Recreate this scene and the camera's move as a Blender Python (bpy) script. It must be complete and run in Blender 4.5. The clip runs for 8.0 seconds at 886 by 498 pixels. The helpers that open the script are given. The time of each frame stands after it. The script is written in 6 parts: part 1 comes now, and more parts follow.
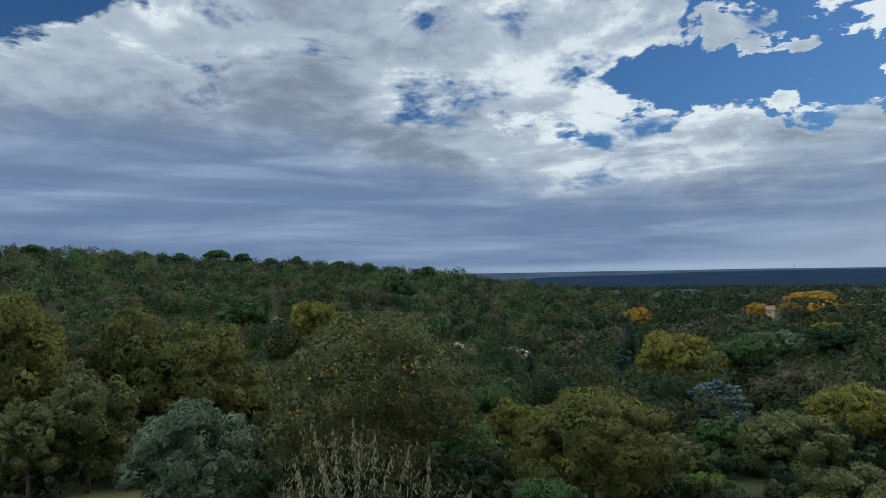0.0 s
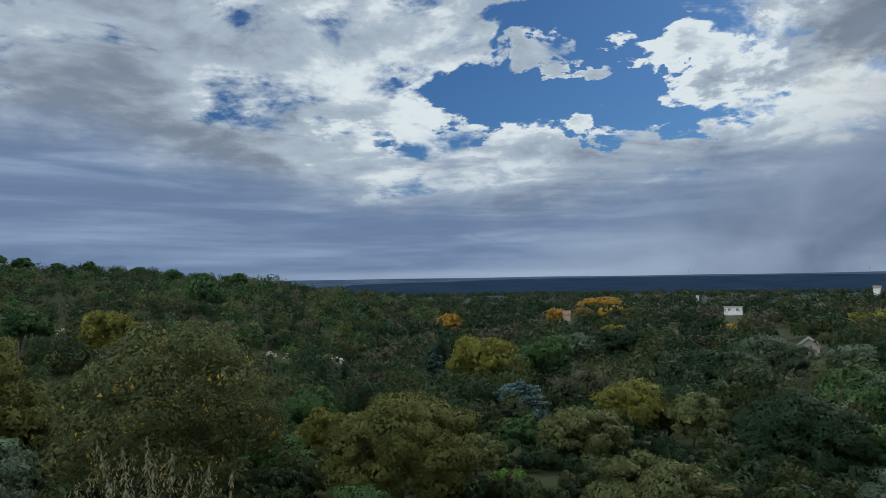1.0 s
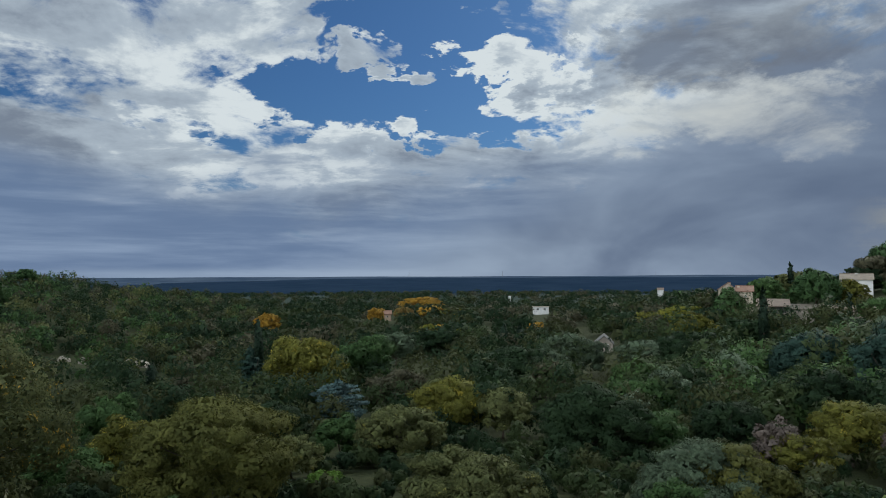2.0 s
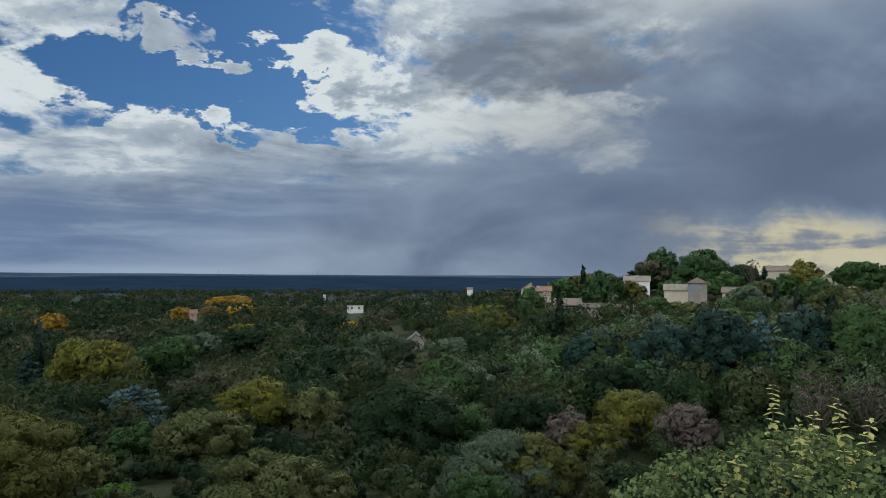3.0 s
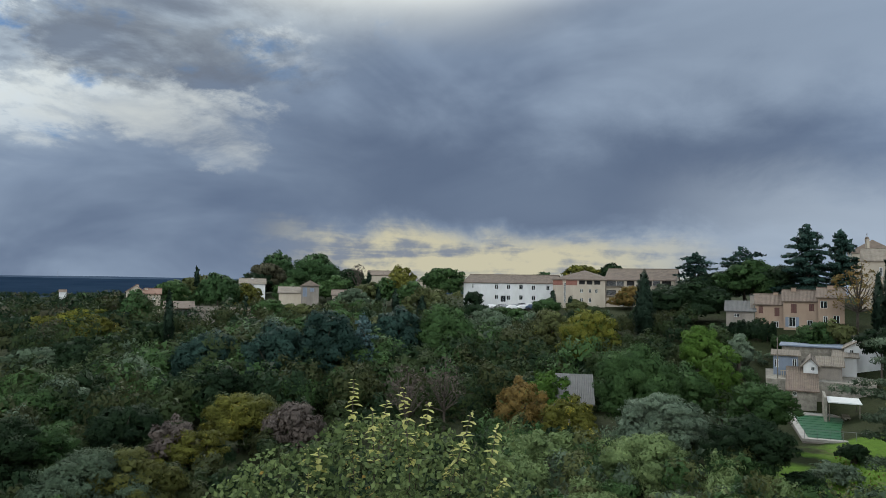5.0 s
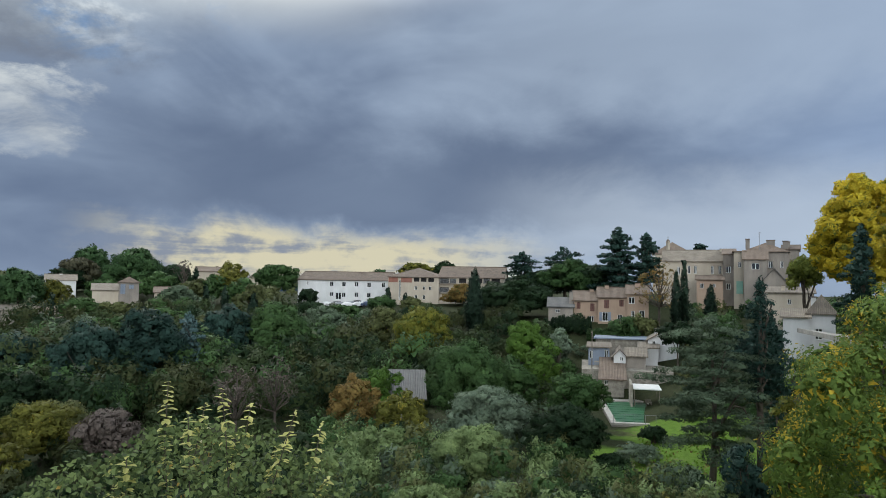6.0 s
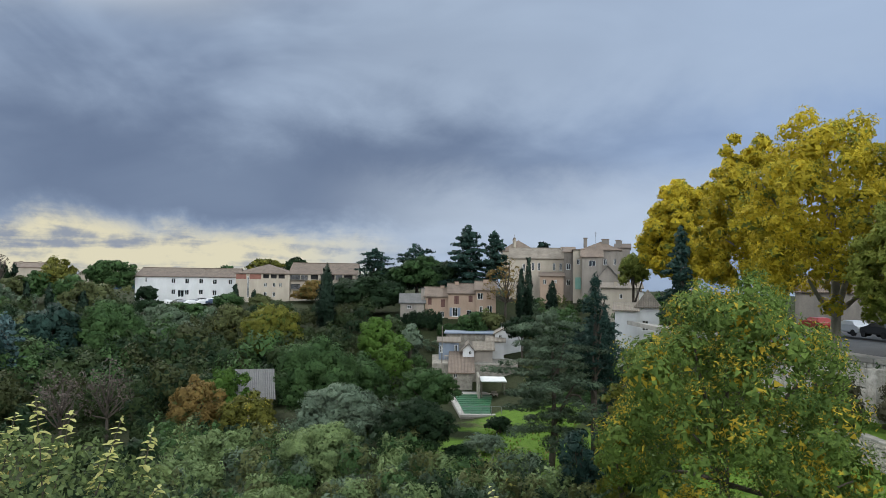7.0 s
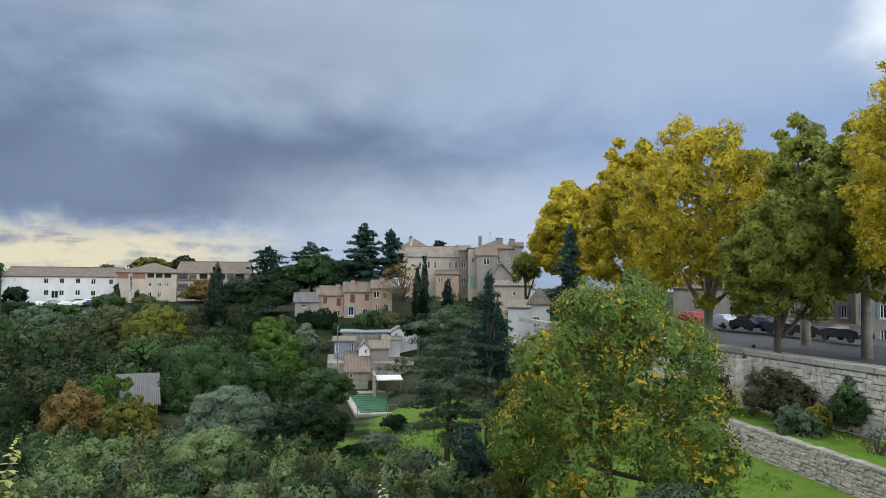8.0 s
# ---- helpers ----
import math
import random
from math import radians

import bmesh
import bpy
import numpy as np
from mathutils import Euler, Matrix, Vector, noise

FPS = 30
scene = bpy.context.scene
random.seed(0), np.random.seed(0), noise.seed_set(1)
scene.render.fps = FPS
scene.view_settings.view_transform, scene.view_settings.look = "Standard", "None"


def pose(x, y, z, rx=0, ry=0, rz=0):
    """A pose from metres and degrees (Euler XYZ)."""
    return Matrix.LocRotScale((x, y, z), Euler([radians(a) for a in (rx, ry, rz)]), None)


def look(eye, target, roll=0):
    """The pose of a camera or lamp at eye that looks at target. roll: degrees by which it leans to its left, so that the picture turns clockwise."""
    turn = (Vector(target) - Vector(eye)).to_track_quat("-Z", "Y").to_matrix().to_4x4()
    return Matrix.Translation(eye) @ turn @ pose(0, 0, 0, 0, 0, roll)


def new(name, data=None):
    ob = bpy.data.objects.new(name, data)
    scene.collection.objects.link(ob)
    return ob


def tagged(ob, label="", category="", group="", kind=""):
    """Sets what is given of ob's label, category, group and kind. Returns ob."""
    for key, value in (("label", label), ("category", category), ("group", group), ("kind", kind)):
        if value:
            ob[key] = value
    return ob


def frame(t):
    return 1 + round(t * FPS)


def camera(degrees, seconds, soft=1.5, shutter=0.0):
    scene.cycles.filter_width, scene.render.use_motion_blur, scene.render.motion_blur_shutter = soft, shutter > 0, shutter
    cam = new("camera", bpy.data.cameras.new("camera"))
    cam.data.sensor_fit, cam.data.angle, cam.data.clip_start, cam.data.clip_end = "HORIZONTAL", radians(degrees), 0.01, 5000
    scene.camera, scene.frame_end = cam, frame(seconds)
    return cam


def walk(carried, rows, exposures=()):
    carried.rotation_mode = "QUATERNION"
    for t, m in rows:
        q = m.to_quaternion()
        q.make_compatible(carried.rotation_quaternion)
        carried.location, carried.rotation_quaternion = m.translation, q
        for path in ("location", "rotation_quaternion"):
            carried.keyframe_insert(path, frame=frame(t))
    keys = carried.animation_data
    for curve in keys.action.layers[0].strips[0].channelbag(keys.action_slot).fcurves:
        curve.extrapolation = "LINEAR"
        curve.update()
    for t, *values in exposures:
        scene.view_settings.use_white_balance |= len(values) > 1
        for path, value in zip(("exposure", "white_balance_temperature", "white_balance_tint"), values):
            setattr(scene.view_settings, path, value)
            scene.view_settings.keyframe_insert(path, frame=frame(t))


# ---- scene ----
# ---- the camera: turned on the spot at arm's length ----
cam = camera(65.21, 8.0, soft=0.6)
ARM = 0.5
ROWS = [
    (0, 0.00, 2.21, 0.90),
    (0.5, -7.62, 2.43, 0.93),
    (1, -15.11, 2.57, 0.85),
    (1.5, -22.42, 2.55, 0.64),
    (1.7, -25.35, 2.51, 0.50),
    (2.8, -41.71, 2.28, -0.27),
    (3, -44.89, 2.33, -0.33),
    (3.5, -52.89, 2.43, -0.55),
    (4, -60.87, 2.59, -0.75),
    (4.5, -68.56, 2.78, -0.88),
    (4.7, -71.51, 2.78, -0.90),
    (5.8, -86.67, 2.95, -0.78),
    (6, -89.29, 2.83, -0.95),
    (6.5, -95.64, 2.77, -0.89),
    (7, -101.39, 2.73, -0.82),
    (7.5, -106.20, 2.73, -0.67),
    (8, -109.91, 2.69, -0.51),
]
walk(cam, [(t, pose(-ARM * math.sin(radians(yaw)), ARM * math.cos(radians(yaw)), 0, 90 + pitch, roll, yaw)) for t, yaw, pitch, roll in ROWS],
     exposures=[(0, 0.08, 6150, 5), (1.5, -0.08, 6250, 5), (3.0, -0.12, 6300, 5), (4.5, -0.08, 6250, 5), (6.0, 0.18, 6250, 6), (7.0, 0.32, 6250, 7), (8, 0.40, 6250, 8)])

# ---- sky: blue air behind broken cloud, a slate bank towards the hidden sun ----
SUN_BEARING, SUN_HEIGHT = 66.0, 38.0
world = bpy.data.worlds.new("sky")
scene.world = world
world.use_nodes = True
WT = world.node_tree
WT.nodes.clear()


class Ex:
    """A number inside the node tree."""

    def __init__(self, sock, tree):
        self.sock, self.tree = sock, tree

    def op(self, kind, *others, clamp=False):
        n = self.tree.nodes.new("ShaderNodeMath")
        n.operation, n.use_clamp = kind, clamp
        for i, o in enumerate((self, *others)):
            if isinstance(o, Ex):
                self.tree.links.new(o.sock, n.inputs[i])
            else:
                n.inputs[i].default_value = o
        return Ex(n.outputs[0], self.tree)

    def __add__(self, o):
        return self.op("ADD", o)

    def __sub__(self, o):
        return self.op("SUBTRACT", o)

    def __mul__(self, o):
        return self.op("MULTIPLY", o)

    def __truediv__(self, o):
        return self.op("DIVIDE", o)

    def inv(self):
        return self * -1.0 + 1.0

    def step(self, a, b):
        """Smoothly 0 at a to 1 at b."""
        n = self.tree.nodes.new("ShaderNodeMapRange")
        n.interpolation_type = "SMOOTHSTEP"
        self.tree.links.new(self.sock, n.inputs["Value"])
        lo, hi, flip = (a, b, False) if a < b else (b, a, True)
        n.inputs["From Min"].default_value, n.inputs["From Max"].default_value = lo, hi
        n.inputs["To Min"].default_value, n.inputs["To Max"].default_value = (1, 0) if flip else (0, 1)
        return Ex(n.outputs["Result"], self.tree)

    def band(self, a, b, c, d):
        return self.step(a, b) * self.step(d, c)


def combine(tree, *values):
    n = tree.nodes.new("ShaderNodeCombineXYZ")
    for i, v in enumerate(values):
        if isinstance(v, Ex):
            tree.links.new(v.sock, n.inputs[i])
        else:
            n.inputs[i].default_value = v
    return n.outputs[0]


def noise_of(tree, vec, scale, detail=6.0, rough=0.55, distortion=0.0):
    n = tree.nodes.new("ShaderNodeTexNoise")
    n.inputs["Scale"].default_value, n.inputs["Detail"].default_value = scale, detail
    n.inputs["Roughness"].default_value, n.inputs["Distortion"].default_value = rough, distortion
    tree.links.new(vec, n.inputs["Vector"])
    return Ex(n.outputs[0], tree)


def blend(tree, factor, a, b):
    """Colour a where factor is 0, b where it is 1."""
    n = tree.nodes.new("ShaderNodeMix")
    n.data_type = "RGBA"
    if isinstance(factor, Ex):
        tree.links.new(factor.op("ADD", 0.0, clamp=True).sock, n.inputs["Factor"])
    else:
        n.inputs["Factor"].default_value = factor
    for key, v in (("A", a), ("B", b)):
        slot = [s for s in n.inputs if s.name == key and s.type == "RGBA"][0]
        if isinstance(v, tuple):
            slot.default_value = (*v, 1)
        else:
            tree.links.new(v, slot)
    return [s for s in n.outputs if s.type == "RGBA"][0]


def build_sky():
    coords = WT.nodes.new("ShaderNodeTexCoord")
    split = WT.nodes.new("ShaderNodeSeparateXYZ")
    WT.links.new(coords.outputs["Generated"], split.inputs[0])
    x, y, z = (Ex(split.outputs[i], WT) for i in range(3))
    az = x.op("ARCTAN2", y) * 57.2958
    el = z.op("ARCSINE") * 57.2958
    near = combine(WT, x * 3.0, y * 3.0, z * 7.0)                     # streaks low down
    ball = combine(WT, x, y, z * 1.7)                                 # heaped cloud, as deep as it is wide
    big = noise_of(WT, ball, 2.6, 4.0, 0.5, 0.3)
    puff = noise_of(WT, ball, 5.2, 10.0, 0.62, 0.25)
    fine = noise_of(WT, ball, 22.0, 7.0, 0.6, 0.15)
    streak = noise_of(WT, combine(WT, x * 2.2, y * 2.2, z * 22.0), 1.6, 6.0, 0.55, 0.3)
    soft = noise_of(WT, near, 1.1, 4.0, 0.5, 0.6)
    wob_az = az + (soft - 0.5) * 14.0 + (puff - 0.5) * 9.0
    wob_el = el + (puff - 0.5) * 7.0 + (soft - 0.5) * 4.0

    sky = WT.nodes.new("ShaderNodeTexSky")
    sky.sky_type, sky.sun_disc = "NISHITA", False
    sky.sun_elevation, sky.sun_rotation = radians(SUN_HEIGHT), radians(SUN_BEARING)
    blue = WT.nodes.new("ShaderNodeMix")
    blue.data_type, blue.blend_type = "RGBA", "MULTIPLY"
    blue.inputs["Factor"].default_value = 1.0
    slots = [s for s in blue.inputs if s.type == "RGBA"]
    WT.links.new(sky.outputs[0], slots[0])
    slots[1].default_value = (0.020, 0.036, 0.058, 1)
    air = [s for s in blue.outputs if s.type == "RGBA"][0]

    # broken cumulus in a flat layer: bright where it is thin, grey where it is thick
    def spread_of(caz, cel, raz, rel, tilt=0.0):
        """1 inside a soft ellipse of bearings and heights, 0 outside."""
        u = (warp_az - caz) / raz
        v = (warp_el - cel - (az - caz) * tilt) / rel
        return (u * u + v * v).step(1.7, 0.1)

    torn = noise_of(WT, combine(WT, x + 3.1, y, z * 2.2), 6.0, 9.0, 0.62, 0.2)
    warp_az = az + (puff - 0.5) * 30.0 + (fine - 0.5) * 5.0
    warp_el = el + (torn - 0.5) * 13.0 + (fine - 0.5) * 2.5

    deck = z.op("MAXIMUM", 0.0) + 0.16
    roof = combine(WT, x / deck, y / deck, 0.0)
    toward_sun = combine(WT, x / deck + 0.05, y / deck + 0.03, 0.0)
    heap = noise_of(WT, roof, 2.3, 9.0, 0.60, 0.35)
    cells = WT.nodes.new("ShaderNodeTexVoronoi")
    cells.feature = "SMOOTH_F1"
    cells.inputs["Scale"].default_value, cells.inputs["Smoothness"].default_value, cells.inputs["Detail"].default_value = 2.6, 0.6, 2.0
    bend = combine(WT, x / deck + (heap - 0.5) * 0.5, y / deck + (torn - 0.5) * 0.5, 0.0)
    WT.links.new(bend, cells.inputs["Vector"])
    cell = Ex(cells.outputs["Distance"], WT)
    heap_lit = noise_of(WT, toward_sun, 2.3, 9.0, 0.60, 0.35)
    mass = noise_of(WT, roof, 0.9, 3.0, 0.5, 0.4)
    cover = (heap - 0.5) * 1.15 + (fine - 0.5) * 0.30 + (mass - 0.5) * 0.3 - (cell - 0.68) * 0.10 + 0.20
    cover = cover - spread_of(28, 13.9, 14, 2.0, -0.03) * 0.46 - spread_of(27.5, 19, 6.0, 6.0) * 0.38 - spread_of(-34, 21, 8, 3.5) * 0.34
    cover = cover + spread_of(25.5, 17.2, 2.6, 1.8) * 0.40 + spread_of(34.5, 17.0, 4.0, 3.0, -0.25) * 0.48
    cover = cover - spread_of(12, 17, 14, 6.0) * 0.05 - spread_of(7, 12.3, 4, 1.0, -0.05) * 0.15 - spread_of(-2, 18.5, 2.0, 4.5, -0.6) * 0.06
    thick = cover + (heap_lit - heap) * 1.5 + (mass - 0.5) * 0.6 + (torn - 0.5) * 0.35 + (cell - 0.68) * 0.30 + 0.05 - spread_of(35, 17, 5, 3.5) * 0.5
    thick = thick + spread_of(-20, 12, 20, 4.5) * 0.16 + spread_of(52, 18.0, 8, 4.0) * 0.25 + spread_of(0, 10.5, 12, 2.5) * 0.08
    thick = thick - spread_of(18, 10.0, 28, 2.6, 0.03) * 0.16 - spread_of(12, 17, 12, 5) * 0.10 - spread_of(51, 13.0, 8, 2.4) * 0.25
    white = blend(WT, thick.step(-0.02, 0.20), (0.74, 0.775, 0.80), (0.43, 0.485, 0.56))
    white = blend(WT, thick.step(0.14, 0.62), white, (0.205, 0.24, 0.31))
    layer = blend(WT, cover.step(-0.07, 0.11), air, white)

    # low stratus, blue-grey with paler streaks
    low = blend(WT, streak.step(0.38, 0.80), (0.150, 0.212, 0.345), (0.285, 0.36, 0.51))
    low_mask = (el - az.step(14, -16) * 4.0 + (soft - 0.5) * 9.0 + (streak - 0.5) * 5.0 - az.step(20, 60) * 3.5).step(10.5, 3.5)
    layer = blend(WT, low_mask, layer, low)

    # slate bank with soft lighter folds
    bank = blend(WT, (soft * 0.75 + big * 0.35 + puff * 0.12).step(0.34, 1.0), (0.120, 0.158, 0.245), (0.40, 0.475, 0.60))
    dark_band = az.band(56, 72, 94, 122) * wob_el.band(3.0, 6.0, 9.5, 17.0)
    bank = blend(WT, dark_band * 0.8, bank, (0.105, 0.138, 0.215))
    bank = blend(WT, az.step(98, 140) * el.step(0, 12) * 0.75, bank, (0.25, 0.34, 0.53))
    bank = blend(WT, az.step(78, 100) * wob_el.step(10, 17) * 0.6, bank, (0.36, 0.42, 0.52))
    bank_mask = (wob_az + (wob_el - 10.0) * -2.2).step(34, 56)
    layer = blend(WT, bank_mask, layer, bank)
    dim = spread_of(53, 18.0, 9, 4.0) * heap.step(0.62, 0.40)
    layer = blend(WT, dim * 0.55, layer, (0.15, 0.16, 0.19))
    lit = spread_of(52.5, 12.8, 8.5, 2.8, -0.12) * heap.step(0.22, 0.72)
    layer = blend(WT, lit * 0.8, layer, (0.68, 0.68, 0.65))
    pale = az.band(52, 66, 74, 90) * el.band(18, 25, 40, 60)
    layer = blend(WT, pale * 0.8, layer, (0.75, 0.74, 0.70))

    # the clear strip under the bank, cream against the light
    strip = az.band(59, 70, 86, 104) * wob_el.band(-3, 0.2, 2.6, 5.0)
    cream = blend(WT, (streak * 0.6 + fine * 0.4).step(0.44, 0.58), (0.24, 0.26, 0.31), (0.60, 0.54, 0.39))
    layer = blend(WT, strip, layer, cream)
    veil = az.band(88, 104, 120, 132) * wob_el.band(1.0, 4.5, 6.0, 10.5)
    layer = blend(WT, veil * 0.5, layer, (0.50, 0.55, 0.63))
    rim = wob_az.step(138, 146) * wob_el.step(13, 19)
    layer = blend(WT, rim, layer, (0.75, 0.78, 0.82))
    glow = az.band(-6, 6, 24, 34) * el.band(-0.4, 0.1, 0.4, 1.1)
    layer = blend(WT, glow * 0.3, layer, (0.50, 0.58, 0.70))

    # thin cloud lit through round the hidden sun, above the view
    sx, sy, sz = math.sin(radians(SUN_BEARING)) * math.cos(radians(SUN_HEIGHT)), math.cos(radians(SUN_BEARING)) * math.cos(radians(SUN_HEIGHT)), math.sin(radians(SUN_HEIGHT))
    toward = x * sx + y * sy + z * sz
    layer = blend(WT, toward.step(0.86, 0.99) * el.step(21, 30), layer, (2.6, 2.5, 2.35))
    # overhead sky, out of view, raised and made bluer as fill
    layer = blend(WT, el.step(24, 45) * toward.step(0.95, 0.7) * 0.7, layer, (0.86, 0.98, 1.14))
    # unseen bright sky added behind the viewer to light fronts and leaves
    behind = x * math.sin(radians(262)) + y * math.cos(radians(262))
    layer = blend(WT, behind.step(0.46, 0.85) * el.step(0, 12), layer, (3.2, 3.25, 3.3))

    back = WT.nodes.new("ShaderNodeBackground")
    back.inputs["Strength"].default_value = 1.0
    WT.links.new(layer, back.inputs["Color"])
    out = WT.nodes.new("ShaderNodeOutputWorld")
    WT.links.new(back.outputs[0], out.inputs["Surface"])


build_sky()
sun = new("sun", bpy.data.lights.new("sun", "SUN"))
sun.data.energy, sun.data.angle, sun.data.color = 1.6, radians(18), (1.0, 0.95, 0.88)
sun.matrix_basis = look((0, 0, 0), (-math.sin(radians(SUN_BEARING)) * math.cos(radians(SUN_HEIGHT)), -math.cos(radians(SUN_BEARING)) * math.cos(radians(SUN_HEIGHT)), -math.sin(radians(SUN_HEIGHT))))

# ---- materials ----
def material(name, rough=0.8):
    m = bpy.data.materials.new(name)
    m.use_nodes = True
    p = m.node_tree.nodes["Principled BSDF"]
    p.inputs["Roughness"].default_value = rough
    return m, m.node_tree, p


def bump(tree, p, height, strength, distance=0.02):
    b = tree.nodes.new("ShaderNodeBump")
    b.inputs["Strength"].default_value, b.inputs["Distance"].default_value = strength, distance
    tree.links.new(height.sock, b.inputs["Height"])
    tree.links.new(b.outputs[0], p.inputs["Normal"])


def coords_of(tree):
    return tree.nodes.new("ShaderNodeTexCoord").outputs["Object"]


def leafy(name, a, b, c=None, share=0.0, through_light=0.3, grainy=0.28, mottle=1.2):
    """Foliage from colour a to b, leaf by leaf and tree by tree; a share of the leaves has turned to c."""
    a, b = tuple(v * 0.58 for v in a), tuple(v * 1.08 for v in b)
    m, tree, p = material(name, 0.7)
    info = Ex(tree.nodes.new("ShaderNodeObjectInfo").outputs["Random"], tree)
    geo = tree.nodes.new("ShaderNodeNewGeometry")
    isle = Ex(geo.outputs["Random Per Island"], tree)
    patch = noise_of(tree, coords_of(tree), 0.6, 3.0)
    grain = noise_of(tree, coords_of(tree), 5.0, 2.0)
    col = blend(tree, isle * grainy + info * 0.3 + (patch - 0.5) * mottle + (grain - 0.5) * 0.6 * mottle + 0.33 - grainy * 0.5, a, b)
    if c:
        turned = noise_of(tree, coords_of(tree), 0.75, 3.0)
        col = blend(tree, (isle * 0.22 + turned * 0.78).step(0.70 - share, 0.74 - share), col, c)
    tree.links.new(col, p.inputs["Base Color"])
    p.inputs["Specular IOR Level"].default_value = 0.1
    t = tree.nodes.new("ShaderNodeBsdfTranslucent")
    tree.links.new(col, t.inputs["Color"])
    mix = tree.nodes.new("ShaderNodeMixShader")
    mix.inputs[0].default_value = through_light
    tree.links.new(p.outputs[0], mix.inputs[1])
    tree.links.new(t.outputs[0], mix.inputs[2])
    tree.links.new(mix.outputs[0], tree.nodes["Material Output"].inputs["Surface"])
    return m


def surface(name, a, b, scale=1.0, rough=0.85, fine=14.0, relief=0.25, streak=1.0):
    """A plain surface from colour a to b with stains at one scale and grain at another."""
    m, tree, p = material(name, rough)
    co = tree.nodes.new("ShaderNodeMapping")
    co.inputs["Scale"].default_value = (1, 1, streak)
    tree.links.new(coords_of(tree), co.inputs[0])
    stain = noise_of(tree, co.outputs[0], scale, 5.0, 0.6)
    grain = noise_of(tree, coords_of(tree), fine, 4.0, 0.6)
    info = Ex(tree.nodes.new("ShaderNodeObjectInfo").outputs["Random"], tree)
    col = blend(tree, (stain - 0.35) * 1.6 + (grain - 0.5) * 0.5 + (info - 0.5) * 0.25, a, b)
    tree.links.new(col, p.inputs["Base Color"])
    bump(tree, p, grain, relief)
    return m


LEAF = {
    "olive": leafy("olive_leaves", (0.060, 0.078, 0.030), (0.153, 0.168, 0.064), (0.243, 0.227, 0.060), 0.02),
    "willow": leafy("olive_leaves_with_orange_sprays", (0.060, 0.078, 0.030), (0.140, 0.155, 0.060), (0.40, 0.26, 0.04), 0.055),
    "elm": leafy("yellow_green_elm_leaves", (0.061, 0.074, 0.020), (0.145, 0.149, 0.041)),
    "fresh": leafy("fresh_green_leaves", (0.105, 0.166, 0.065), (0.247, 0.321, 0.130)),
    "grey": leafy("grey_green_leaves", (0.058, 0.089, 0.053), (0.134, 0.183, 0.113)),
    "silver": leafy("silver_leaves", (0.089, 0.127, 0.086), (0.224, 0.290, 0.196)),
    "green": leafy("green_leaves", (0.029, 0.071, 0.024), (0.085, 0.149, 0.050)),
    "bright": leafy("bright_green_leaves", (0.056, 0.125, 0.019), (0.129, 0.221, 0.042)),
    "wild": leafy("holm_oak_leaves", (0.019, 0.037, 0.015), (0.064, 0.090, 0.034), grainy=0.2, mottle=0.5),
    "scrub": leafy("dull_olive_scrub_leaves", (0.027, 0.038, 0.017), (0.080, 0.092, 0.036), grainy=0.2, mottle=0.5),
    "dark": leafy("dark_green_leaves", (0.013, 0.031, 0.016), (0.034, 0.061, 0.026)),
    "conifer": leafy("conifer_needles", (0.014, 0.040, 0.031), (0.039, 0.076, 0.059), through_light=0.1),
    "bluish": leafy("blue_cedar_needles", (0.038, 0.074, 0.075), (0.096, 0.160, 0.159), through_light=0.1),
    "pine": leafy("pine_needles", (0.028, 0.066, 0.026), (0.071, 0.132, 0.047), through_light=0.15),
    "cypress": leafy("cypress_scales", (0.009, 0.023, 0.015), (0.024, 0.044, 0.026), through_light=0.05),
    "yellow": leafy("yellowing_leaves", (0.105, 0.118, 0.020), (0.225, 0.220, 0.036), (0.070, 0.105, 0.022), 0.12),
    "yolive": leafy("yellow_olive_leaves", (0.070, 0.082, 0.018), (0.178, 0.175, 0.034), (0.328, 0.274, 0.043), 0.06),
    "orange": leafy("orange_leaves", (0.260, 0.144, 0.025), (0.546, 0.334, 0.047), (0.156, 0.152, 0.040), 0.08),
    "rust": leafy("rust_brown_leaves", (0.130, 0.094, 0.035), (0.260, 0.175, 0.054), (0.117, 0.137, 0.047), 0.1),
    "mauve": leafy("bare_mauve_twigs", (0.084, 0.069, 0.061), (0.161, 0.129, 0.110), through_light=0.05),
    "brown": leafy("brown_green_leaves", (0.057, 0.061, 0.039), (0.125, 0.118, 0.071)),
    "plane": leafy("plane_tree_leaves", (0.323, 0.295, 0.027), (0.761, 0.589, 0.051), (0.190, 0.220, 0.045), 0.12, 0.4),
    "planegreen": leafy("green_plane_leaves", (0.113, 0.155, 0.036), (0.283, 0.312, 0.060), (0.350, 0.312, 0.049), 0.05, 0.35),
    "maple": leafy("maple_leaves", (0.055, 0.112, 0.026), (0.165, 0.235, 0.052), (0.493, 0.366, 0.040), 0.125, 0.35, 0.6),
}
BARK = surface("bark", (0.045, 0.036, 0.028), (0.13, 0.105, 0.08), 2.0, 0.95, 18.0, 0.6)
PALE_BARK = surface("pale_plane_bark", (0.16, 0.145, 0.11), (0.36, 0.33, 0.27), 1.5, 0.9, 9.0, 0.4)


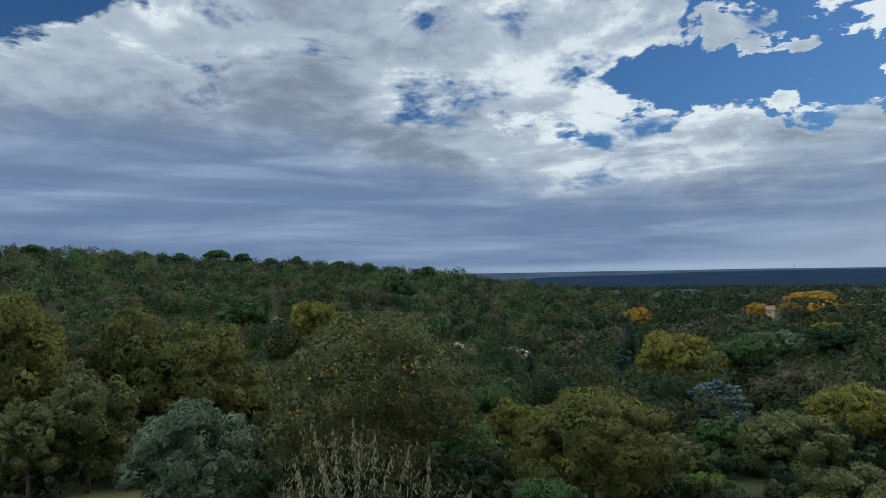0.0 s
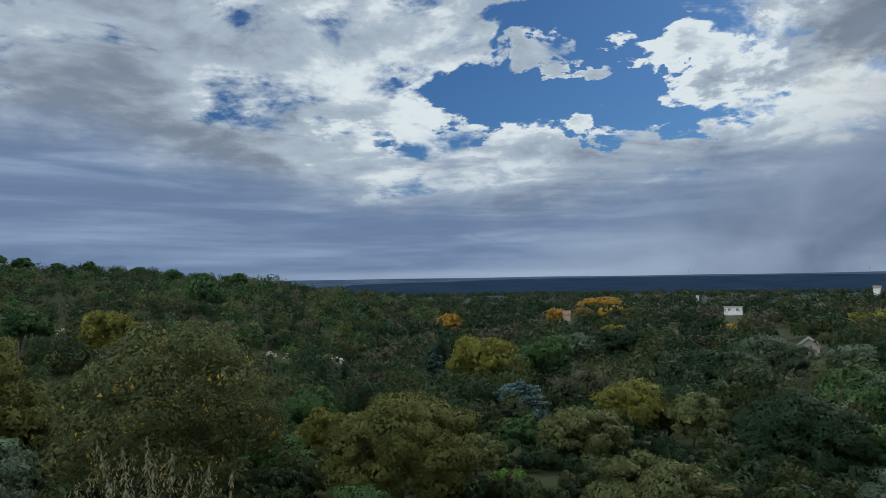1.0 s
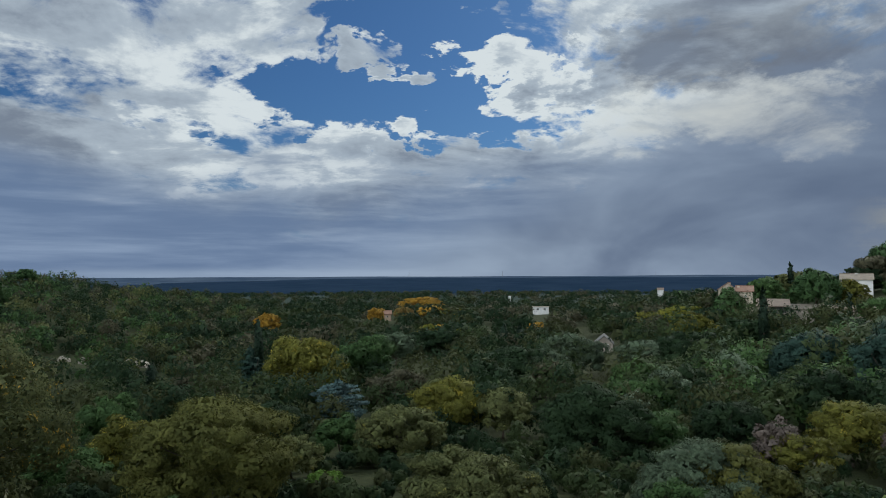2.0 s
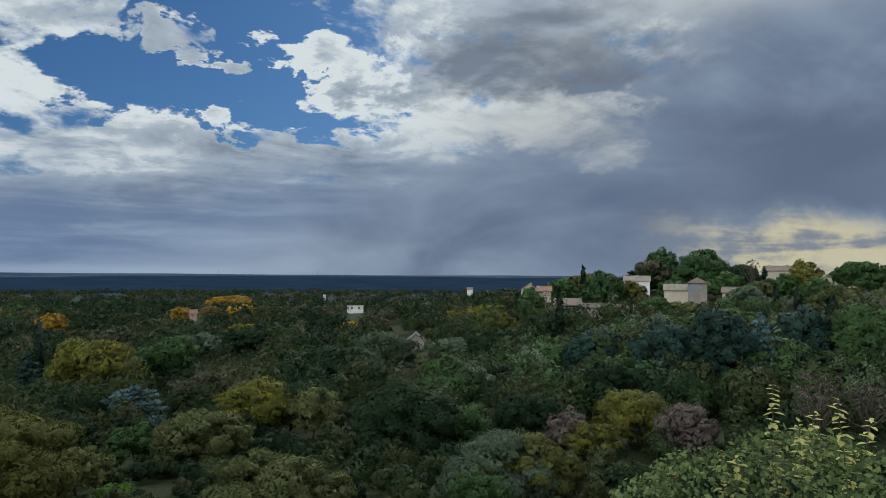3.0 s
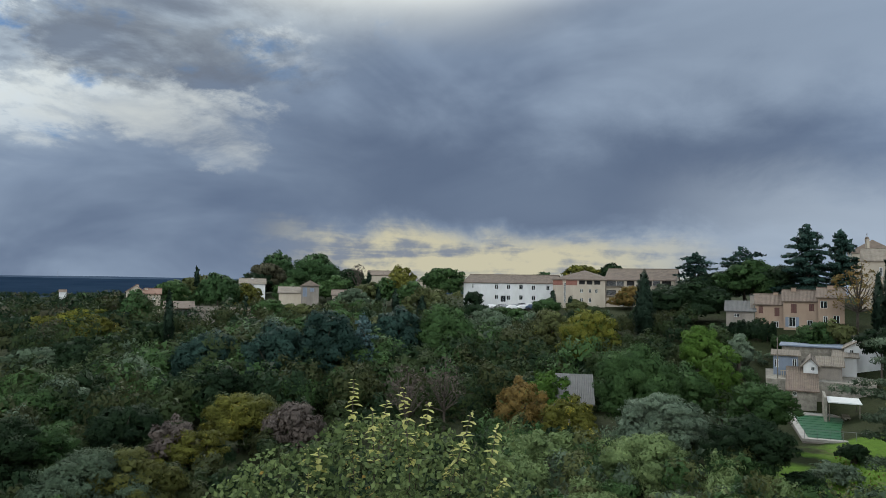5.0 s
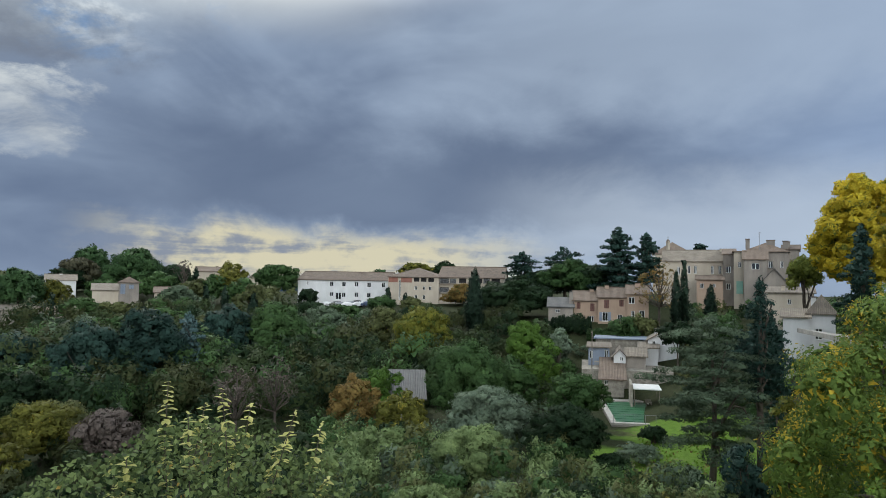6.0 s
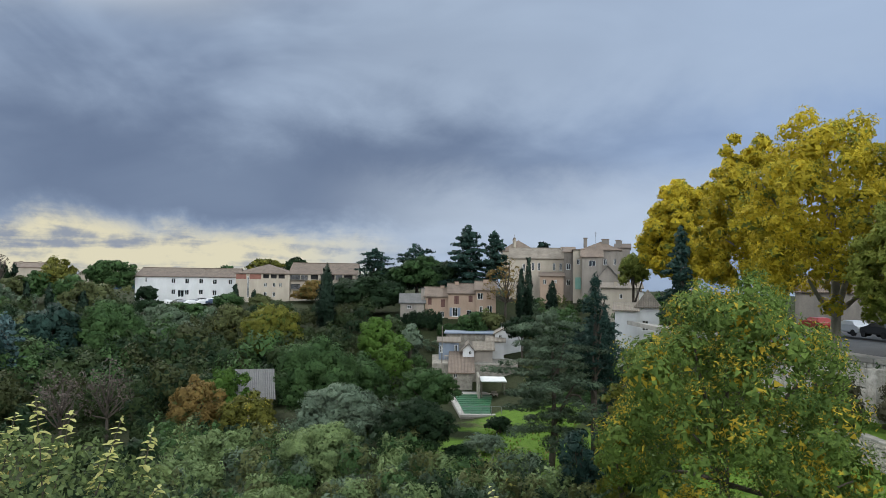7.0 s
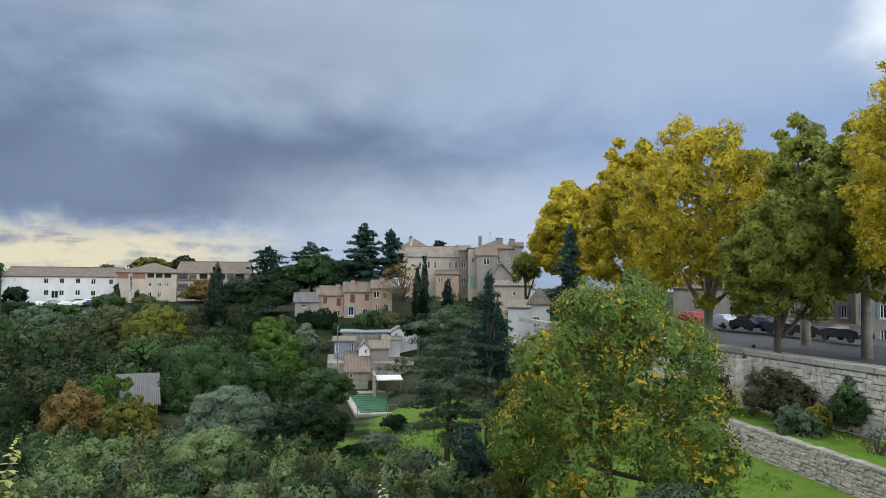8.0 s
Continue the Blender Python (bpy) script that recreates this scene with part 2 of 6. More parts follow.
def grassland():
    """Rough dark growth under the trees, and mown grass where the gardens lie."""
    m, tree, p = material("grass_ground", 0.95)
    p.inputs["Specular IOR Level"].default_value = 0.1
    co = coords_of(tree)
    split = tree.nodes.new("ShaderNodeSeparateXYZ")
    tree.links.new(co, split.inputs[0])
    x, y = Ex(split.outputs[0], tree), Ex(split.outputs[1], tree)
    patch, tuft, blade = noise_of(tree, co, 0.12, 5.0, 0.6), noise_of(tree, co, 1.3, 5.0, 0.65), noise_of(tree, co, 9.0, 4.0, 0.7)
    rough = blend(tree, (tuft - 0.3) * 1.4, (0.020, 0.026, 0.011), (0.050, 0.056, 0.021))
    mown = blend(tree, (tuft - 0.3) * 1.3 + (blade - 0.5) * 0.6, (0.070, 0.125, 0.016), (0.150, 0.255, 0.034))
    worn = blend(tree, (patch * 0.5 + tuft * 0.5).step(0.54, 0.64) * 0.8, mown, (0.14, 0.125, 0.062))
    mask = None
    for b, r, size in ((110, 64, 13), (107.5, 80, 8), (140, 36, 22), (128, 44, 9)):
        cx, cy = r * math.sin(radians(b)), r * math.cos(radians(b))
        far = ((x - cx) * (x - cx) + (y - cy) * (y - cy)).op("SQRT") + (patch - 0.5) * 14.0
        one = far.step(size, size * 0.7)
        mask = one if mask is None else mask.op("MAXIMUM", one)
    cx, cy = 42 * math.sin(radians(-30)), 42 * math.cos(radians(-30))
    dry = ((x - cx) * (x - cx) + (y - cy) * (y - cy)).op("SQRT").step(15, 9)
    col = blend(tree, dry, blend(tree, mask, rough, worn), blend(tree, tuft, (0.085, 0.085, 0.035), (0.13, 0.115, 0.055)))
    # towards 900 m the haze is put into the ground colour
    far_haze = (x * x + y * y).op("SQRT").step(350, 900)
    col = blend(tree, far_haze, col, (0.022, 0.036, 0.030))
    tree.links.new(col, p.inputs["Base Color"])
    bump(tree, p, tuft * 0.7 + blade * 0.3, 0.9, 0.25)
    return m


GRASS_SOIL = grassland()


# ---- making meshes ----
def mesh_of(name, verts, faces, mat, smooth=False):
    me = bpy.data.meshes.new(name)
    me.from_pydata([tuple(map(float, v)) for v in verts], [], [tuple(map(int, f)) for f in faces])
    for m in mat if isinstance(mat, (list, tuple)) else [mat]:
        me.materials.append(m)
    if smooth:
        me.polygons.foreach_set("use_smooth", [True] * len(me.polygons))
    return me


def quads_mesh(name, verts, mats, index=None, normals=None):
    """A mesh of loose faces from an array (n, corners, 3); normals: one for each face, or for each corner."""
    n, k = len(verts), len(verts[0])
    me = bpy.data.meshes.new(name)
    me.vertices.add(k * n)
    me.vertices.foreach_set("co", np.asarray(verts, dtype=np.float32).ravel())
    me.loops.add(k * n)
    me.loops.foreach_set("vertex_index", np.arange(k * n, dtype=np.int32))
    me.polygons.add(n)
    me.polygons.foreach_set("loop_start", np.arange(0, k * n, k, dtype=np.int32))
    for m in mats:
        me.materials.append(m)
    if index is not None:
        me.polygons.foreach_set("material_index", np.asarray(index, dtype=np.int32))
    me.update(calc_edges=True)
    if normals is not None:
        corner = np.asarray(normals, dtype=np.float32)
        corner = np.repeat(corner[:, None, :], k, axis=1) if corner.ndim == 2 else corner
        me.attributes.new("custom_normal", "FLOAT_VECTOR", "CORNER").data.foreach_set("vector", np.ascontiguousarray(corner).ravel())
        me.update()
    return me


def part(name, me, parent, label=""):
    ob = new(name, me)
    ob.parent = parent
    return tagged(ob, label)


def thing(name, x, y, z, label, category, group="", turn=0.0):
    ob = new(name)
    ob.matrix_basis = pose(x, y, z, 0, 0, turn)
    return tagged(ob, label, category, group)


def spot(bearing, dist):
    a = radians(bearing)
    return dist * math.sin(a), dist * math.cos(a)


def smooth01(v, a, b):
    s = min(1, max(0, (v - a) / (b - a)))
    return s * s * (3 - 2 * s)


# ---- the ground: a valley round the viewpoint, a wooded hill, a plain, the village slope ----
RADII = (0, 10, 20, 32, 60, 80, 100, 120, 140, 170, 200, 250, 320, 450, 600, 1000, 1800, 3000, 4900)
SLOPES = {
    -90: (-2, -6, -9, -12, -14, -16, -17, -17, -16, -13, -9, -3, 5, 16, 22, 20, -30, -50, -60),
    -30: (-2, -6, -9, -12, -15, -17, -19, -20, -20, -18, -15, -9, -2, 10, 19, 14, -30, -50, -60),
    -14: (-2, -6, -9, -12, -16, -18, -20, -21, -21, -20, -17, -12, -6, 3, 8, 5, -30, -50, -60),
    0: (-2, -6, -9, -12, -16, -18, -20, -22, -22, -22, -21, -17, -12, -5, -2, -8, -30, -50, -60),
    6: (-2, -6, -9, -12, -16, -18, -20, -22, -23, -23, -22, -20, -17, -12, -14, -22, -42, -72, -78),
    14: (-2, -6, -9, -12, -16, -18, -20, -22, -23, -23, -23, -22, -21, -22, -24, -27, -42, -72, -78),
    40: (-2, -6, -9, -12, -16, -18, -20, -21, -22, -21, -20, -19, -19, -22, -24, -27, -42, -72, -78),
    52: (-2, -6, -9, -12, -16, -18, -20, -20, -19, -16, -13, -11, -12, -22, -24, -27, -42, -72, -78),
    64: (-2, -6, -9, -12, -16, -18, -19, -17, -15, -11, -8, -4, -4, -8, -14, -22, -34, -50, -60),
    82: (-2, -6, -9, -12, -15, -17, -18, -15, -12, -8, -5.6, -5, -5, -8, -14, -22, -34, -50, -60),
    95: (-2, -6, -9, -12, -15, -16, -17, -14, -8, -5, -4, -4, -4, -8, -14, -22, -34, -50, -60),
    103: (-2, -6, -9, -12, -15.5, -16.5, -17, -13, -7, -3, -2, -2, -3, -8, -14, -22, -34, -50, -60),
    112: (-2, -6, -9, -12, -15.5, -15, -13, -10, -6, -3, -2, -2, -3, -8, -14, -22, -34, -50, -60),
    122: (-2, -6, -9, -12, -8.5, -6, -5.4, -5, -4, -3, -3, -3, -3, -8, -14, -22, -34, -50, -60),
    131: (-2, -6, -9, -11.5, -6, -5.2, -5, -5, -4, -4, -4, -4, -4, -8, -14, -22, -34, -50, -60),
    145: (-2, -6, -9, -11.5, -6, -5.2, -5, -5, -4, -4, -4, -4, -4, -8, -14, -22, -34, -50, -60),
    270: (-2, -6, -9, -12, -14, -16, -17, -17, -16, -13, -9, -3, 5, 16, 22, 20, -30, -50, -60),
}
# the road above the long stone wall, and the garden terraces under it
ROAD_Z, TERRACE_Z, LAWN_Z = -4.75, -8.25, -9.9
WALL_A, WALL_B = (51.2, -36.4), (18.1, -34.3)
LOW_A, LOW_B = (42.9, -32.4), (17.0, -28.5)
BEARINGS = sorted(SLOPES)


def side_of(a, b, x, y):
    """How far (x, y) lies beyond the line from a to b, seen from the eye."""
    dx, dy = b[0] - a[0], b[1] - a[1]
    n = math.hypot(dx, dy)
    return ((x - a[0]) * -dy + (y - a[1]) * dx) / n


def ground_z(x, y):
    r = math.hypot(x, y)
    b = math.degrees(math.atan2(x, y))
    if b < -90:
        b += 360
    i = max(k for k in range(len(BEARINGS)) if BEARINGS[k] <= b)
    i = min(i, len(BEARINGS) - 2)
    f = smooth01(b, BEARINGS[i], BEARINGS[i + 1])
    lo, hi = (float(np.interp(r, RADII, SLOPES[BEARINGS[k]])) for k in (i, i + 1))
    z = lo * (1 - f) + hi * f
    if r > 15:
        z += noise.noise((x * 0.03, y * 0.03, 0)) * min(1.2, r * 0.006)
    w = smooth01(b, 121, 127) * smooth01(b, 200, 160)
    if w > 0 and r < 160:
        beyond, low = side_of(WALL_A, WALL_B, x, y), side_of(LOW_A, LOW_B, x, y)
        step = ROAD_Z - 0.55 if beyond > 2.6 else TERRACE_Z - 0.05 if low > 2.4 else LAWN_Z - smooth01(-low, 0, 18) * 1.6
        z = z * (1 - w) + step * w if r > 24 else z
    return z


def build_ground():
    rs = list(np.arange(3, 20, 2.5)) + list(np.arange(20, 70, 1.25)) + list(np.arange(70, 180, 5)) + [190, 205, 225, 250, 280, 320, 370, 430, 500, 600, 750, 1000, 1400, 2000, 2700, 3600, 4900]
    angles = [k * 1.0 for k in range(-40, 160)] + [k for k in range(160, 320, 8)]
    verts, faces = [(0, 0, -2)], []
    for r in rs:
        for a in angles:
            x, y = spot(a, r)
            verts.append((x, y, ground_z(x, y)))
    n = len(angles)
    for j in range(n):
        faces.append((0, 1 + (j + 1) % n, 1 + j))
    for i in range(len(rs) - 1):
        for j in range(n):
            k = (j + 1) % n
            faces.append((1 + i * n + j, 1 + i * n + k, 1 + (i + 1) * n + k, 1 + (i + 1) * n + j))
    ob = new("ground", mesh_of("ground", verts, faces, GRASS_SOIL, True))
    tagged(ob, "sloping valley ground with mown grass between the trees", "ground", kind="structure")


build_ground()


# ---- trees ----
def icosphere(level):
    bm = bmesh.new()
    bmesh.ops.create_icosphere(bm, subdivisions=level, radius=1.0)
    bm.verts.ensure_lookup_table()
    v = np.array([t.co[:] for t in bm.verts])
    f = [tuple(t.index for t in q.verts) for q in bm.faces]
    bm.free()
    return v, f


ICO2 = icosphere(2)


def unit(a):
    return a / np.maximum(1e-9, np.linalg.norm(a, axis=-1, keepdims=True))


def facing(faces, normals):
    """Turns each face so that its front looks along its normal."""
    g = np.cross(faces[:, 1] - faces[:, 0], faces[:, 2] - faces[:, 0])
    back = np.sum(g * normals, axis=1) < 0
    faces[back] = faces[back][:, ::-1]
    return faces


def leaf_cards(blobs, count, size, rng, droop=0.0, slim=0.5, spread=0.6, whole=False, tufts=0, dome=0.5):
    """Small pointed leaves or sprays on the outside of a cluster of blobs (x, y, z, rx, ry, rz), in smaller tufts on each:
    their faces, and the normals of the clumps there."""
    b = np.asarray(blobs, dtype=np.float32)
    area = (b[:, 3] * b[:, 4] + b[:, 3] * b[:, 5] + b[:, 4] * b[:, 5])
    pick = rng.choice(len(b), int(count * (2.6 if tufts else 1.7)), p=(area / area.sum()).astype(float) / (area / area.sum()).astype(float).sum())
    d = unit(rng.normal(size=(len(pick), 3))).astype(np.float32)
    c, r = b[pick, :3], b[pick, 3:]
    clump = unit(d / r)
    if tufts:
        heads = unit(rng.normal(size=(len(b), tufts, 3)) + np.array([0, 0, 0.35])).astype(np.float32)
        grow = rng.uniform(0.26, 0.52, (len(b), tufts, 1)).astype(np.float32)
        which = rng.integers(tufts, size=len(pick))
        head, g = heads[pick, which], grow[pick, which]
        p = c + head * r * (1.04 - g * 0.55) + d * r * g * rng.uniform(0.7, 1.25, (len(pick), 1))
        clump = unit(clump * 0.6 + unit(head / r) * 0.5)
    else:
        p = c + d * r * rng.uniform(0.78, 1.18, (len(pick), 1))
    p = p.astype(np.float32)
    inside = d[:, 2] < -0.8
    px, py, pz = (np.ascontiguousarray(p[:, i]) for i in range(3))
    for k in range(len(b)):
        qx, qy, qz = (px - b[k, 0]) / b[k, 3], (py - b[k, 1]) / b[k, 4], (pz - b[k, 2]) / b[k, 5]
        inside |= (qx * qx + qy * qy + qz * qz < 0.58) & ((pick != k) | (tufts > 0))
    p, clump = p[~inside][:count], clump[~inside][:count]
    nrm = unit(clump + rng.normal(size=clump.shape) * spread)
    t = unit(np.cross(nrm, rng.normal(size=nrm.shape)))
    if droop:
        t = unit(t + np.array([0, 0, -droop]))
        nrm = unit(nrm - t * np.sum(nrm * t, axis=1, keepdims=True))
    s = np.cross(nrm, t)
    k = size * rng.uniform(0.6, 1.35, (len(p), 1))
    if whole:
        faces = np.stack([p - t * k, p + s * k * slim - nrm * k * 0.15, p + t * k, p - s * k * slim - nrm * k * 0.15], axis=1)
    else:
        faces = np.stack([p - t * k * 0.9 + s * k * slim * 0.6, p - t * k * 0.5 - s * k * slim * 1.1, p + t * k * 1.1], axis=1)
    middle = (b[:, :3] * b[:, 3:4]).sum(axis=0) / b[:, 3].sum()
    shade = unit(clump * (1.12 - dome) + unit(p - middle) * dome + rng.normal(size=p.shape) * min(0.3, 0.55 * spread))
    return facing(faces, shade), shade


def foliage(blobs, count, size, rng, droop=0.0, slim=0.5, spread=0.6, tufts=0, heart=0.74, share=0.3, dome=0.5):
    """Leaves outside and broader sprays behind them, that close the crown: faces and normals."""
    outer, outer_shade = leaf_cards(blobs, count, size, rng, droop, slim, spread, False, tufts, dome)
    b = np.array(blobs, dtype=float)
    b[:, 3:] *= heart
    inner, inner_shade = leaf_cards(b, int(count * share), size * 1.9, rng, droop, 0.8, 0.35, dome=dome)
    return np.concatenate([outer, inner]), np.concatenate([outer_shade, inner_shade])


def tube(points, radii, seg=7):
    verts, faces = [], []
    pts = [Vector(p) for p in points]
    for i, p in enumerate(pts):
        d = (pts[min(i + 1, len(pts) - 1)] - pts[max(i - 1, 0)]).normalized()
        a = d.orthogonal().normalized()
        c = d.cross(a)
        for k in range(seg):
            t = 2 * math.pi * k / seg
            verts.append(p + (a * math.cos(t) + c * math.sin(t)) * radii[i])
    for i in range(len(pts) - 1):
        for k in range(seg):
            m = (k + 1) % seg
            faces.append((i * seg + k, i * seg + m, (i + 1) * seg + m, (i + 1) * seg + k))
    faces.append(tuple(range(seg))[::-1])
    faces.append(tuple((len(pts) - 1) * seg + k for k in range(seg)))
    return verts, faces


def joined(tubes):
    verts, faces = [], []
    for v, f in tubes:
        o = len(verts)
        verts += v
        faces += [tuple(i + o for i in q) for q in f]
    return verts, faces


def wander(a, b, bend, rng, steps=5):
    a, b = np.array(a, float), np.array(b, float)
    pts = [a + (b - a) * (i / steps) for i in range(steps + 1)]
    off = rng.normal(size=3) * bend
    return [p + off * math.sin(math.pi * i / steps) for i, p in enumerate(pts)]


def lobes_round(w, h, n, rng, rough=1.0, egg=0.12):
    """Blobs that fill an egg of width w and height h whose foot is at z = 0."""
    R, H = w / 2, h / 2
    out = [(0, 0, H, R * 0.52, R * 0.52, H * 0.58)]
    for i in range(n):
        z = 1 - 1.75 * (i + 0.5) / n
        a = i * 2.39996 + rng.uniform(-0.5, 0.5)
        q = math.sqrt(max(0, 1 - z * z))
        s = rng.uniform(0.17, 0.36) * rough
        k = 1.0 - s * 0.85 + rng.uniform(-0.20, 0.10)
        q *= 1 - egg * z
        out.append((R * q * math.cos(a) * k, R * q * math.sin(a) * k, H + H * z * k, R * s * 1.15, R * s * 1.15, min(R, H) * s))
    return out


def lobes_cypress(w, h, rng):
    out = []
    n = 14
    for i in range(n):
        f = (i + 0.5) / n
        r = w / 2 * min(1, 0.62 + 1.5 * f) * (1 - f ** 2.6) ** 0.75 + 0.05 * w
        out.append((rng.uniform(-0.05, 0.05) * w, rng.uniform(-0.05, 0.05) * w, f * h, r, r, h / n * 1.25))
    return out


def lobes_cedar(w, h, rng, tiers=8, cone=True):
    """Uneven, flat sprays of branches on a central stem."""
    out = []
    n = tiers * 8
    for i in range(n):
        f = (i + rng.uniform(0, 1)) / n
        reach = w / 2 * ((1 - f) ** 0.55 * 0.95 + 0.07 if cone else 0.45 + 0.55 * math.sin(math.pi * min(1, 0.15 + f * 0.8)))
        reach *= rng.uniform(0.35, 1.12)
        a = i * 2.39996 + rng.uniform(-0.4, 0.4)
        z = h * (0.04 + 0.92 * f)
        tilt = rng.uniform(-0.10, 0.22)
        for q, s in ((0.36, 0.24), (0.62, 0.22), (0.88, 0.16)):
            side = rng.uniform(-0.25, 0.25)
            out.append((reach * q * math.cos(a + side), reach * q * math.sin(a + side), z - reach * q * tilt, reach * s + 0.12, reach * s + 0.12, max(0.18, h * 0.026)))
    out.append((0, 0, h * 0.96, w * 0.05, w * 0.05, h * 0.05))
    return out


def lobes_pine(w, h, n, rng):
    """A parasol: a domed roof of clumps."""
    out = [(0, 0, h * 0.45, w * 0.36, w * 0.36, h * 0.32)]
    for i in range(n):
        a, q = i * 2.39996, math.sqrt((i + 0.5) / n)
        s = rng.uniform(0.13, 0.2)
        out.append((w / 2 * q * 0.82 * math.cos(a), w / 2 * q * 0.82 * math.sin(a), h * (0.86 - 0.62 * q * q + rng.uniform(-0.06, 0.06)), w * s, w * s, h * 0.2))
    return out


NAMES = {"round": "broadleaf_tree", "cypress": "cypress", "cedar": "cedar", "tier": "cedar", "pine": "pine_tree", "bush": "shrub", "bare": "bare_tree"}


def tree(kind, leaf, bearing, dist, top, wide, tall, label, category="tree", bark=None, group="", density=1.0, lobes=16, name="", grain=1.0, egg=0.12):
    """A tree at a bearing and distance: the height of its top, its crown's width and height, on the ground there."""
    rng = np.random.default_rng(int(bearing * 97 + dist * 13 + top * 7) % 99991)
    x, y = spot(bearing, dist)
    gz = ground_z(x, y)
    total = max(top - gz, wide * 0.35)
    if kind == "bush":
        tall = total
    tall = min(tall, total * (1.0 if kind in ("bush", "cypress") else 0.93))
    foot = total - tall
    ob = thing(name or NAMES[kind], x, y, gz - 0.05, label, category, group, rng.uniform(0, 360) if kind != "cypress" else 0)
    if kind == "cypress":
        blobs, slim, spread, droop = lobes_cypress(wide, tall, rng), 0.32, 0.45, -1.2
    elif kind in ("cedar", "tier"):
        blobs, slim, spread, droop = lobes_cedar(wide, tall, rng, 8 if kind == "cedar" else 6, kind == "cedar"), 0.4, 0.35, 0.0
    elif kind == "pine":
        blobs, slim, spread, droop = lobes_pine(wide, tall, 18, rng), 0.4, 0.7, 0.0
    else:
        blobs, slim, spread, droop = lobes_round(wide, tall, int(lobes * (1.8 if dist < 70 else 1.25)), rng, (0.85 if dist < 70 else 1.0) * min(1.0, (30 / lobes) ** 0.45), egg), 0.5, 0.55 if dist < 40 or leaf.startswith("plane") else 0.32, 0.15
    blobs = [(bx, by, bz + foot, rx, ry, rz) for bx, by, bz, rx, ry, rz in blobs]
    size = max(0.075, min(0.50, dist * 0.0019)) * grain
    area = sum(b[3] * b[4] + 2 * b[3] * b[5] for b in blobs) * 2.2
    layered = kind in ("cedar", "tier")
    count = int(min(24000 if dist > 45 else 36000, density * (1.1 if layered else 0.95) * area / (size * size)))
    if kind == "bare":
        quads, normals = leaf_cards(blobs, count // 3, size, rng, droop, slim, spread, tufts=6)
    else:
        quads, normals = foliage(blobs, count, size, rng, droop, slim, spread, 0 if layered or kind == "cypress" else 9 if dist < 150 else 6, 0.74, 0.12 if layered else 0.3)
    part("crown", quads_mesh("crown", quads, [LEAF[leaf]], normals=normals), ob)
    if kind == "cypress" or kind == "bush" and dist > 45:
        stems = [tube([(0, 0, 0), (0, 0, total * 0.5)], [wide * 0.09 + 0.05, wide * 0.05], 6)]
        part("trunk", mesh_of("trunk", *joined(stems), bark or BARK, True), ob)
        return ob
    r0 = max(0.09, total * 0.022)
    spine = wander((0, 0, 0), (0, 0, foot + tall * 0.72), wide * 0.03, rng)
    part("trunk", mesh_of("trunk", *tube(spine, [r0 * (1 - 0.14 * i) for i in range(6)], 8), bark or BARK, True), ob)
    picks = blobs[1:: max(1, len(blobs) // (12 if kind == "bare" else 6))]
    for b in picks:
        start = np.array(spine[2 if b[2] < foot + tall * 0.6 else 3])
        part("limb", mesh_of("limb", *tube(wander(start, b[:3], wide * 0.04, rng, 4), [r0 * q for q in (0.5, 0.42, 0.33, 0.24, 0.12)], 6), bark or BARK, True), ob)
    return ob


def wood(name, label, spots, leaves, size, cards=44, group="", shape=0.8):
    """Woodland too thick to count: (x, y, width, colour, lift) for each crown."""
    rng = np.random.default_rng(len(spots))
    quads, normals, index = [], [], []
    for x, y, w, col, top in spots:
        z = ground_z(x, y)
        R = w / 2
        h = w * shape * rng.uniform(0.8, 1.25)
        blobs = [(x, y, z + h * 0.5, R * 0.72, R * 0.72, h * 0.46)]
        for k in range(7):
            a = rng.uniform(0, 6.283)
            q = R * rng.uniform(0.25, 0.72)
            s = rng.uniform(0.26, 0.46)
            blobs.append((x + q * math.cos(a), y + q * math.sin(a), z + h * (0.95 - 0.65 * (q / R) ** 2) * rng.uniform(0.65, 1.0), R * s, R * s, h * s * 0.75))
        faces, shade = foliage(blobs, cards, size * (w / 7) ** 0.5, rng, 0.1, 0.6, 0.26, 0 if cards < 150 else 4, 0.76, 0.28, 0.8)
        quads.append(faces)
        normals.append(shade)
        index += [col] * len(faces)
    ob = new(name, quads_mesh(name, np.concatenate(quads), [LEAF[k] for k in leaves], index, np.concatenate(normals)))
    tagged(ob, label, "woodland", group, "stuff")
    return ob

# ---- the trees that stand out, by bearing, distance, height of the top over the eye, width and depth of the crown ----
# beside the meadow
tree("round", "elm", -31.9, 62, 0.1, 10.5, 15.0, "yellow-green tree with a dense rounded crown in the valley", lobes=26)
tree("round", "elm", -23.9, 64, -2.0, 9.5, 13.7, "yellow-green tree with a dense rounded crown in the valley", lobes=22)
tree("round", "elm", -18.7, 60, -3.0, 10.4, 12.3, "yellow-green tree with a dense rounded crown in the valley", lobes=22)
tree("round", "olive", -26.9, 54, -5.5, 6.8, 8.5, "olive-green tree with a dense rounded crown in the valley")
tree("round", "grey", -19.7, 34, -5.4, 5.8, 5.0, "grey-green tree with a dense rounded crown in the valley", lobes=20)
tree("round", "willow", -6.3, 44, -2.2, 12.1, 12.4, "olive-green broad tree with a few orange leaves", lobes=30)
tree("round", "yolive", -10.4, 95, -2.9, 7.1, 6.1, "yellowish olive-green tree with a dense rounded crown in the valley")
tree("round", "elm", 11.6, 40, -6.2, 9.3, 7.5, "yellow-green tree with a dense rounded crown in the valley", lobes=26)
tree("round", "green", 4.3, 75, -10.8, 6.5, 5.7, "mid-green tree with a dense rounded crown in the valley")
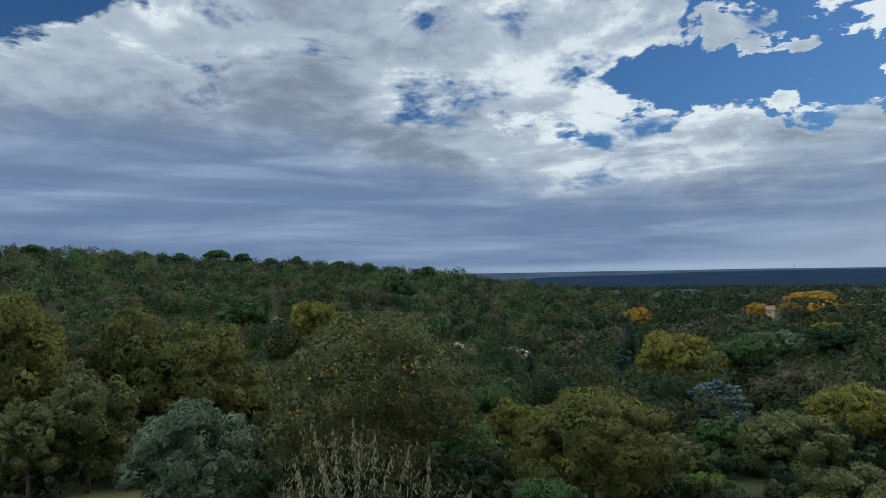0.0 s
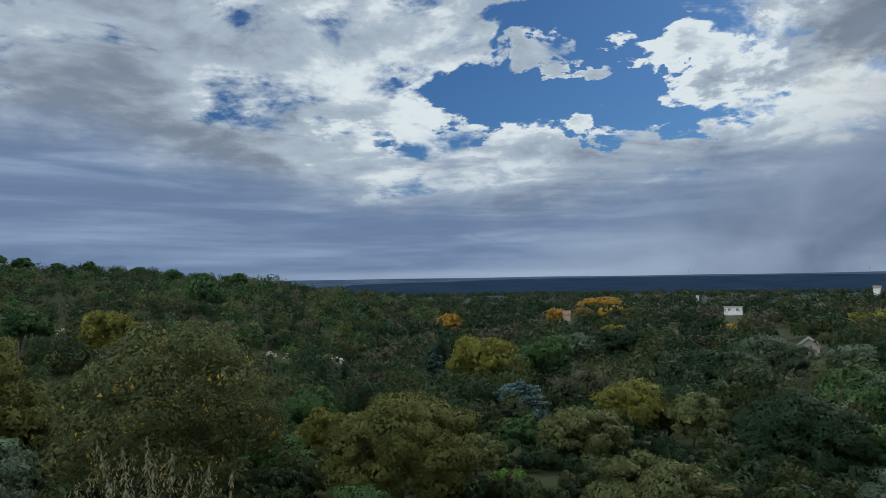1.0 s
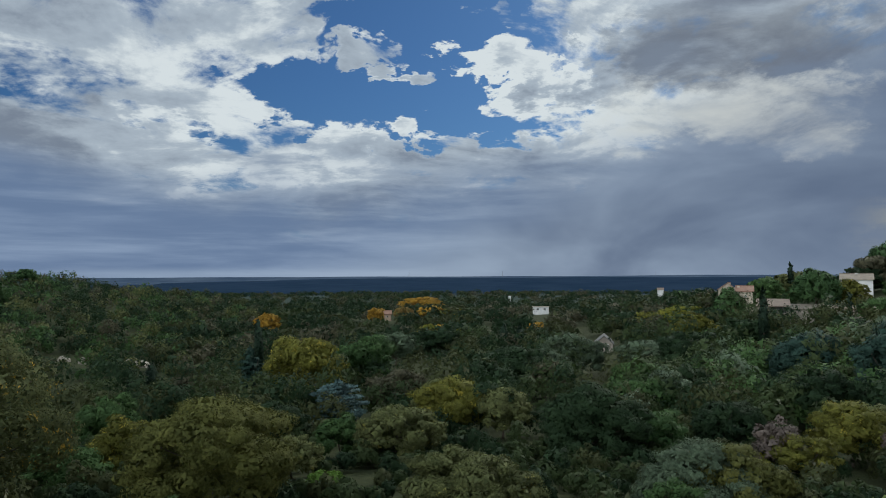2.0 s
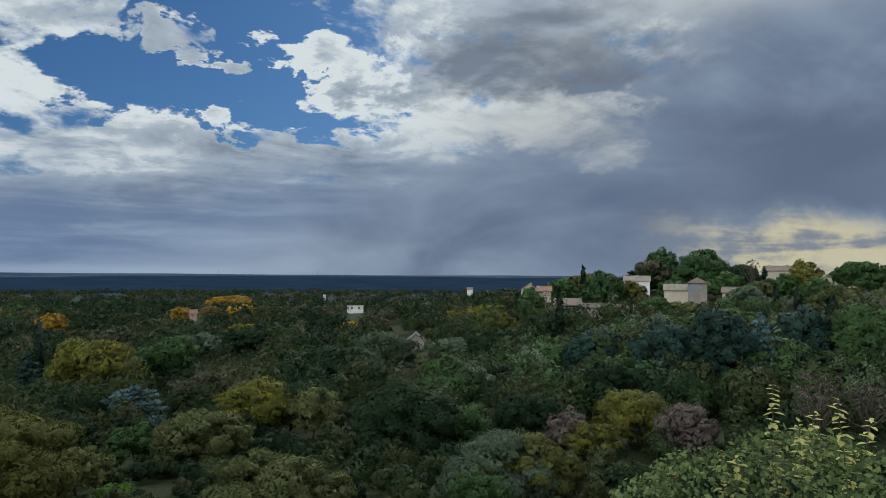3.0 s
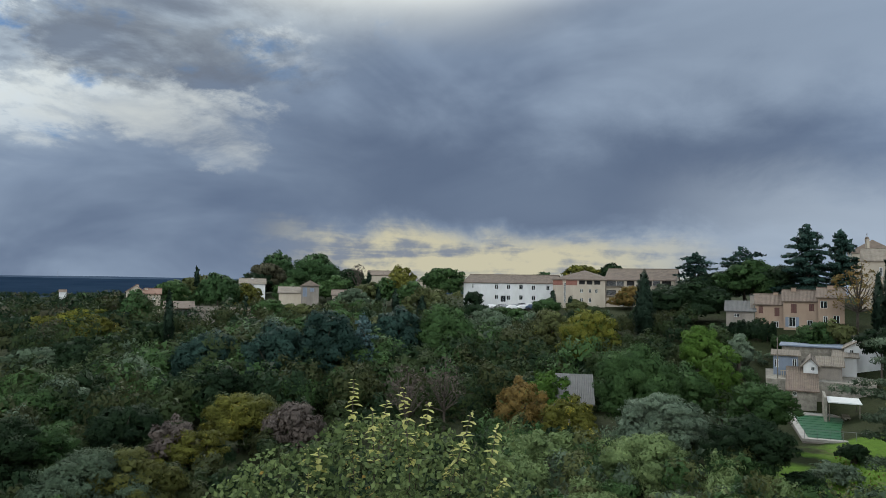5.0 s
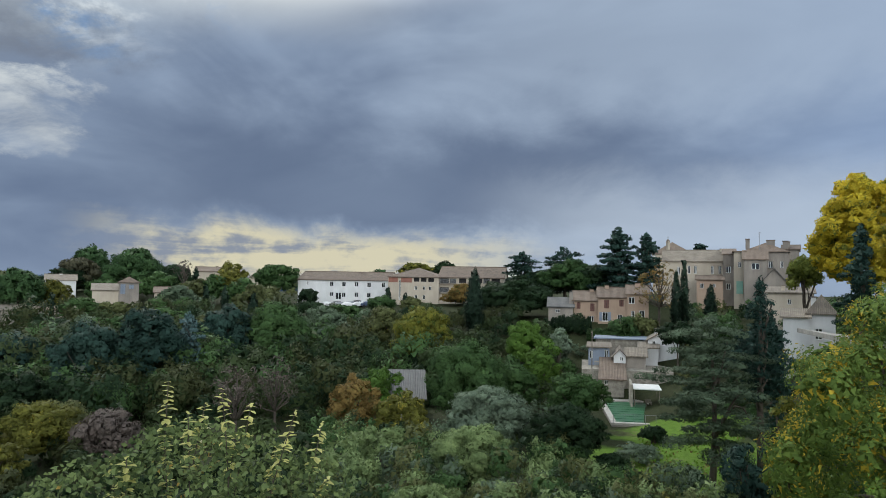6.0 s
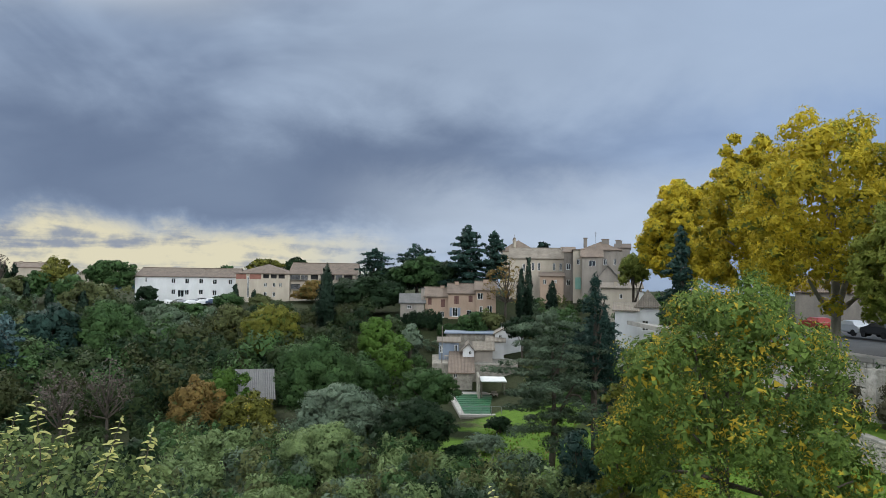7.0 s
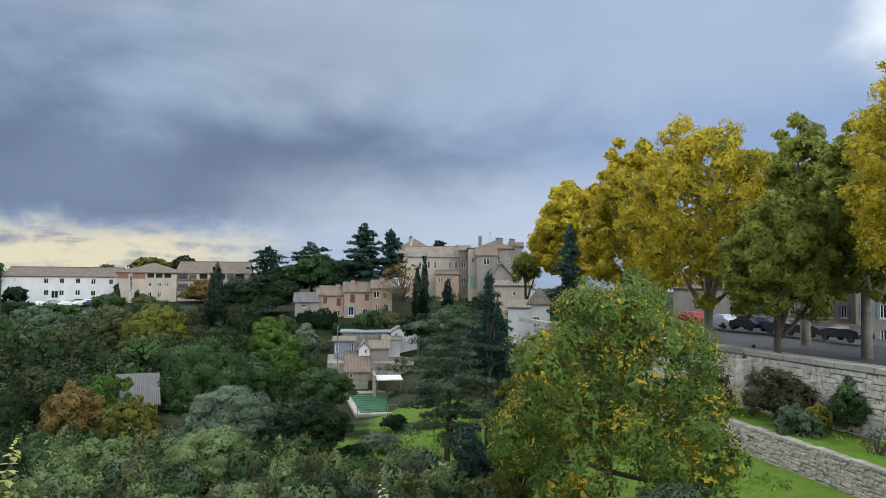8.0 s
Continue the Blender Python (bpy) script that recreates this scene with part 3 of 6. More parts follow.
tree("round", "brown", 10.1, 110, -14.1, 11.1, 6.5, "brownish green tree with a dense rounded crown in the valley")
tree("bush", "yolive", 5.4, 66, -11.6, 6.2, 5.0, "yellowish olive-green bushy shrub in the valley")
tree("bush", "green", 8.1, 32, -8.9, 3.6, 2.1, "mid-green bushy shrub in the valley")
tree("bush", "bright", 20.2, 48, -12.8, 2.9, 2.3, "bright light-green bushy shrub in the valley")
# down the valley
tree("cypress", "cypress", 14.9, 112, -6.5, 1.5, 7.3, "near-black green slender upright cypress in the valley")
tree("cedar", "conifer", 14.3, 110, -10.1, 6.2, 9.0, "dark needled cedar with flat spreading tiers in the valley")
tree("round", "yolive", 18.6, 120, -9.1, 13.9, 11.0, "yellowish olive-green tree with a dense rounded crown on the slope")
tree("round", "green", 23.7, 132, -10.6, 9.8, 9.0, "mid-green tree with a dense rounded crown on the slope")
tree("tier", "bluish", 21.2, 85, -12.0, 8.2, 7.1, "blue-grey needled flat-topped cedar with layered branches in the valley")
tree("round", "green", 21.5, 66, -12.5, 5.4, 6.8, "mid-green tree with a dense rounded crown in the valley")
tree("round", "olive", 26.2, 62, -10.9, 7.9, 6.2, "olive-green tree with a dense rounded crown in the valley")
tree("round", "brown", 26.1, 95, -11.8, 9.2, 6.2, "brownish green tree with a dense rounded crown in the valley")
tree("round", "yolive", 30.7, 80, -11.2, 6.6, 7.3, "yellowish olive-green tree with a dense rounded crown in the valley")
tree("cypress", "cypress", 5.6, 150, -17.6, 1.4, 5.8, "near-black green slender upright cypress on the slope")
tree("cypress", "cypress", 7.1, 150, -16.4, 2.6, 7.0, "near-black green slender upright cypress on the slope")
tree("round", "orange", 15.5, 260, -12.2, 9.8, 8.5, "orange autumn tree with a dense rounded crown on the slope")
tree("round", "orange", 27.9, 420, -15.6, 29.3, 9.0, "orange autumn tree with a dense rounded crown on the slope")
tree("round", "orange", 23.5, 430, -18.6, 14.7, 7.0, "orange autumn tree with a dense rounded crown on the slope")
tree("round", "orange", 28.9, 230, -15.1, 10.7, 9.8, "orange autumn tree with a dense rounded crown on the slope")
tree("cypress", "cypress", 24.0, 400, -13.4, 4.3, 11.0, "near-black green slender upright cypress on the slope")
tree("cedar", "conifer", 26.2, 200, -17.3, 5.2, 7.5, "dark needled cedar with flat spreading tiers on the slope")
tree("round", "dark", 41.8, 60, -9.0, 9.1, 8.7, "dark green holm oak with a dense domed crown", lobes=34, density=1.2)
tree("cypress", "cypress", 34.7, 200, -12.8, 2.2, 9.0, "near-black green slender upright cypress on the slope")
tree("cypress", "cypress", 36.0, 205, -13.7, 2.0, 6.1, "near-black green slender upright cypress on the slope")
tree("cypress", "cypress", 37.0, 215, -14.0, 1.3, 4.2, "near-black green slender upright cypress on the slope")
tree("bush", "orange", 37.4, 230, -14.5, 7.0, 5.0, "orange autumn bushy shrub on the slope")
tree("round", "yellow", 31.6, 240, -18.2, 11.3, 6.1, "yellowing tree with a dense rounded crown on the slope")
tree("cypress", "cypress", 43.1, 186, -15.5, 1.1, 4.2, "near-black green slender upright cypress on the slope")
tree("round", "dark", 35.9, 125, -11.8, 16.1, 14.5, "dark green tree with a dense rounded crown on the slope", lobes=22)
tree("round", "grey", 40.4, 150, -11.4, 15.3, 13.8, "grey-green tree with a dense rounded crown on the slope")
tree("round", "grey", 46.7, 150, -12.6, 17.1, 10.7, "grey-green tree with a dense rounded crown on the slope", lobes=22)
tree("round", "yellow", 48.8, 210, -7.8, 12.3, 9.9, "yellowing tree with a dense rounded crown on the slope")
tree("round", "yolive", 51.6, 205, -8.3, 9.5, 8.7, "yellowish olive-green tree with a dense rounded crown on the slope")
tree("round", "yolive", 46.1, 230, -10.7, 10.9, 8.2, "yellowish olive-green tree with a dense rounded crown on the slope")
tree("round", "dark", 49.3, 140, -10.1, 13.5, 14.3, "dark green tree with a dense rounded crown on the slope", lobes=20)
tree("round", "conifer", 53.6, 135, -12.4, 8.8, 10.2, "dark needled tree with a dense rounded crown on the slope")
tree("round", "yolive", 30.2, 80, -11.2, 9.4, 7.7, "yellowish olive-green tree with a dense rounded crown in the valley")
tree("round", "olive", 34.5, 78, -11.9, 7.1, 6.4, "olive-green tree with a dense rounded crown in the valley")
tree("bush", "olive", 31.9, 37, -8.9, 7.5, 3.9, "olive-green bushy shrub in the valley", lobes=20)
tree("bush", "grey", 49.4, 40, -8.9, 6.4, 4.0, "grey-green bushy shrub in the valley", lobes=20)
tree("round", "dark", 52.1, 75, -12.0, 5.4, 5.0, "dark green tree with a dense rounded crown in the valley")
tree("round", "green", 45.1, 110, -12.3, 9.0, 6.5, "mid-green tree with a dense rounded crown in the valley")
tree("bush", "silver", 47.4, 100, -11.8, 7.2, 7.3, "silvery grey-green bushy shrub in the valley")
tree("round", "dark", 29.1, 200, -15.5, 17.5, 9.6, "dark green tree with a dense rounded crown on the slope")
tree("round", "brown", 38.0, 120, -13.9, 8.0, 5.6, "brownish green tree with a dense rounded crown on the slope")
# below the houses on the ridge
tree("round", "conifer", 57.2, 120, -7.8, 11.2, 11.6, "dark conifer hung with ivy on the valley slope", lobes=24)
tree("pine", "pine", 57.8, 200, 1.4, 12.9, 9.1, "deep green parasol pine with a domed crown on the slope")
tree("cypress", "cypress", 54.4, 150, -2.6, 1.8, 10.3, "near-black green slender upright cypress on the slope")
tree("cypress", "cypress", 56.3, 215, 3.5, 1.3, 5.0, "near-black green slender upright cypress on the slope")
tree("cypress", "cypress", 60.0, 190, -3.9, 0.9, 5.6, "near-black green slender upright cypress on the slope")
tree("pine", "pine", 65.3, 230, 8.7, 17.8, 11.6, "deep green parasol pine with a domed crown on the slope")
tree("pine", "pine", 62.3, 262, 9.9, 13.9, 10.2, "deep green parasol pine with a domed crown on the slope")
tree("round", "brown", 61.5, 250, 6.7, 14.0, 9.1, "brownish green tree with a dense rounded crown on the slope")
tree("round", "yolive", 60.0, 205, -0.4, 9.8, 8.2, "yellowish olive-green tree with a dense rounded crown on the slope")
tree("pine", "pine", 52.1, 205, -3.2, 9.2, 9.6, "deep green parasol pine with a domed crown on the slope")
tree("round", "conifer", 66.3, 110, -4.0, 10.6, 15.5, "dark needled tree with a dense rounded crown in the valley", lobes=24)
tree("round", "conifer", 62.4, 108, -5.8, 9.5, 11.7, "dark needled tree with a dense rounded crown in the valley", lobes=24)
tree("round", "conifer", 72.1, 122, -3.8, 10.8, 13.8, "dark needled tree with a dense rounded crown on the slope", lobes=22)
tree("cedar", "bluish", 69.3, 112, -4.9, 9.0, 12.2, "blue-grey needled cedar with flat spreading tiers in the valley")
tree("round", "yolive", 59.8, 75, -11.5, 8.1, 6.5, "yellowish olive-green tree with a dense rounded crown in the valley")
tree("bush", "mauve", 55.1, 65, -11.8, 4.6, 5.6, "bare mauve-grey bushy shrub in the valley", density=0.8)
tree("round", "dark", 51.4, 74, -11.7, 6.2, 5.7, "dark green tree with a dense rounded crown in the valley")
tree("bush", "mauve", 63.9, 70, -11.6, 6.0, 5.3, "bare mauve-grey bushy shrub in the valley", density=0.8)
tree("bush", "elm", 51.3, 41, -9.1, 6.7, 4.6, "yellow-green bushy shrub in the valley", lobes=20)
tree("bush", "green", 47.9, 34, -9.1, 3.7, 2.0, "mid-green bushy shrub in the valley")
tree("bush", "silver", 44.9, 85, -13.1, 4.0, 6.2, "silvery grey-green bushy shrub in the valley")
tree("round", "green", 47.4, 80, -14.3, 4.4, 4.2, "mid-green tree with a dense rounded crown in the valley")
tree("bare", "mauve", 73.1, 76, -8.5, 5.4, 6.1, "bare mauve-grey tree with thin open twigs in the valley", density=0.7)
tree("bare", "mauve", 76.1, 78, -8.0, 4.9, 6.8, "bare mauve-grey tree with thin open twigs in the valley", density=0.7)
tree("round", "green", 64.7, 150, -7.4, 9.7, 9.7, "mid-green tree with a dense rounded crown on the slope")
tree("round", "grey", 68.4, 190, -1.5, 10.8, 7.7, "grey-green tree with a dense rounded crown on the slope")
tree("round", "yolive", 72.1, 210, 3.7, 10.2, 10.2, "yellowish olive-green tree with a dense rounded crown on the slope")
tree("round", "dark", 58.4, 95, -10.8, 8.1, 6.0, "dark green tree with a dense rounded crown in the valley")
tree("round", "yolive", 72.3, 215, 5.2, 9.8, 8.0, "yellowish olive-green tree with a dense rounded crown on the slope")
tree("round", "green", 75.8, 200, 5.1, 12.4, 8.4, "mid-green tree with a dense rounded crown on the slope")
tree("cypress", "cypress", 74.1, 150, -2.8, 2.5, 7.7, "near-black green slender upright cypress on the slope")
tree("cypress", "cypress", 71.9, 170, -1.7, 1.6, 5.1, "near-black green slender upright cypress on the slope")
tree("cypress", "cypress", 70.5, 180, -1.2, 1.2, 4.0, "near-black green slender upright cypress on the slope")
tree("cypress", "cypress", 69.7, 220, 3.4, 1.2, 3.2, "near-black green slender upright cypress on the slope")
tree("bare", "mauve", 68.8, 222, 5.8, 5.8, 5.7, "bare mauve-grey tree with thin open twigs on the slope", density=0.6)
tree("round", "green", 76.0, 122, -3.9, 11.4, 11.6, "mid-green tree with a dense rounded crown on the slope", lobes=22)
tree("round", "grey", 79.6, 140, -4.9, 10.5, 8.7, "grey-green tree with a dense rounded crown on the slope")
tree("round", "silver", 80.7, 138, -7.9, 9.9, 7.8, "silvery grey-green tree with a dense rounded crown on the slope")
tree("round", "olive", 74.5, 155, -0.8, 12.1, 9.4, "olive-green tree with a dense rounded crown on the slope")
tree("round", "olive", 84.7, 132, -4.6, 8.3, 7.3, "olive-green tree with a dense rounded crown on the slope")
tree("round", "yellow", 87.7, 118, -3.7, 10.5, 12.6, "yellowing tree with a dense rounded crown in the valley", lobes=22)
tree("round", "dark", 78.3, 190, -1.6, 5.6, 5.9, "dark green tree with a dense rounded crown on the slope")
tree("cypress", "cypress", 84.8, 180, -1.6, 1.7, 5.3, "near-black green slender upright cypress on the slope")
tree("cypress", "cypress", 86.2, 178, -2.6, 1.4, 3.6, "near-black green slender upright cypress on the slope")
tree("round", "rust", 90.3, 175, -2.3, 7.1, 6.4, "rust-brown autumn tree with a dense rounded crown on the slope")
# towards the pool and the village
tree("cypress", "cypress", 91.9, 135, 2.6, 3.5, 12.0, "near-black green slender upright cypress on the slope")
tree("round", "dark", 95.0, 150, 1.2, 16.5, 14.6, "dark green tree with a dense rounded crown on the slope", lobes=24, density=1.2)
tree("round", "bright", 96.0, 105, -5.1, 6.1, 7.2, "round clipped bright green pine above the garden", lobes=22, density=1.3)
tree("bush", "bright", 97.6, 95, -6.9, 5.4, 6.1, "bright light-green bushy shrub in the valley")
tree("round", "green", 91.4, 80, -6.5, 9.5, 10.9, "mid-green tree with a dense rounded crown in the valley", lobes=24)
tree("round", "green", 95.1, 85, -8.8, 6.1, 6.3, "mid-green tree with a dense rounded crown in the valley")
tree("round", "rust", 82.4, 70, -8.9, 5.3, 6.2, "rust-brown autumn tree with a dense rounded crown in the valley")
tree("bush", "bright", 84.3, 85, -9.6, 5.6, 3.5, "bright light-green bushy shrub in the valley")
tree("round", "silver", 93.0, 65, -9.5, 8.2, 7.8, "silvery grey-green tree with a dense rounded crown in the valley", lobes=22)
tree("round", "fresh", 91.8, 50, -9.8, 5.8, 6.3, "fresh green tree with a dense rounded crown in the valley", lobes=20)
tree("bush", "yolive", 86.2, 66, -10.2, 5.6, 5.7, "yellowish olive-green bushy shrub in the valley")
tree("round", "dark", 99.5, 62, -10.1, 6.8, 8.2, "dark green tree with a dense rounded crown in the valley", lobes=20)
tree("round", "green", 100.2, 80, -9.9, 7.0, 4.8, "mid-green tree with a dense rounded crown in the valley")
tree("bush", "fresh", 84.2, 56, -11.2, 5.5, 4.4, "fresh green bushy shrub in the valley")
tree("bush", "fresh", 81.7, 46, -10.9, 5.0, 4.6, "fresh green bushy shrub in the valley")
tree("bush", "fresh", 88.4, 36, -10.1, 4.1, 2.3, "fresh green bushy shrub in the valley")
tree("bush", "dark", 85.6, 64, -12.4, 3.4, 3.0, "dark green bushy shrub in the valley")
tree("round", "silver", 105.0, 66, -14.0, 4.0, 4.1, "small silvery olive tree on the lawn", density=0.7)
tree("bush", "dark", 102.8, 62, -14.2, 3.3, 3.4, "dark green bushy shrub in the valley")
tree("bush", "dark", 108.5, 60, -14.3, 2.0, 1.9, "dark green bushy shrub in the valley")
tree("bush", "silver", 98.8, 118, -6.6, 4.3, 3.8, "silvery grey-green bushy shrub in the valley")
tree("bush", "green", 103.8, 128, -5.4, 6.1, 4.1, "mid-green bushy shrub on the slope")
tree("bush", "brown", 99.4, 66, -15.3, 3.1, 4.7, "brownish green bushy shrub in the valley")
tree("bush", "dark", 106.1, 75, -14.0, 2.9, 2.9, "dark green bushy shrub in the valley")
# on the village crest
tree("tier", "conifer", 95.8, 175, 8.2, 12.0, 8.8, "dark needled flat-topped cedar with layered branches on the slope")
tree("tier", "conifer", 99.2, 180, 9.7, 12.9, 11.7, "dark needled flat-topped cedar with layered branches on the slope")
tree("cedar", "conifer", 103.4, 165, 13.5, 16.5, 15.8, "dark needled cedar with flat spreading tiers on the slope", density=1.5)
tree("cedar", "conifer", 105.6, 168, 12.4, 9.3, 11.9, "dark needled cedar with flat spreading tiers on the slope", density=1.3)
tree("round", "green", 100.8, 172, 5.9, 12.5, 8.4, "mid-green tree with a dense rounded crown on the slope")
tree("bare", "rust", 106.5, 136, 5.0, 9.6, 11.1, "rust-brown autumn tree with thin open twigs on the slope", density=0.8)
tree("cypress", "cypress", 108.4, 130, 4.3, 1.5, 10.5, "near-black green slender upright cypress on the slope")
tree("cypress", "cypress", 107.8, 128, 2.5, 1.8, 9.1, "near-black green slender upright cypress on the slope")
tree("cypress", "cypress", 110.3, 126, 0.3, 1.9, 5.7, "near-black green slender upright cypress on the slope")
tree("tier", "conifer", 109.6, 230, 13.7, 7.1, 5.5, "dark needled flat-topped cedar with layered branches on the slope")
tree("round", "yolive", 87.1, 260, 7.8, 12.4, 6.3, "yellowish olive-green tree with a dense rounded crown on the slope")
tree("round", "dark", 89.4, 265, 8.2, 11.7, 6.4, "dark green tree with a dense rounded crown on the slope")
tree("tier", "pine", 84.1, 290, 5.2, 11.4, 3.7, "deep green flat-topped cedar with layered branches on the slope")
# before the mansion
tree("cedar", "conifer", 113.7, 62, 1.0, 4.5, 10.2, "dark needled cedar with flat spreading tiers in the valley", density=0.55)
tree("tier", "grey", 110.3, 60, -2.1, 10.8, 11.0, "grey-green flat-topped cedar with layered branches in the valley", density=0.75)
tree("cedar", "conifer", 115.0, 64, -4.6, 4.1, 9.7, "dark needled cedar with flat spreading tiers in the valley", density=0.6)
tree("cedar", "conifer", 120.2, 75, 6.1, 4.8, 9.5, "dark needled cedar with flat spreading tiers in the valley")
tree("bush", "conifer", 112.7, 44, -8.6, 3.4, 5.7, "dark needled bushy shrub in the valley", density=0.7)
# the maple and the avenue of planes
tree("round", "maple", 123.4, 32, 0.7, 9.9, 13.6, "broad maple turning yellow in a green crown", lobes=48, density=1.5, grain=1.05, egg=0.42)
tree("bush", "yellow", 115.6, 34, -3.8, 2.4, 3.5, "yellowing bushy shrub in the valley")
tree("round", "plane", 120.4, 108, 15.9, 12.8, 18.4, "golden yellow tree with a dense rounded crown in the valley", lobes=70, bark=PALE_BARK, density=1.4, grain=1.25)
tree("round", "plane", 125.1, 84, 17.2, 10.9, 21.7, "golden yellow tree with a dense rounded crown in the valley", lobes=70, bark=PALE_BARK, density=1.4, grain=1.25)
tree("round", "plane", 130.3, 58, 13.1, 11.2, 16.7, "tall plane tree with golden yellow leaves along the road", lobes=74, bark=PALE_BARK, density=1.4, grain=1.25)
tree("round", "planegreen", 135.4, 51, 6.0, 7.1, 9.6, "green and yellow tree with a dense rounded crown in the valley", lobes=70, density=1.4)
tree("round", "planegreen", 137.3, 63, 13.9, 8.5, 17.8, "green and yellow tree with a dense rounded crown in the valley", lobes=70, bark=PALE_BARK, density=1.4, grain=1.25)
tree("round", "planegreen", 141.0, 54, 11.6, 6.8, 14.4, "green and yellow tree with a dense rounded crown in the valley", lobes=70, bark=PALE_BARK, density=1.4, grain=1.25)
tree("round", "plane", 145.8, 46, 13.5, 10.5, 15.1, "golden yellow tree with a dense rounded crown in the valley", lobes=70, bark=PALE_BARK, grain=1.2)
tree("bush", "brown", 130.7, 50, -5.2, 3.9, 3.0, "brownish green bushy shrub in the valley", density=0.6)
tree("bush", "brown", 135.4, 47, -5.0, 4.0, 3.6, "brownish green bushy shrub in the valley", density=0.7)
tree("bush", "grey", 136.6, 44, -6.5, 2.6, 2.0, "grey-green bushy shrub in the valley")
tree("bush", "yellow", 137.9, 45, -6.6, 1.5, 1.4, "yellowing bushy shrub in the valley")
tree("bush", "green", 140.1, 46, -5.1, 2.7, 2.9, "mid-green bushy shrub in the valley", lobes=20)
tree("bare", "mauve", 141.5, 41, -7.0, 1.8, 1.3, "bare mauve-grey tree with thin open twigs in the valley", density=0.6)
tree("bush", "grey", 127.7, 26, -6.5, 3.6, 1.8, "grey-green bushy shrub in the valley", density=0.7)
tree("bush", "green", 133.5, 52, -3.7, 1.4, 1.5, "mid-green bushy shrub in the valley")
tree("round", "green", 99.5, 170, 5.7, 16.1, 8.9, "mid-green tree with a dense rounded crown on the slope", lobes=20)
tree("round", "dark", 101.8, 168, 5.0, 12.1, 7.5, "dark green tree with a dense rounded crown on the slope")
tree("round", "dark", 96.9, 172, 3.6, 12.0, 8.2, "dark green tree with a dense rounded crown on the slope")
tree("round", "dark", 107.9, 112, -5.2, 6.3, 4.1, "dark green tree with a dense rounded crown in the valley")
tree("bush", "green", 96.9, 125, -6.3, 5.8, 3.9, "mid-green bushy shrub on the slope")
tree("bush", "conifer", 113.5, 100, -4.9, 8.9, 6.4, "dark needled bushy shrub in the valley")
tree("bush", "green", 110.7, 118, -4.0, 5.7, 5.7, "mid-green bushy shrub in the valley")
tree("bush", "olive", 105.1, 130, -5.0, 6.3, 3.7, "olive-green bushy shrub on the slope")
tree("round", "planegreen", 116.7, 118, 5.7, 5.7, 6.7, "green and yellow tree with a dense rounded crown in the valley")
tree("cedar", "conifer", 114.4, 72, -2.4, 5.2, 5.8, "dark needled cedar with flat spreading tiers in the valley", density=0.6)
# between the houses on the ridge
tree("round", "green", 54.6, 225, 0.2, 10.4, 8.9, "mid-green tree with a dense rounded crown on the slope")
tree("round", "olive", 56.4, 238, 1.8, 11.1, 7.2, "olive-green tree with a dense rounded crown on the slope")
tree("round", "dark", 60.7, 246, 3.2, 13.8, 8.5, "dark green tree with a dense rounded crown on the slope")
tree("round", "green", 63.3, 212, -0.2, 10.3, 7.7, "mid-green tree with a dense rounded crown on the slope")
tree("round", "green", 66.7, 215, 1.7, 14.9, 9.6, "mid-green tree with a dense rounded crown on the slope")
tree("round", "dark", 68.0, 238, 4.9, 13.6, 10.7, "dark green tree with a dense rounded crown on the slope")
tree("round", "olive", 69.5, 205, 0.1, 10.0, 8.3, "olive-green tree with a dense rounded crown on the slope")
tree("round", "green", 71.1, 206, 1.6, 8.4, 9.4, "mid-green tree with a dense rounded crown on the slope")
tree("round", "green", 73.3, 190, 0.3, 10.8, 8.5, "mid-green tree with a dense rounded crown on the slope")
tree("round", "green", 61.9, 175, -4.5, 9.8, 7.0, "mid-green tree with a dense rounded crown on the slope")
tree("round", "olive", 64.2, 172, -5.4, 9.7, 6.5, "olive-green tree with a dense rounded crown on the slope")
tree("round", "green", 67.5, 162, -5.9, 10.5, 6.6, "mid-green tree with a dense rounded crown on the slope")
tree("round", "dark", 60.1, 160, -8.0, 10.1, 5.8, "dark green tree with a dense rounded crown on the slope")
tree("round", "dark", 53.0, 160, -8.1, 9.6, 7.5, "dark green tree with a dense rounded crown on the slope")
tree("round", "yolive", 49.6, 170, -8.0, 11.1, 8.5, "yellowish olive-green tree with a dense rounded crown on the slope")
tree("round", "yellow", 48.3, 195, -7.6, 9.8, 6.7, "yellowing tree with a dense rounded crown on the slope")
tree("round", "olive", 71.2, 150, -7.1, 8.5, 7.3, "olive-green tree with a dense rounded crown on the slope")
# autumn trees on the plain
tree("round", "orange", 24.2, 300, -12.5, 7.5, 6.4, "orange autumn tree with a dense rounded crown on the slope")
tree("round", "rust", 26.5, 310, -12.6, 10.1, 6.1, "rust-brown autumn tree with a dense rounded crown on the slope")
tree("round", "orange", 28.8, 310, -12.0, 12.6, 6.4, "orange autumn tree with a dense rounded crown on the slope")
tree("round", "yolive", 30.4, 300, -12.8, 12.5, 7.4, "yellowish olive-green tree with a dense rounded crown on the slope")
tree("round", "yellow", 28.5, 228, -14.7, 6.9, 8.4, "yellowing tree with a dense rounded crown on the slope")
tree("round", "yellow", 31.5, 232, -17.5, 9.8, 7.0, "yellowing tree with a dense rounded crown on the slope")
tree("round", "yolive", 47.2, 215, -11.9, 13.8, 7.8, "yellowish olive-green tree with a dense rounded crown on the slope")
tree("round", "grey", 25.7, 160, -11.9, 9.2, 6.9, "grey-green tree with a dense rounded crown on the slope")
tree("round", "green", 22.5, 130, -11.3, 8.6, 6.3, "mid-green tree with a dense rounded crown on the slope")
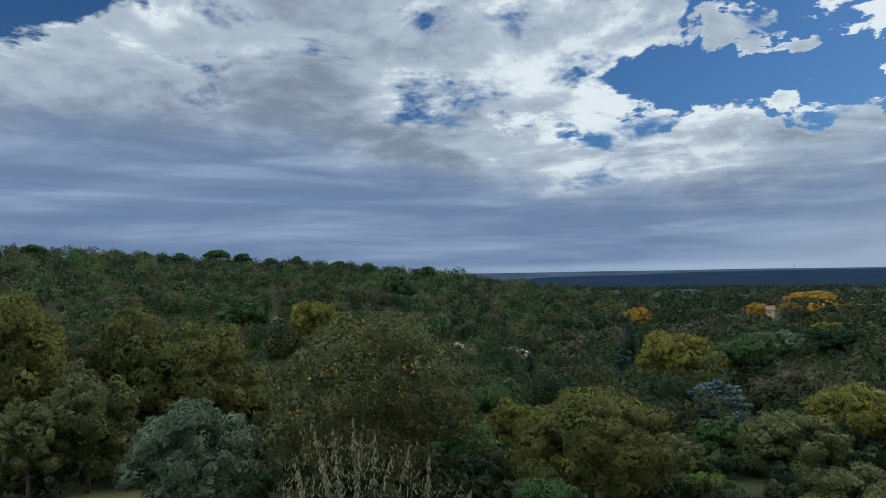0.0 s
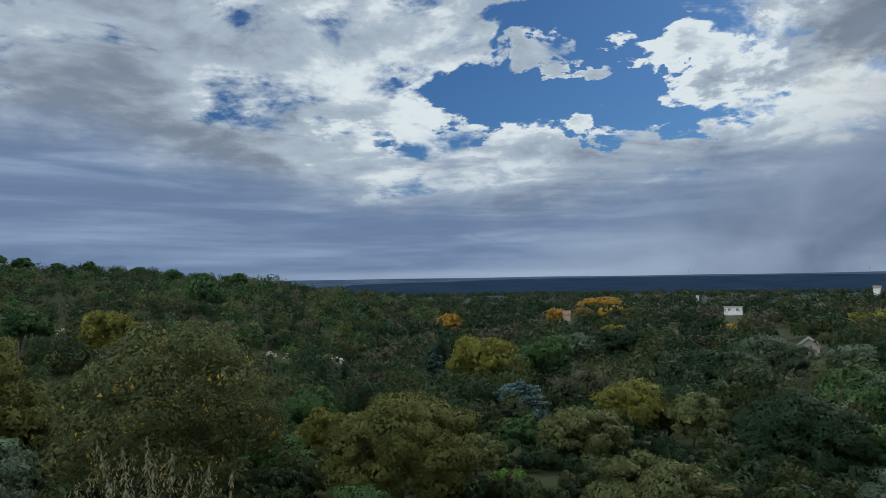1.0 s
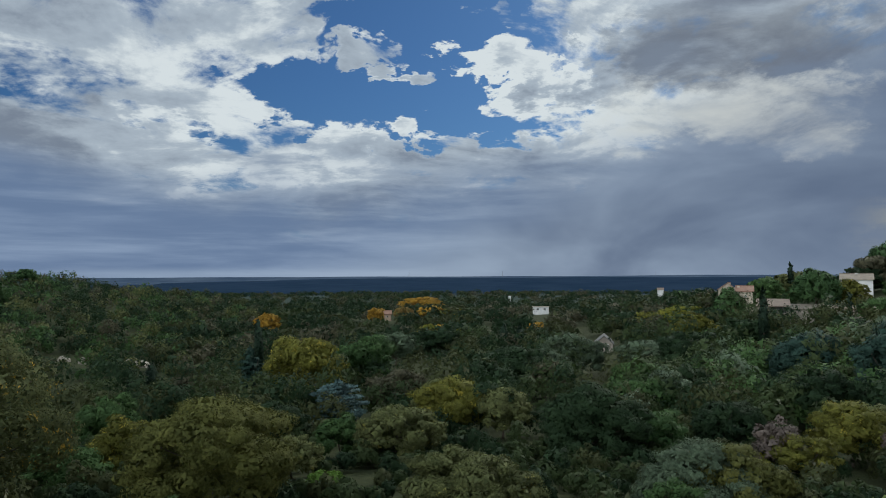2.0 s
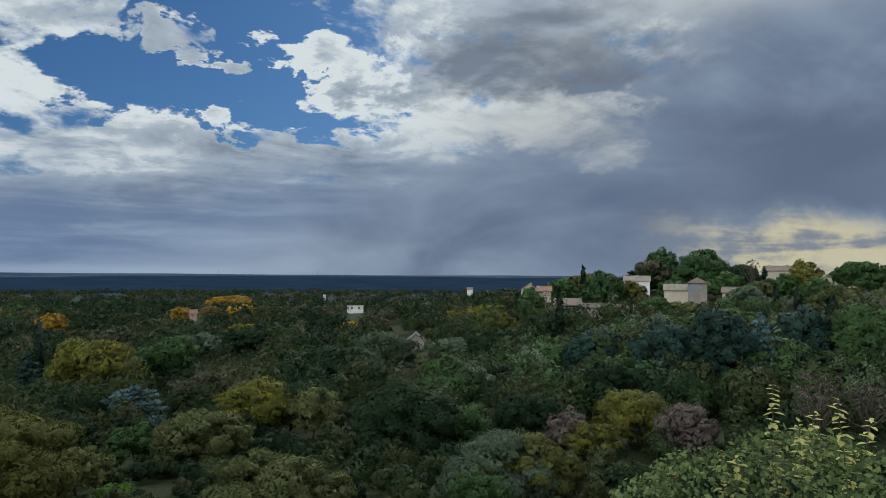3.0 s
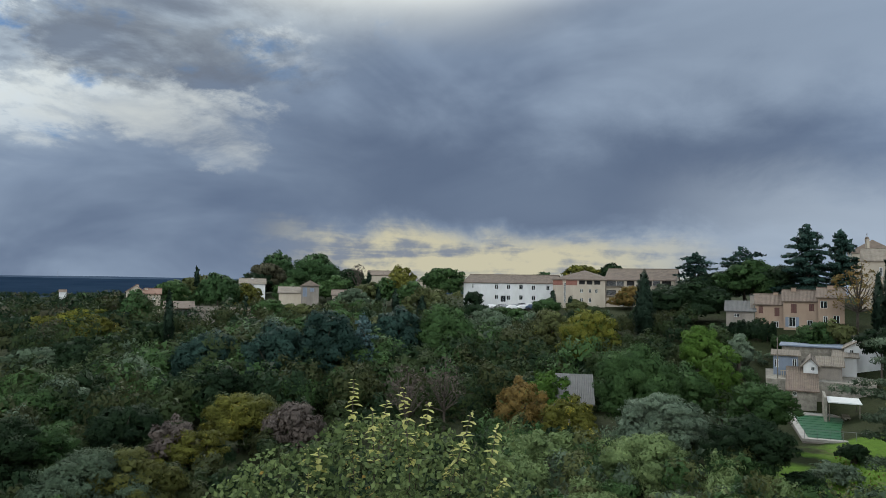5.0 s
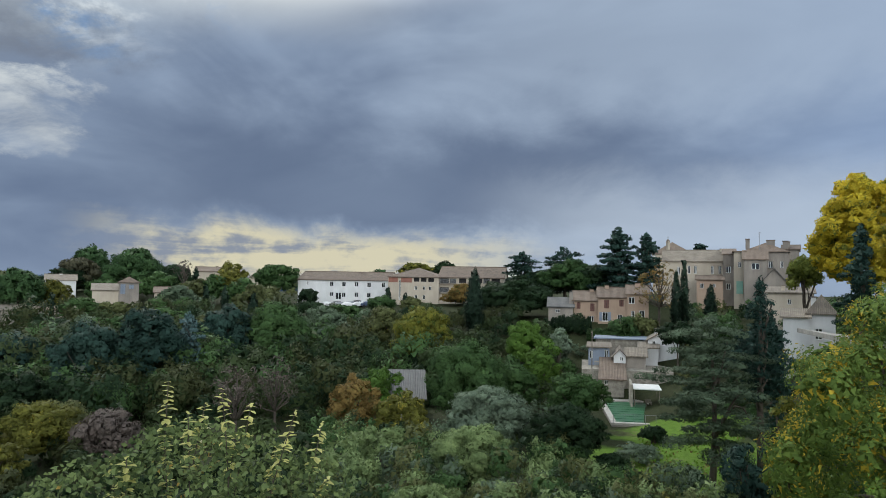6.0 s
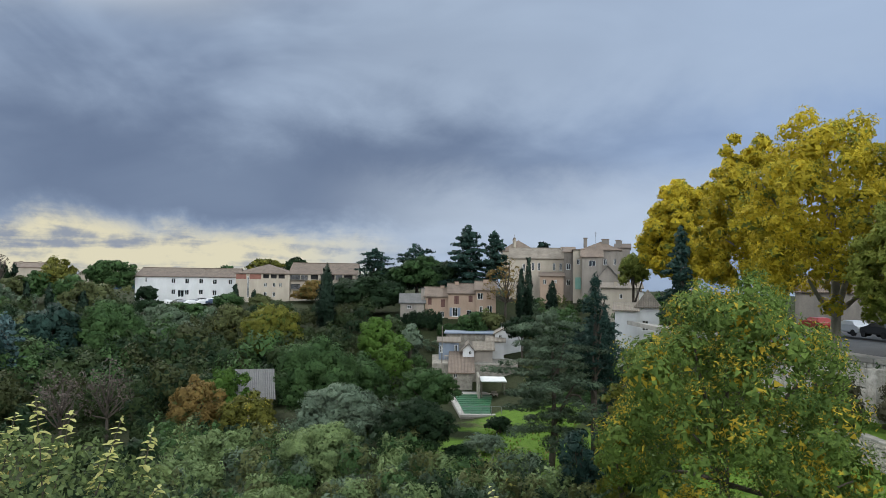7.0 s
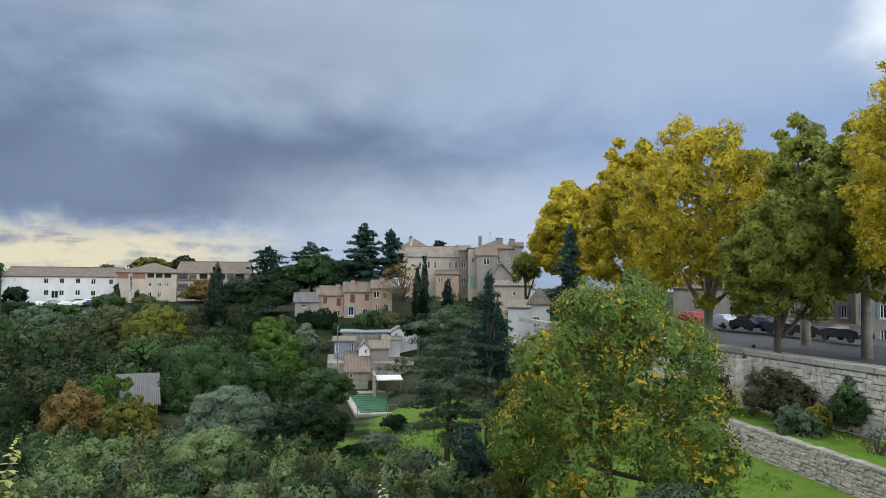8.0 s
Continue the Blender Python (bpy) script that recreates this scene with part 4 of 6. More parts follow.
tree("round", "dark", 32.7, 105, -12.1, 8.9, 6.3, "dark green tree with a dense rounded crown in the valley", lobes=20)
tree("round", "grey", 37.8, 125, -12.7, 12.2, 7.8, "grey-green tree with a dense rounded crown on the slope", lobes=20)
tree("round", "green", 45.4, 95, -12.5, 9.0, 6.4, "mid-green tree with a dense rounded crown in the valley")
tree("round", "dark", 49.1, 105, -12.5, 9.2, 6.7, "dark green tree with a dense rounded crown in the valley")
tree("round", "olive", 29.2, 82, -11.7, 6.6, 6.0, "olive-green tree with a dense rounded crown in the valley")
tree("round", "green", 46.3, 66, -12.1, 6.7, 5.2, "mid-green tree with a dense rounded crown in the valley")
tree("round", "dark", 51.9, 78, -12.4, 7.4, 5.6, "dark green tree with a dense rounded crown in the valley")
tree("round", "yolive", 56.5, 64, -12.7, 6.0, 4.6, "yellowish olive-green tree with a dense rounded crown in the valley")
tree("bush", "grey", 49.1, 44, -10.5, 5.4, 3.5, "grey-green bushy shrub in the valley")
tree("round", "olive", 61.1, 80, -12.5, 6.2, 5.7, "olive-green tree with a dense rounded crown in the valley")
tree("round", "olive", -14.0, 60, -9.3, 5.8, 5.1, "olive-green tree with a dense rounded crown in the valley")
tree("round", "green", 1.5, 58, -11.8, 5.5, 4.2, "mid-green tree with a dense rounded crown in the valley")
tree("pine", "pine", -3.9, 330, 2.6, 16.1, 16.1, "deep green parasol pine with a domed crown on the slope")
tree("pine", "pine", -16.1, 150, -4.2, 10.1, 5.8, "deep green parasol pine with a domed crown on the slope")
tree("round", "dark", 16.4, 75, -12.7, 6.6, 5.8, "dark green tree with a dense rounded crown in the valley")
tree("round", "olive", 17.6, 55, -11.8, 4.7, 4.2, "olive-green tree with a dense rounded crown in the valley")
tree("round", "olive", -30.5, 52, -7.3, 4.9, 5.7, "olive-green tree with a dense rounded crown in the valley")
# pines on the skyline of the hill
tree("pine", "pine", -18.0, 480, 18.9, 17.7, 6.0, "deep green parasol pine with a domed crown on the slope")
tree("pine", "pine", -20.7, 480, 17.1, 10.3, 5.9, "deep green parasol pine with a domed crown on the slope")
tree("pine", "pine", -23.3, 480, 17.9, 9.2, 5.8, "deep green parasol pine with a domed crown on the slope")
tree("pine", "pine", -16.1, 480, 16.5, 12.3, 6.0, "deep green parasol pine with a domed crown on the slope")
tree("pine", "pine", -25.3, 480, 18.2, 12.8, 5.7, "deep green parasol pine with a domed crown on the slope")
tree("pine", "pine", -27.7, 480, 19.6, 11.0, 5.6, "deep green parasol pine with a domed crown on the slope")
tree("pine", "pine", -30.6, 480, 22.2, 14.5, 5.4, "deep green parasol pine with a domed crown on the slope")
tree("pine", "pine", -11.9, 480, 14.3, 9.7, 6.1, "deep green parasol pine with a domed crown on the slope")
tree("pine", "pine", -8.5, 480, 10.9, 13.0, 6.2, "deep green parasol pine with a domed crown on the slope")
tree("pine", "pine", -6.2, 480, 9.1, 13.9, 6.2, "deep green parasol pine with a domed crown on the slope")
tree("pine", "pine", -1.3, 480, 6.2, 13.3, 6.3, "deep green parasol pine with a domed crown on the slope")
tree("pine", "pine", -3.9, 480, 6.9, 11.7, 6.2, "deep green parasol pine with a domed crown on the slope")
tree("pine", "pine", -13.9, 480, 13.4, 11.1, 6.1, "deep green parasol pine with a domed crown on the slope")
tree("pine", "pine", -21.9, 480, 16.4, 8.8, 5.8, "deep green parasol pine with a domed crown on the slope")
# before the long white building
tree("bush", "dark", 78.6, 172, -5.0, 8.1, 4.8, "dark green bushy shrub on the slope")
tree("round", "green", 84.3, 170, -3.2, 7.7, 6.0, "mid-green tree with a dense rounded crown on the slope")
tree("bush", "green", 81.2, 160, -7.0, 11.1, 3.8, "mid-green bushy shrub on the slope")
tree("round", "olive", 86.9, 165, -3.6, 7.2, 5.7, "olive-green tree with a dense rounded crown on the slope")
tree("round", "rust", 91.0, 172, 0.4, 8.4, 7.7, "rust-brown autumn tree with a dense rounded crown on the slope")

# ---- woods and scrub too thick to count ----
def scatter(count, b0, b1, r0, r1, w0, w1, colours, seed, keep=None, power=1.0):
    rng = np.random.default_rng(seed)
    out = []
    for i in range(count):
        f = rng.uniform() ** power
        b, r = rng.uniform(b0, b1), r0 * (r1 / r0) ** f
        if keep and not keep(b, r):
            continue
        x, y = spot(b, r)
        c = colours[int((noise.noise((x * 0.012, y * 0.012, seed)) * 0.5 + 0.5 + rng.uniform(-0.45, 0.45)) * len(colours)) % len(colours)]
        out.append((x, y, rng.uniform(w0, w1) * (0.7 + 0.5 * f), c, 0))
    return out


ROCKS = ((5.6, 196), (1.2, 205), (2.4, 200), (6.4, 192), (-14.2, 230), (-13.6, 232), (11.9, 300))
wood("hill_wood", "dense holm oak and pine wood on the hillside", scatter(3000, -45, 15, 170, 640, 5, 9.5, (0, 1, 2, 4, 0, 3, 1, 0), 3, lambda b, r: not any(math.dist(spot(b, r), spot(q, w)) < 9 for q, w in ROCKS)), ["dark", "green", "scrub", "brown", "olive"], 0.34, 120)
wood("plain_wood", "mixed autumn woodland on the valley plain", scatter(1900, 8, 64, 185, 1700, 9, 16, (0, 1, 0, 2, 0, 3, 0), 5, lambda b, r: not (b > 52 and r < 260) and not (36.4 < b < 39.0 and 250 < r < 405) and not (41 < b < 44.2 and r < 200) and not (23.8 < b < 26 and 260 < r < 335)), ["dark", "wild", "scrub", "brown"], 0.42, 130, shape=0.55)
wood("slope_wood", "mixed trees on the slope below the houses", scatter(170, 46, 90, 95, 130, 7, 11, (0, 1, 4, 2, 1, 3), 8, lambda b, r: not (b > 80 and r > 118)) + scatter(330, 46, 89, 130, 185, 4, 6.5, (0, 1, 4, 2, 1, 3), 9, lambda b, r: not (b > 71 and r > 160)), ["dark", "wild", "scrub", "grey", "green"], 0.23, 460, shape=0.75)
wood("ridge_wood", "pines and oaks between the houses on the ridge", scatter(300, 48, 100, 236, 330, 5, 8, (0, 1, 2, 0, 3, 1), 21), ["dark", "green", "olive", "pine"], 0.36, 120, shape=0.75)
wood("valley_scrub", "thick shrubs and small trees in the valley", scatter(330, -40, 84, 78, 180, 7, 12, (0, 1, 2, 0, 3, 1), 11, lambda b, r: not (b > 66 and r > 150) and not (40.5 < b < 45 and r > 130)) + scatter(170, 86, 100, 98, 150, 2.4, 4.6, (0, 1, 2, 0, 3, 1), 16, lambda b, r: not (b > 96 and r > 112)) + scatter(60, 84, 98, 92, 125, 4, 7, (0, 1, 2, 0, 3, 1), 15) + scatter(560, -40, 80, 38, 78, 1.6, 3.4, (0, 1, 2, 0, 3, 1), 12, lambda b, r: not (b < -19 and r < 53)), ["dark", "wild", "scrub", "wild"], 0.20, 400, shape=0.72)
wood("garden_scrub", "mixed green shrubs below the gardens", scatter(150, 80, 100, 36, 76, 2.0, 4.0, (0, 1, 2, 3, 4), 14, lambda b, r: not (83 < b < 89 and r > 60)) + scatter(110, 98, 120, 34, 52, 1.4, 2.8, (0, 1, 2, 3, 4), 13), ["green", "olive", "fresh", "grey", "dark"], 0.17, 270, shape=0.8)
wood("village_scrub", "garden shrubs on the terraces of the village slope", scatter(420, 97, 123, 80, 150, 1.6, 3.6, (0, 1, 2, 0, 3, 1), 17, lambda b, r: not (100.5 < b < 107.8 and (80 < r < 123 or 131 < r)) and not (108 < b < 112.5 and r < 84)), ["dark", "green", "olive", "grey"], 0.24, 190, shape=0.7)


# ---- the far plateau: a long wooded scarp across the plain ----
# the air is clear: distance haze is put into these blue colours
FAR_WOOD = surface("haze_tinted_woodland", (0.012, 0.024, 0.044), (0.024, 0.040, 0.068), 0.006, 1.0, 0.05, 0.0)
FAR_FIELD = surface("haze_tinted_fields", (0.030, 0.048, 0.080), (0.085, 0.110, 0.145), 0.004, 1.0, 0.03, 0.0)

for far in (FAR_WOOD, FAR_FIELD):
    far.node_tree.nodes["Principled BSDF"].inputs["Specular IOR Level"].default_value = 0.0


def plateau(name, label, b0, b1, r, foot, top, mat, seed, rough=3.0, droop=0.0):
    verts, faces = [], []
    n = 160
    for i in range(n + 1):
        b = b0 + (b1 - b0) * i / n
        ends = smooth01(b, b0, b0 + 4) * smooth01(b, b1, b1 - 4)
        sink = droop * (1 - smooth01(b, 2, 26))
        hill = noise.noise((b * 0.11, seed, 0)) * rough + noise.noise((b * 1.7, seed, 4)) * rough * 0.14
        for k, (q, z) in enumerate(((0.45, foot), (0.7, foot + (top - foot) * 0.35), (0.92, foot + (top - sink - foot) * 0.85), (1.0, top + hill - sink), (1.12, top + hill - 4 - sink))):
            x, y = spot(b, r * q * (1 + 0.015 * noise.noise((b * 0.4, seed, k))))
            verts.append((x, y, foot + (z - foot) * max(0.02, ends) + noise.noise((b * 0.8, k, seed)) * rough * 0.5 * (0 < k < 3)))
    for i in range(n):
        for k in range(4):
            faces.append((i * 5 + k, (i + 1) * 5 + k, (i + 1) * 5 + k + 1, i * 5 + k + 1))
    tagged(new(name, mesh_of(name, verts, faces, mat, True)), label, "plateau", kind="structure")


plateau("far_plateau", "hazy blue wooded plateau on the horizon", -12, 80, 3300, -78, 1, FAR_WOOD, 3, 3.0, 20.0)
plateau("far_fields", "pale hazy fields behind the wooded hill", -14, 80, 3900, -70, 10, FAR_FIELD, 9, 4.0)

# ---- building surfaces ----
def tiled(name, a, b, rows=9.0):
    m, tree, p = material(name, 0.85)
    co = coords_of(tree)
    info = Ex(tree.nodes.new("ShaderNodeObjectInfo").outputs["Random"], tree)
    w = tree.nodes.new("ShaderNodeTexWave")
    w.bands_direction = "X"
    w.inputs["Scale"].default_value, w.inputs["Distortion"].default_value = rows / 6.283, 0.4
    tree.links.new(co, w.inputs["Vector"])
    stain = noise_of(tree, co, 0.8, 5.0, 0.65)
    speck = noise_of(tree, co, 5.0, 3.0, 0.6)
    wave = Ex(w.outputs["Fac"], tree)
    col = blend(tree, (stain - 0.3) * 1.2 + (speck - 0.5) * 0.9 + (info - 0.5) * 0.3, a, b)
    tree.links.new(col, p.inputs["Base Color"])
    bump(tree, p, wave, 0.9, 0.06)
    return m


TILE = tiled("clay_roof_tiles", (0.095, 0.068, 0.050), (0.235, 0.175, 0.128))
PALE_TILE = tiled("pale_roof_tiles", (0.13, 0.107, 0.082), (0.31, 0.265, 0.205))
RED_TILE = tiled("red_brown_roof_tiles", (0.15, 0.075, 0.048), (0.30, 0.165, 0.11))
GREY_TILE = tiled("grey_stone_roof", (0.075, 0.074, 0.072), (0.15, 0.148, 0.142))
PINK = surface("pink_ochre_render", (0.30, 0.215, 0.155), (0.42, 0.315, 0.240), 0.7, 0.9, 10.0, 0.2, 0.5)
CREAM = surface("cream_render", (0.36, 0.31, 0.245), (0.52, 0.455, 0.365), 0.6, 0.9, 10.0, 0.2, 0.4)
WHITE = surface("white_render", (0.52, 0.52, 0.515), (0.70, 0.70, 0.69), 0.6, 0.9, 10.0, 0.2, 0.4)
GREYWALL = surface("weathered_grey_render", (0.17, 0.15, 0.13), (0.38, 0.335, 0.285), 0.5, 0.95, 6.0, 0.4, 0.35)
STONE = surface("rubble_stone", (0.15, 0.135, 0.11), (0.42, 0.385, 0.32), 1.6, 0.95, 7.0, 0.9)
STONEDECK = surface("pale_paving", (0.30, 0.28, 0.25), (0.46, 0.44, 0.40), 0.7, 0.9, 6.0, 0.2)
MINT = surface("mint_green_render", (0.16, 0.30, 0.24), (0.24, 0.40, 0.32), 0.8, 0.9, 8.0, 0.2)
BLUEGREY = surface("blue_grey_paint", (0.14, 0.17, 0.22), (0.22, 0.26, 0.32), 0.8, 0.7, 8.0, 0.15)
SHUTTER = surface("brown_red_shutter_paint", (0.085, 0.032, 0.024), (0.13, 0.055, 0.04), 2.0, 0.6, 20.0, 0.2)
FRAME = surface("white_window_paint", (0.60, 0.60, 0.58), (0.76, 0.76, 0.74), 2.0, 0.5, 20.0, 0.1)
WOOD = surface("grey_wood", (0.10, 0.085, 0.065), (0.22, 0.19, 0.15), 2.0, 0.9, 20.0, 0.4)
DARK = surface("shade_and_tyre_black", (0.014, 0.014, 0.015), (0.030, 0.028, 0.026), 1.0, 0.9)
REDBAND = surface("brick_red_band", (0.20, 0.085, 0.062), (0.30, 0.14, 0.105), 1.0, 0.9)
METAL = surface("grey_metal", (0.16, 0.165, 0.17), (0.30, 0.305, 0.31), 1.0, 0.5)
ASPHALT = surface("asphalt", (0.040, 0.041, 0.044), (0.075, 0.074, 0.073), 0.4, 0.9, 12.0, 0.3)


def pane_glass():
    m, tree, p = material("window_glass", 0.06)
    p.inputs["Base Color"].default_value = (0.018, 0.022, 0.026, 1)
    p.inputs["Specular IOR Level"].default_value = 0.8
    return m


GLASS = pane_glass()


def box_data(x0, x1, y0, y1, z0, z1):
    v = [(x, y, z) for z in (z0, z1) for y in (y0, y1) for x in (x0, x1)]
    return v, [(0, 2, 3, 1), (4, 5, 7, 6), (0, 1, 5, 4), (2, 6, 7, 3), (0, 4, 6, 2), (1, 3, 7, 5)]


def solid(name, boxes, mat, bevel=0.0):
    """A mesh of bevelled boxes."""
    bm = bmesh.new()
    for b in boxes:
        v, f = box_data(*b)
        vs = [bm.verts.new(p) for p in v]
        for q in f:
            bm.faces.new([vs[i] for i in q])
    if bevel:
        bmesh.ops.bevel(bm, geom=bm.edges[:], offset=bevel, segments=1, affect="EDGES")
    me = bpy.data.meshes.new(name)
    bm.to_mesh(me)
    bm.free()
    me.materials.append(mat)
    return me


def pierced(w, h, holes, depth=0.22):
    """A wall face in the plane y = 0 with openings (u, v, wide, high) cut through it and reveals of that depth."""
    us = sorted({0, w, *[q for u, v, a, b in holes for q in (u, u + a)]})
    vs = sorted({0, h, *[q for u, v, a, b in holes for q in (v, v + b)]})
    verts, faces = [], []

    def quad(*pts):
        o = len(verts)
        verts.extend(pts)
        faces.append((o, o + 1, o + 2, o + 3))

    for i in range(len(us) - 1):
        for j in range(len(vs) - 1):
            cu, cv = (us[i] + us[i + 1]) / 2, (vs[j] + vs[j + 1]) / 2
            if not any(u < cu < u + a and v < cv < v + b for u, v, a, b in holes):
                quad((us[i], 0, vs[j]), (us[i + 1], 0, vs[j]), (us[i + 1], 0, vs[j + 1]), (us[i], 0, vs[j + 1]))
    for u, v, a, b in holes:
        d = depth
        quad((u, 0, v), (u, d, v), (u, d, v + b), (u, 0, v + b))
        quad((u + a, 0, v), (u + a, 0, v + b), (u + a, d, v + b), (u + a, d, v))
        quad((u, 0, v + b), (u, d, v + b), (u + a, d, v + b), (u + a, 0, v + b))
        quad((u, 0, v), (u + a, 0, v), (u + a, d, v), (u, d, v))
    return verts, faces


def slab(corners, thick, mat, name="roof"):
    """A sloping slab from its upper outline."""
    top = [Vector(c) for c in corners]
    n = len(top)
    verts = top + [c - Vector((0, 0, thick)) for c in top]
    faces = [tuple(range(n)), tuple(range(2 * n - 1, n - 1, -1))] + [(i, i + n, (i + 1) % n + n, (i + 1) % n) for i in range(n)]
    return mesh_of(name, verts, faces, mat)


def house(name, label, a, b, z0, z1, depth, roof, rise, wall, tiles, openings=(), chimneys=(), over=0.35, category="house", group=""):
    """A building whose front runs from a to b (bearing, distance), between the heights z0 and z1; rise is the roof's height."""
    pa, pb = Vector(spot(*a)), Vector(spot(*b))
    w = (pb - pa).length
    turn = math.degrees(math.atan2(pb.y - pa.y, pb.x - pa.x))
    away = Vector((pa.y - pb.y, pb.x - pa.x)).normalized() * depth
    foot = min(z0 - 1.2, *[ground_z(q.x, q.y) - 0.4 for q in (pa, pb, pa + away, pb + away)])
    h = z1 - foot
    ob = thing(name, pa.x, pa.y, foot, label, category, group, turn)
    holes = [(u * w - ww / 2, v - foot, ww, hh) for u, v, ww, hh, kind in openings]
    verts, faces = pierced(w, h, holes)
    gable = roof in ("side", "gable")
    o = len(verts)
    verts += [(0, 0, 0), (0, depth, 0), (0, depth, h), (0, 0, h), (w, 0, 0), (w, depth, 0), (w, depth, h), (w, 0, h)]
    faces += [(o, o + 3, o + 2, o + 1), (o + 4, o + 5, o + 6, o + 7), (o + 1, o + 2, o + 6, o + 5)]
    if roof == "side":                                   # ridge parallel to the front
        verts += [(0, depth / 2, h + rise), (w, depth / 2, h + rise)]
        faces += [(o + 3, o + 8, o + 2), (o + 7, o + 6, o + 9)]
    elif roof == "gable":                                # gable to the front
        verts += [(w / 2, 0, h + rise), (w / 2, depth, h + rise)]
        faces += [(o + 3, o + 7, o + 8), (o + 2, o + 9, o + 6)]
    elif roof == "lean":
        verts += [(0, depth, h + rise), (w, depth, h + rise)]
        faces += [(o + 3, o + 8, o + 2), (o + 7, o + 6, o + 9), (o + 2, o + 8, o + 9, o + 6)]
    part("wall", mesh_of("wall", verts, faces, wall), ob)
    # near-black box behind the openings stands in for the shade of the rooms
    part("room_dark", solid("room_dark", [(0.3, w - 0.3, 0.5, depth - 0.3, 0.2, h - 0.1)], DARK), ob)
    e, k = over, 0.02
    H = h + 0.16
    if roof == "side":
        s = rise / (depth / 2)
        part("roof", slab([(-e, -e, H - e * s), (w + e, -e, H - e * s), (w + e, depth / 2, H + rise), (-e, depth / 2, H + rise)], 0.16, tiles), ob)
        part("roof", slab([(-e, depth / 2 + k, H + rise), (w + e, depth / 2 + k, H + rise), (w + e, depth + e, H - e * s), (-e, depth + e, H - e * s)], 0.16, tiles), ob)
        part("ridge", mesh_of("ridge", *tube([(-e, depth / 2, H + rise), (w + e, depth / 2, H + rise)], [0.13, 0.13], 6), tiles), ob)
    elif roof == "gable":
        s = rise / (w / 2)
        part("roof", slab([(-e, -e, H - e * s), (w / 2, -e, H + rise), (w / 2, depth + e, H + rise), (-e, depth + e, H - e * s)], 0.16, tiles), ob)
        part("roof", slab([(w / 2 + k, -e, H + rise), (w + e, -e, H - e * s), (w + e, depth + e, H - e * s), (w / 2 + k, depth + e, H + rise)], 0.16, tiles), ob)
    elif roof == "lean":
        s = rise / depth
        part("roof", slab([(-e, -e, H - e * s), (w + e, -e, H - e * s), (w + e, depth + e, H + rise + e * s), (-e, depth + e, H + rise + e * s)], 0.16, tiles), ob)
    elif roof == "hip":
        m = min(w, depth) / 2
        r0, r1 = (m, w - m) if w > depth else (w / 2, w / 2)
        y0, y1 = (depth / 2, depth / 2) if w > depth else (m, depth - m)
        s = e * rise / m
        c = [(-e, -e, H - s), (w + e, -e, H - s), (w + e, depth + e, H - s), (-e, depth + e, H - s)]
        p, q = (r0, y0, H + rise), (r1, y1, H + rise)
        if w > depth:
            sides = [(c[0], c[1], q, p), (c[1], c[2], q), (c[2], c[3], p, q), (c[3], c[0], p)]
        else:
            sides = [(c[0], c[1], p), (c[1], c[2], q, p), (c[2], c[3], q), (c[3], c[0], p, q)]
        for side in sides:
            pts = [side[0]] + [x for i, x in enumerate(side[1:], 1) if x != side[i - 1]]
            part("roof", slab(pts, 0.14, tiles), ob)
    else:
        part("roof", slab([(-e, -e, H), (w + e, -e, H), (w + e, depth + e, H), (-e, depth + e, H)], 0.2, tiles), ob)
    for (u, v, ww, hh), (_, _, _, _, kind) in zip(holes, openings):
        if kind in ("window", "door", "white"):
            f = 0.07
            boxes = [(u, u + f, 0.12, 0.19, v, v + hh), (u + ww - f, u + ww, 0.12, 0.19, v, v + hh), (u + f, u + ww - f, 0.12, 0.19, v + hh - f, v + hh), (u + f, u + ww - f, 0.12, 0.19, v, v + f)]
            boxes += [(u + ww / 2 - 0.04, u + ww / 2 + 0.04, 0.12, 0.19, v + f, v + hh - f)]
            win = part("window", solid("window_frame", boxes, FRAME), ob)
            part("pane", solid("pane", [(u + f, u + ww - f, 0.15, 0.16, v + f, v + hh - f)], GLASS), win)
            if kind != "door":
                part("sill", solid("sill", [(u - 0.1, u + ww + 0.1, -0.08, 0.12, v - 0.1, v - 0.004)], FRAME if kind == "white" else wall), ob)
            if kind == "white":
                for sx in (u - ww * 0.5, u + ww + 0.03):
                    part("shutter", solid("shutter", [(sx, sx + ww * 0.47, -0.06, -0.01, v, v + hh)], BLUEGREY), ob)
        elif kind == "shutter":
            for sx in (u + 0.01, u + ww / 2 + 0.01):
                part("shutter", solid("shutter", [(sx, sx + ww / 2 - 0.03, 0.03, 0.08, v + 0.01, v + hh - 0.01)], SHUTTER, 0.008), ob)
        elif kind == "blueshutter":
            for sx in (u + 0.01, u + ww / 2 + 0.01):
                part("shutter", solid("shutter", [(sx, sx + ww / 2 - 0.03, 0.03, 0.08, v + 0.01, v + hh - 0.01)], BLUEGREY, 0.008), ob)
        elif kind == "balcony":
            part("balcony", solid("balcony", [(u - 0.05, u + ww + 0.05, -0.9, 0.15, v - 0.18, v - 0.004)], GREYWALL), ob)
            rail = [(u + ww * i / 12 - 0.02, u + ww * i / 12 + 0.02, -0.86, -0.82, v, v + 0.95) for i in range(13)] + [(u, u + ww, -0.88, -0.80, v + 0.95, v + 1.02)]
            part("railing", solid("railing", rail, METAL), ob)
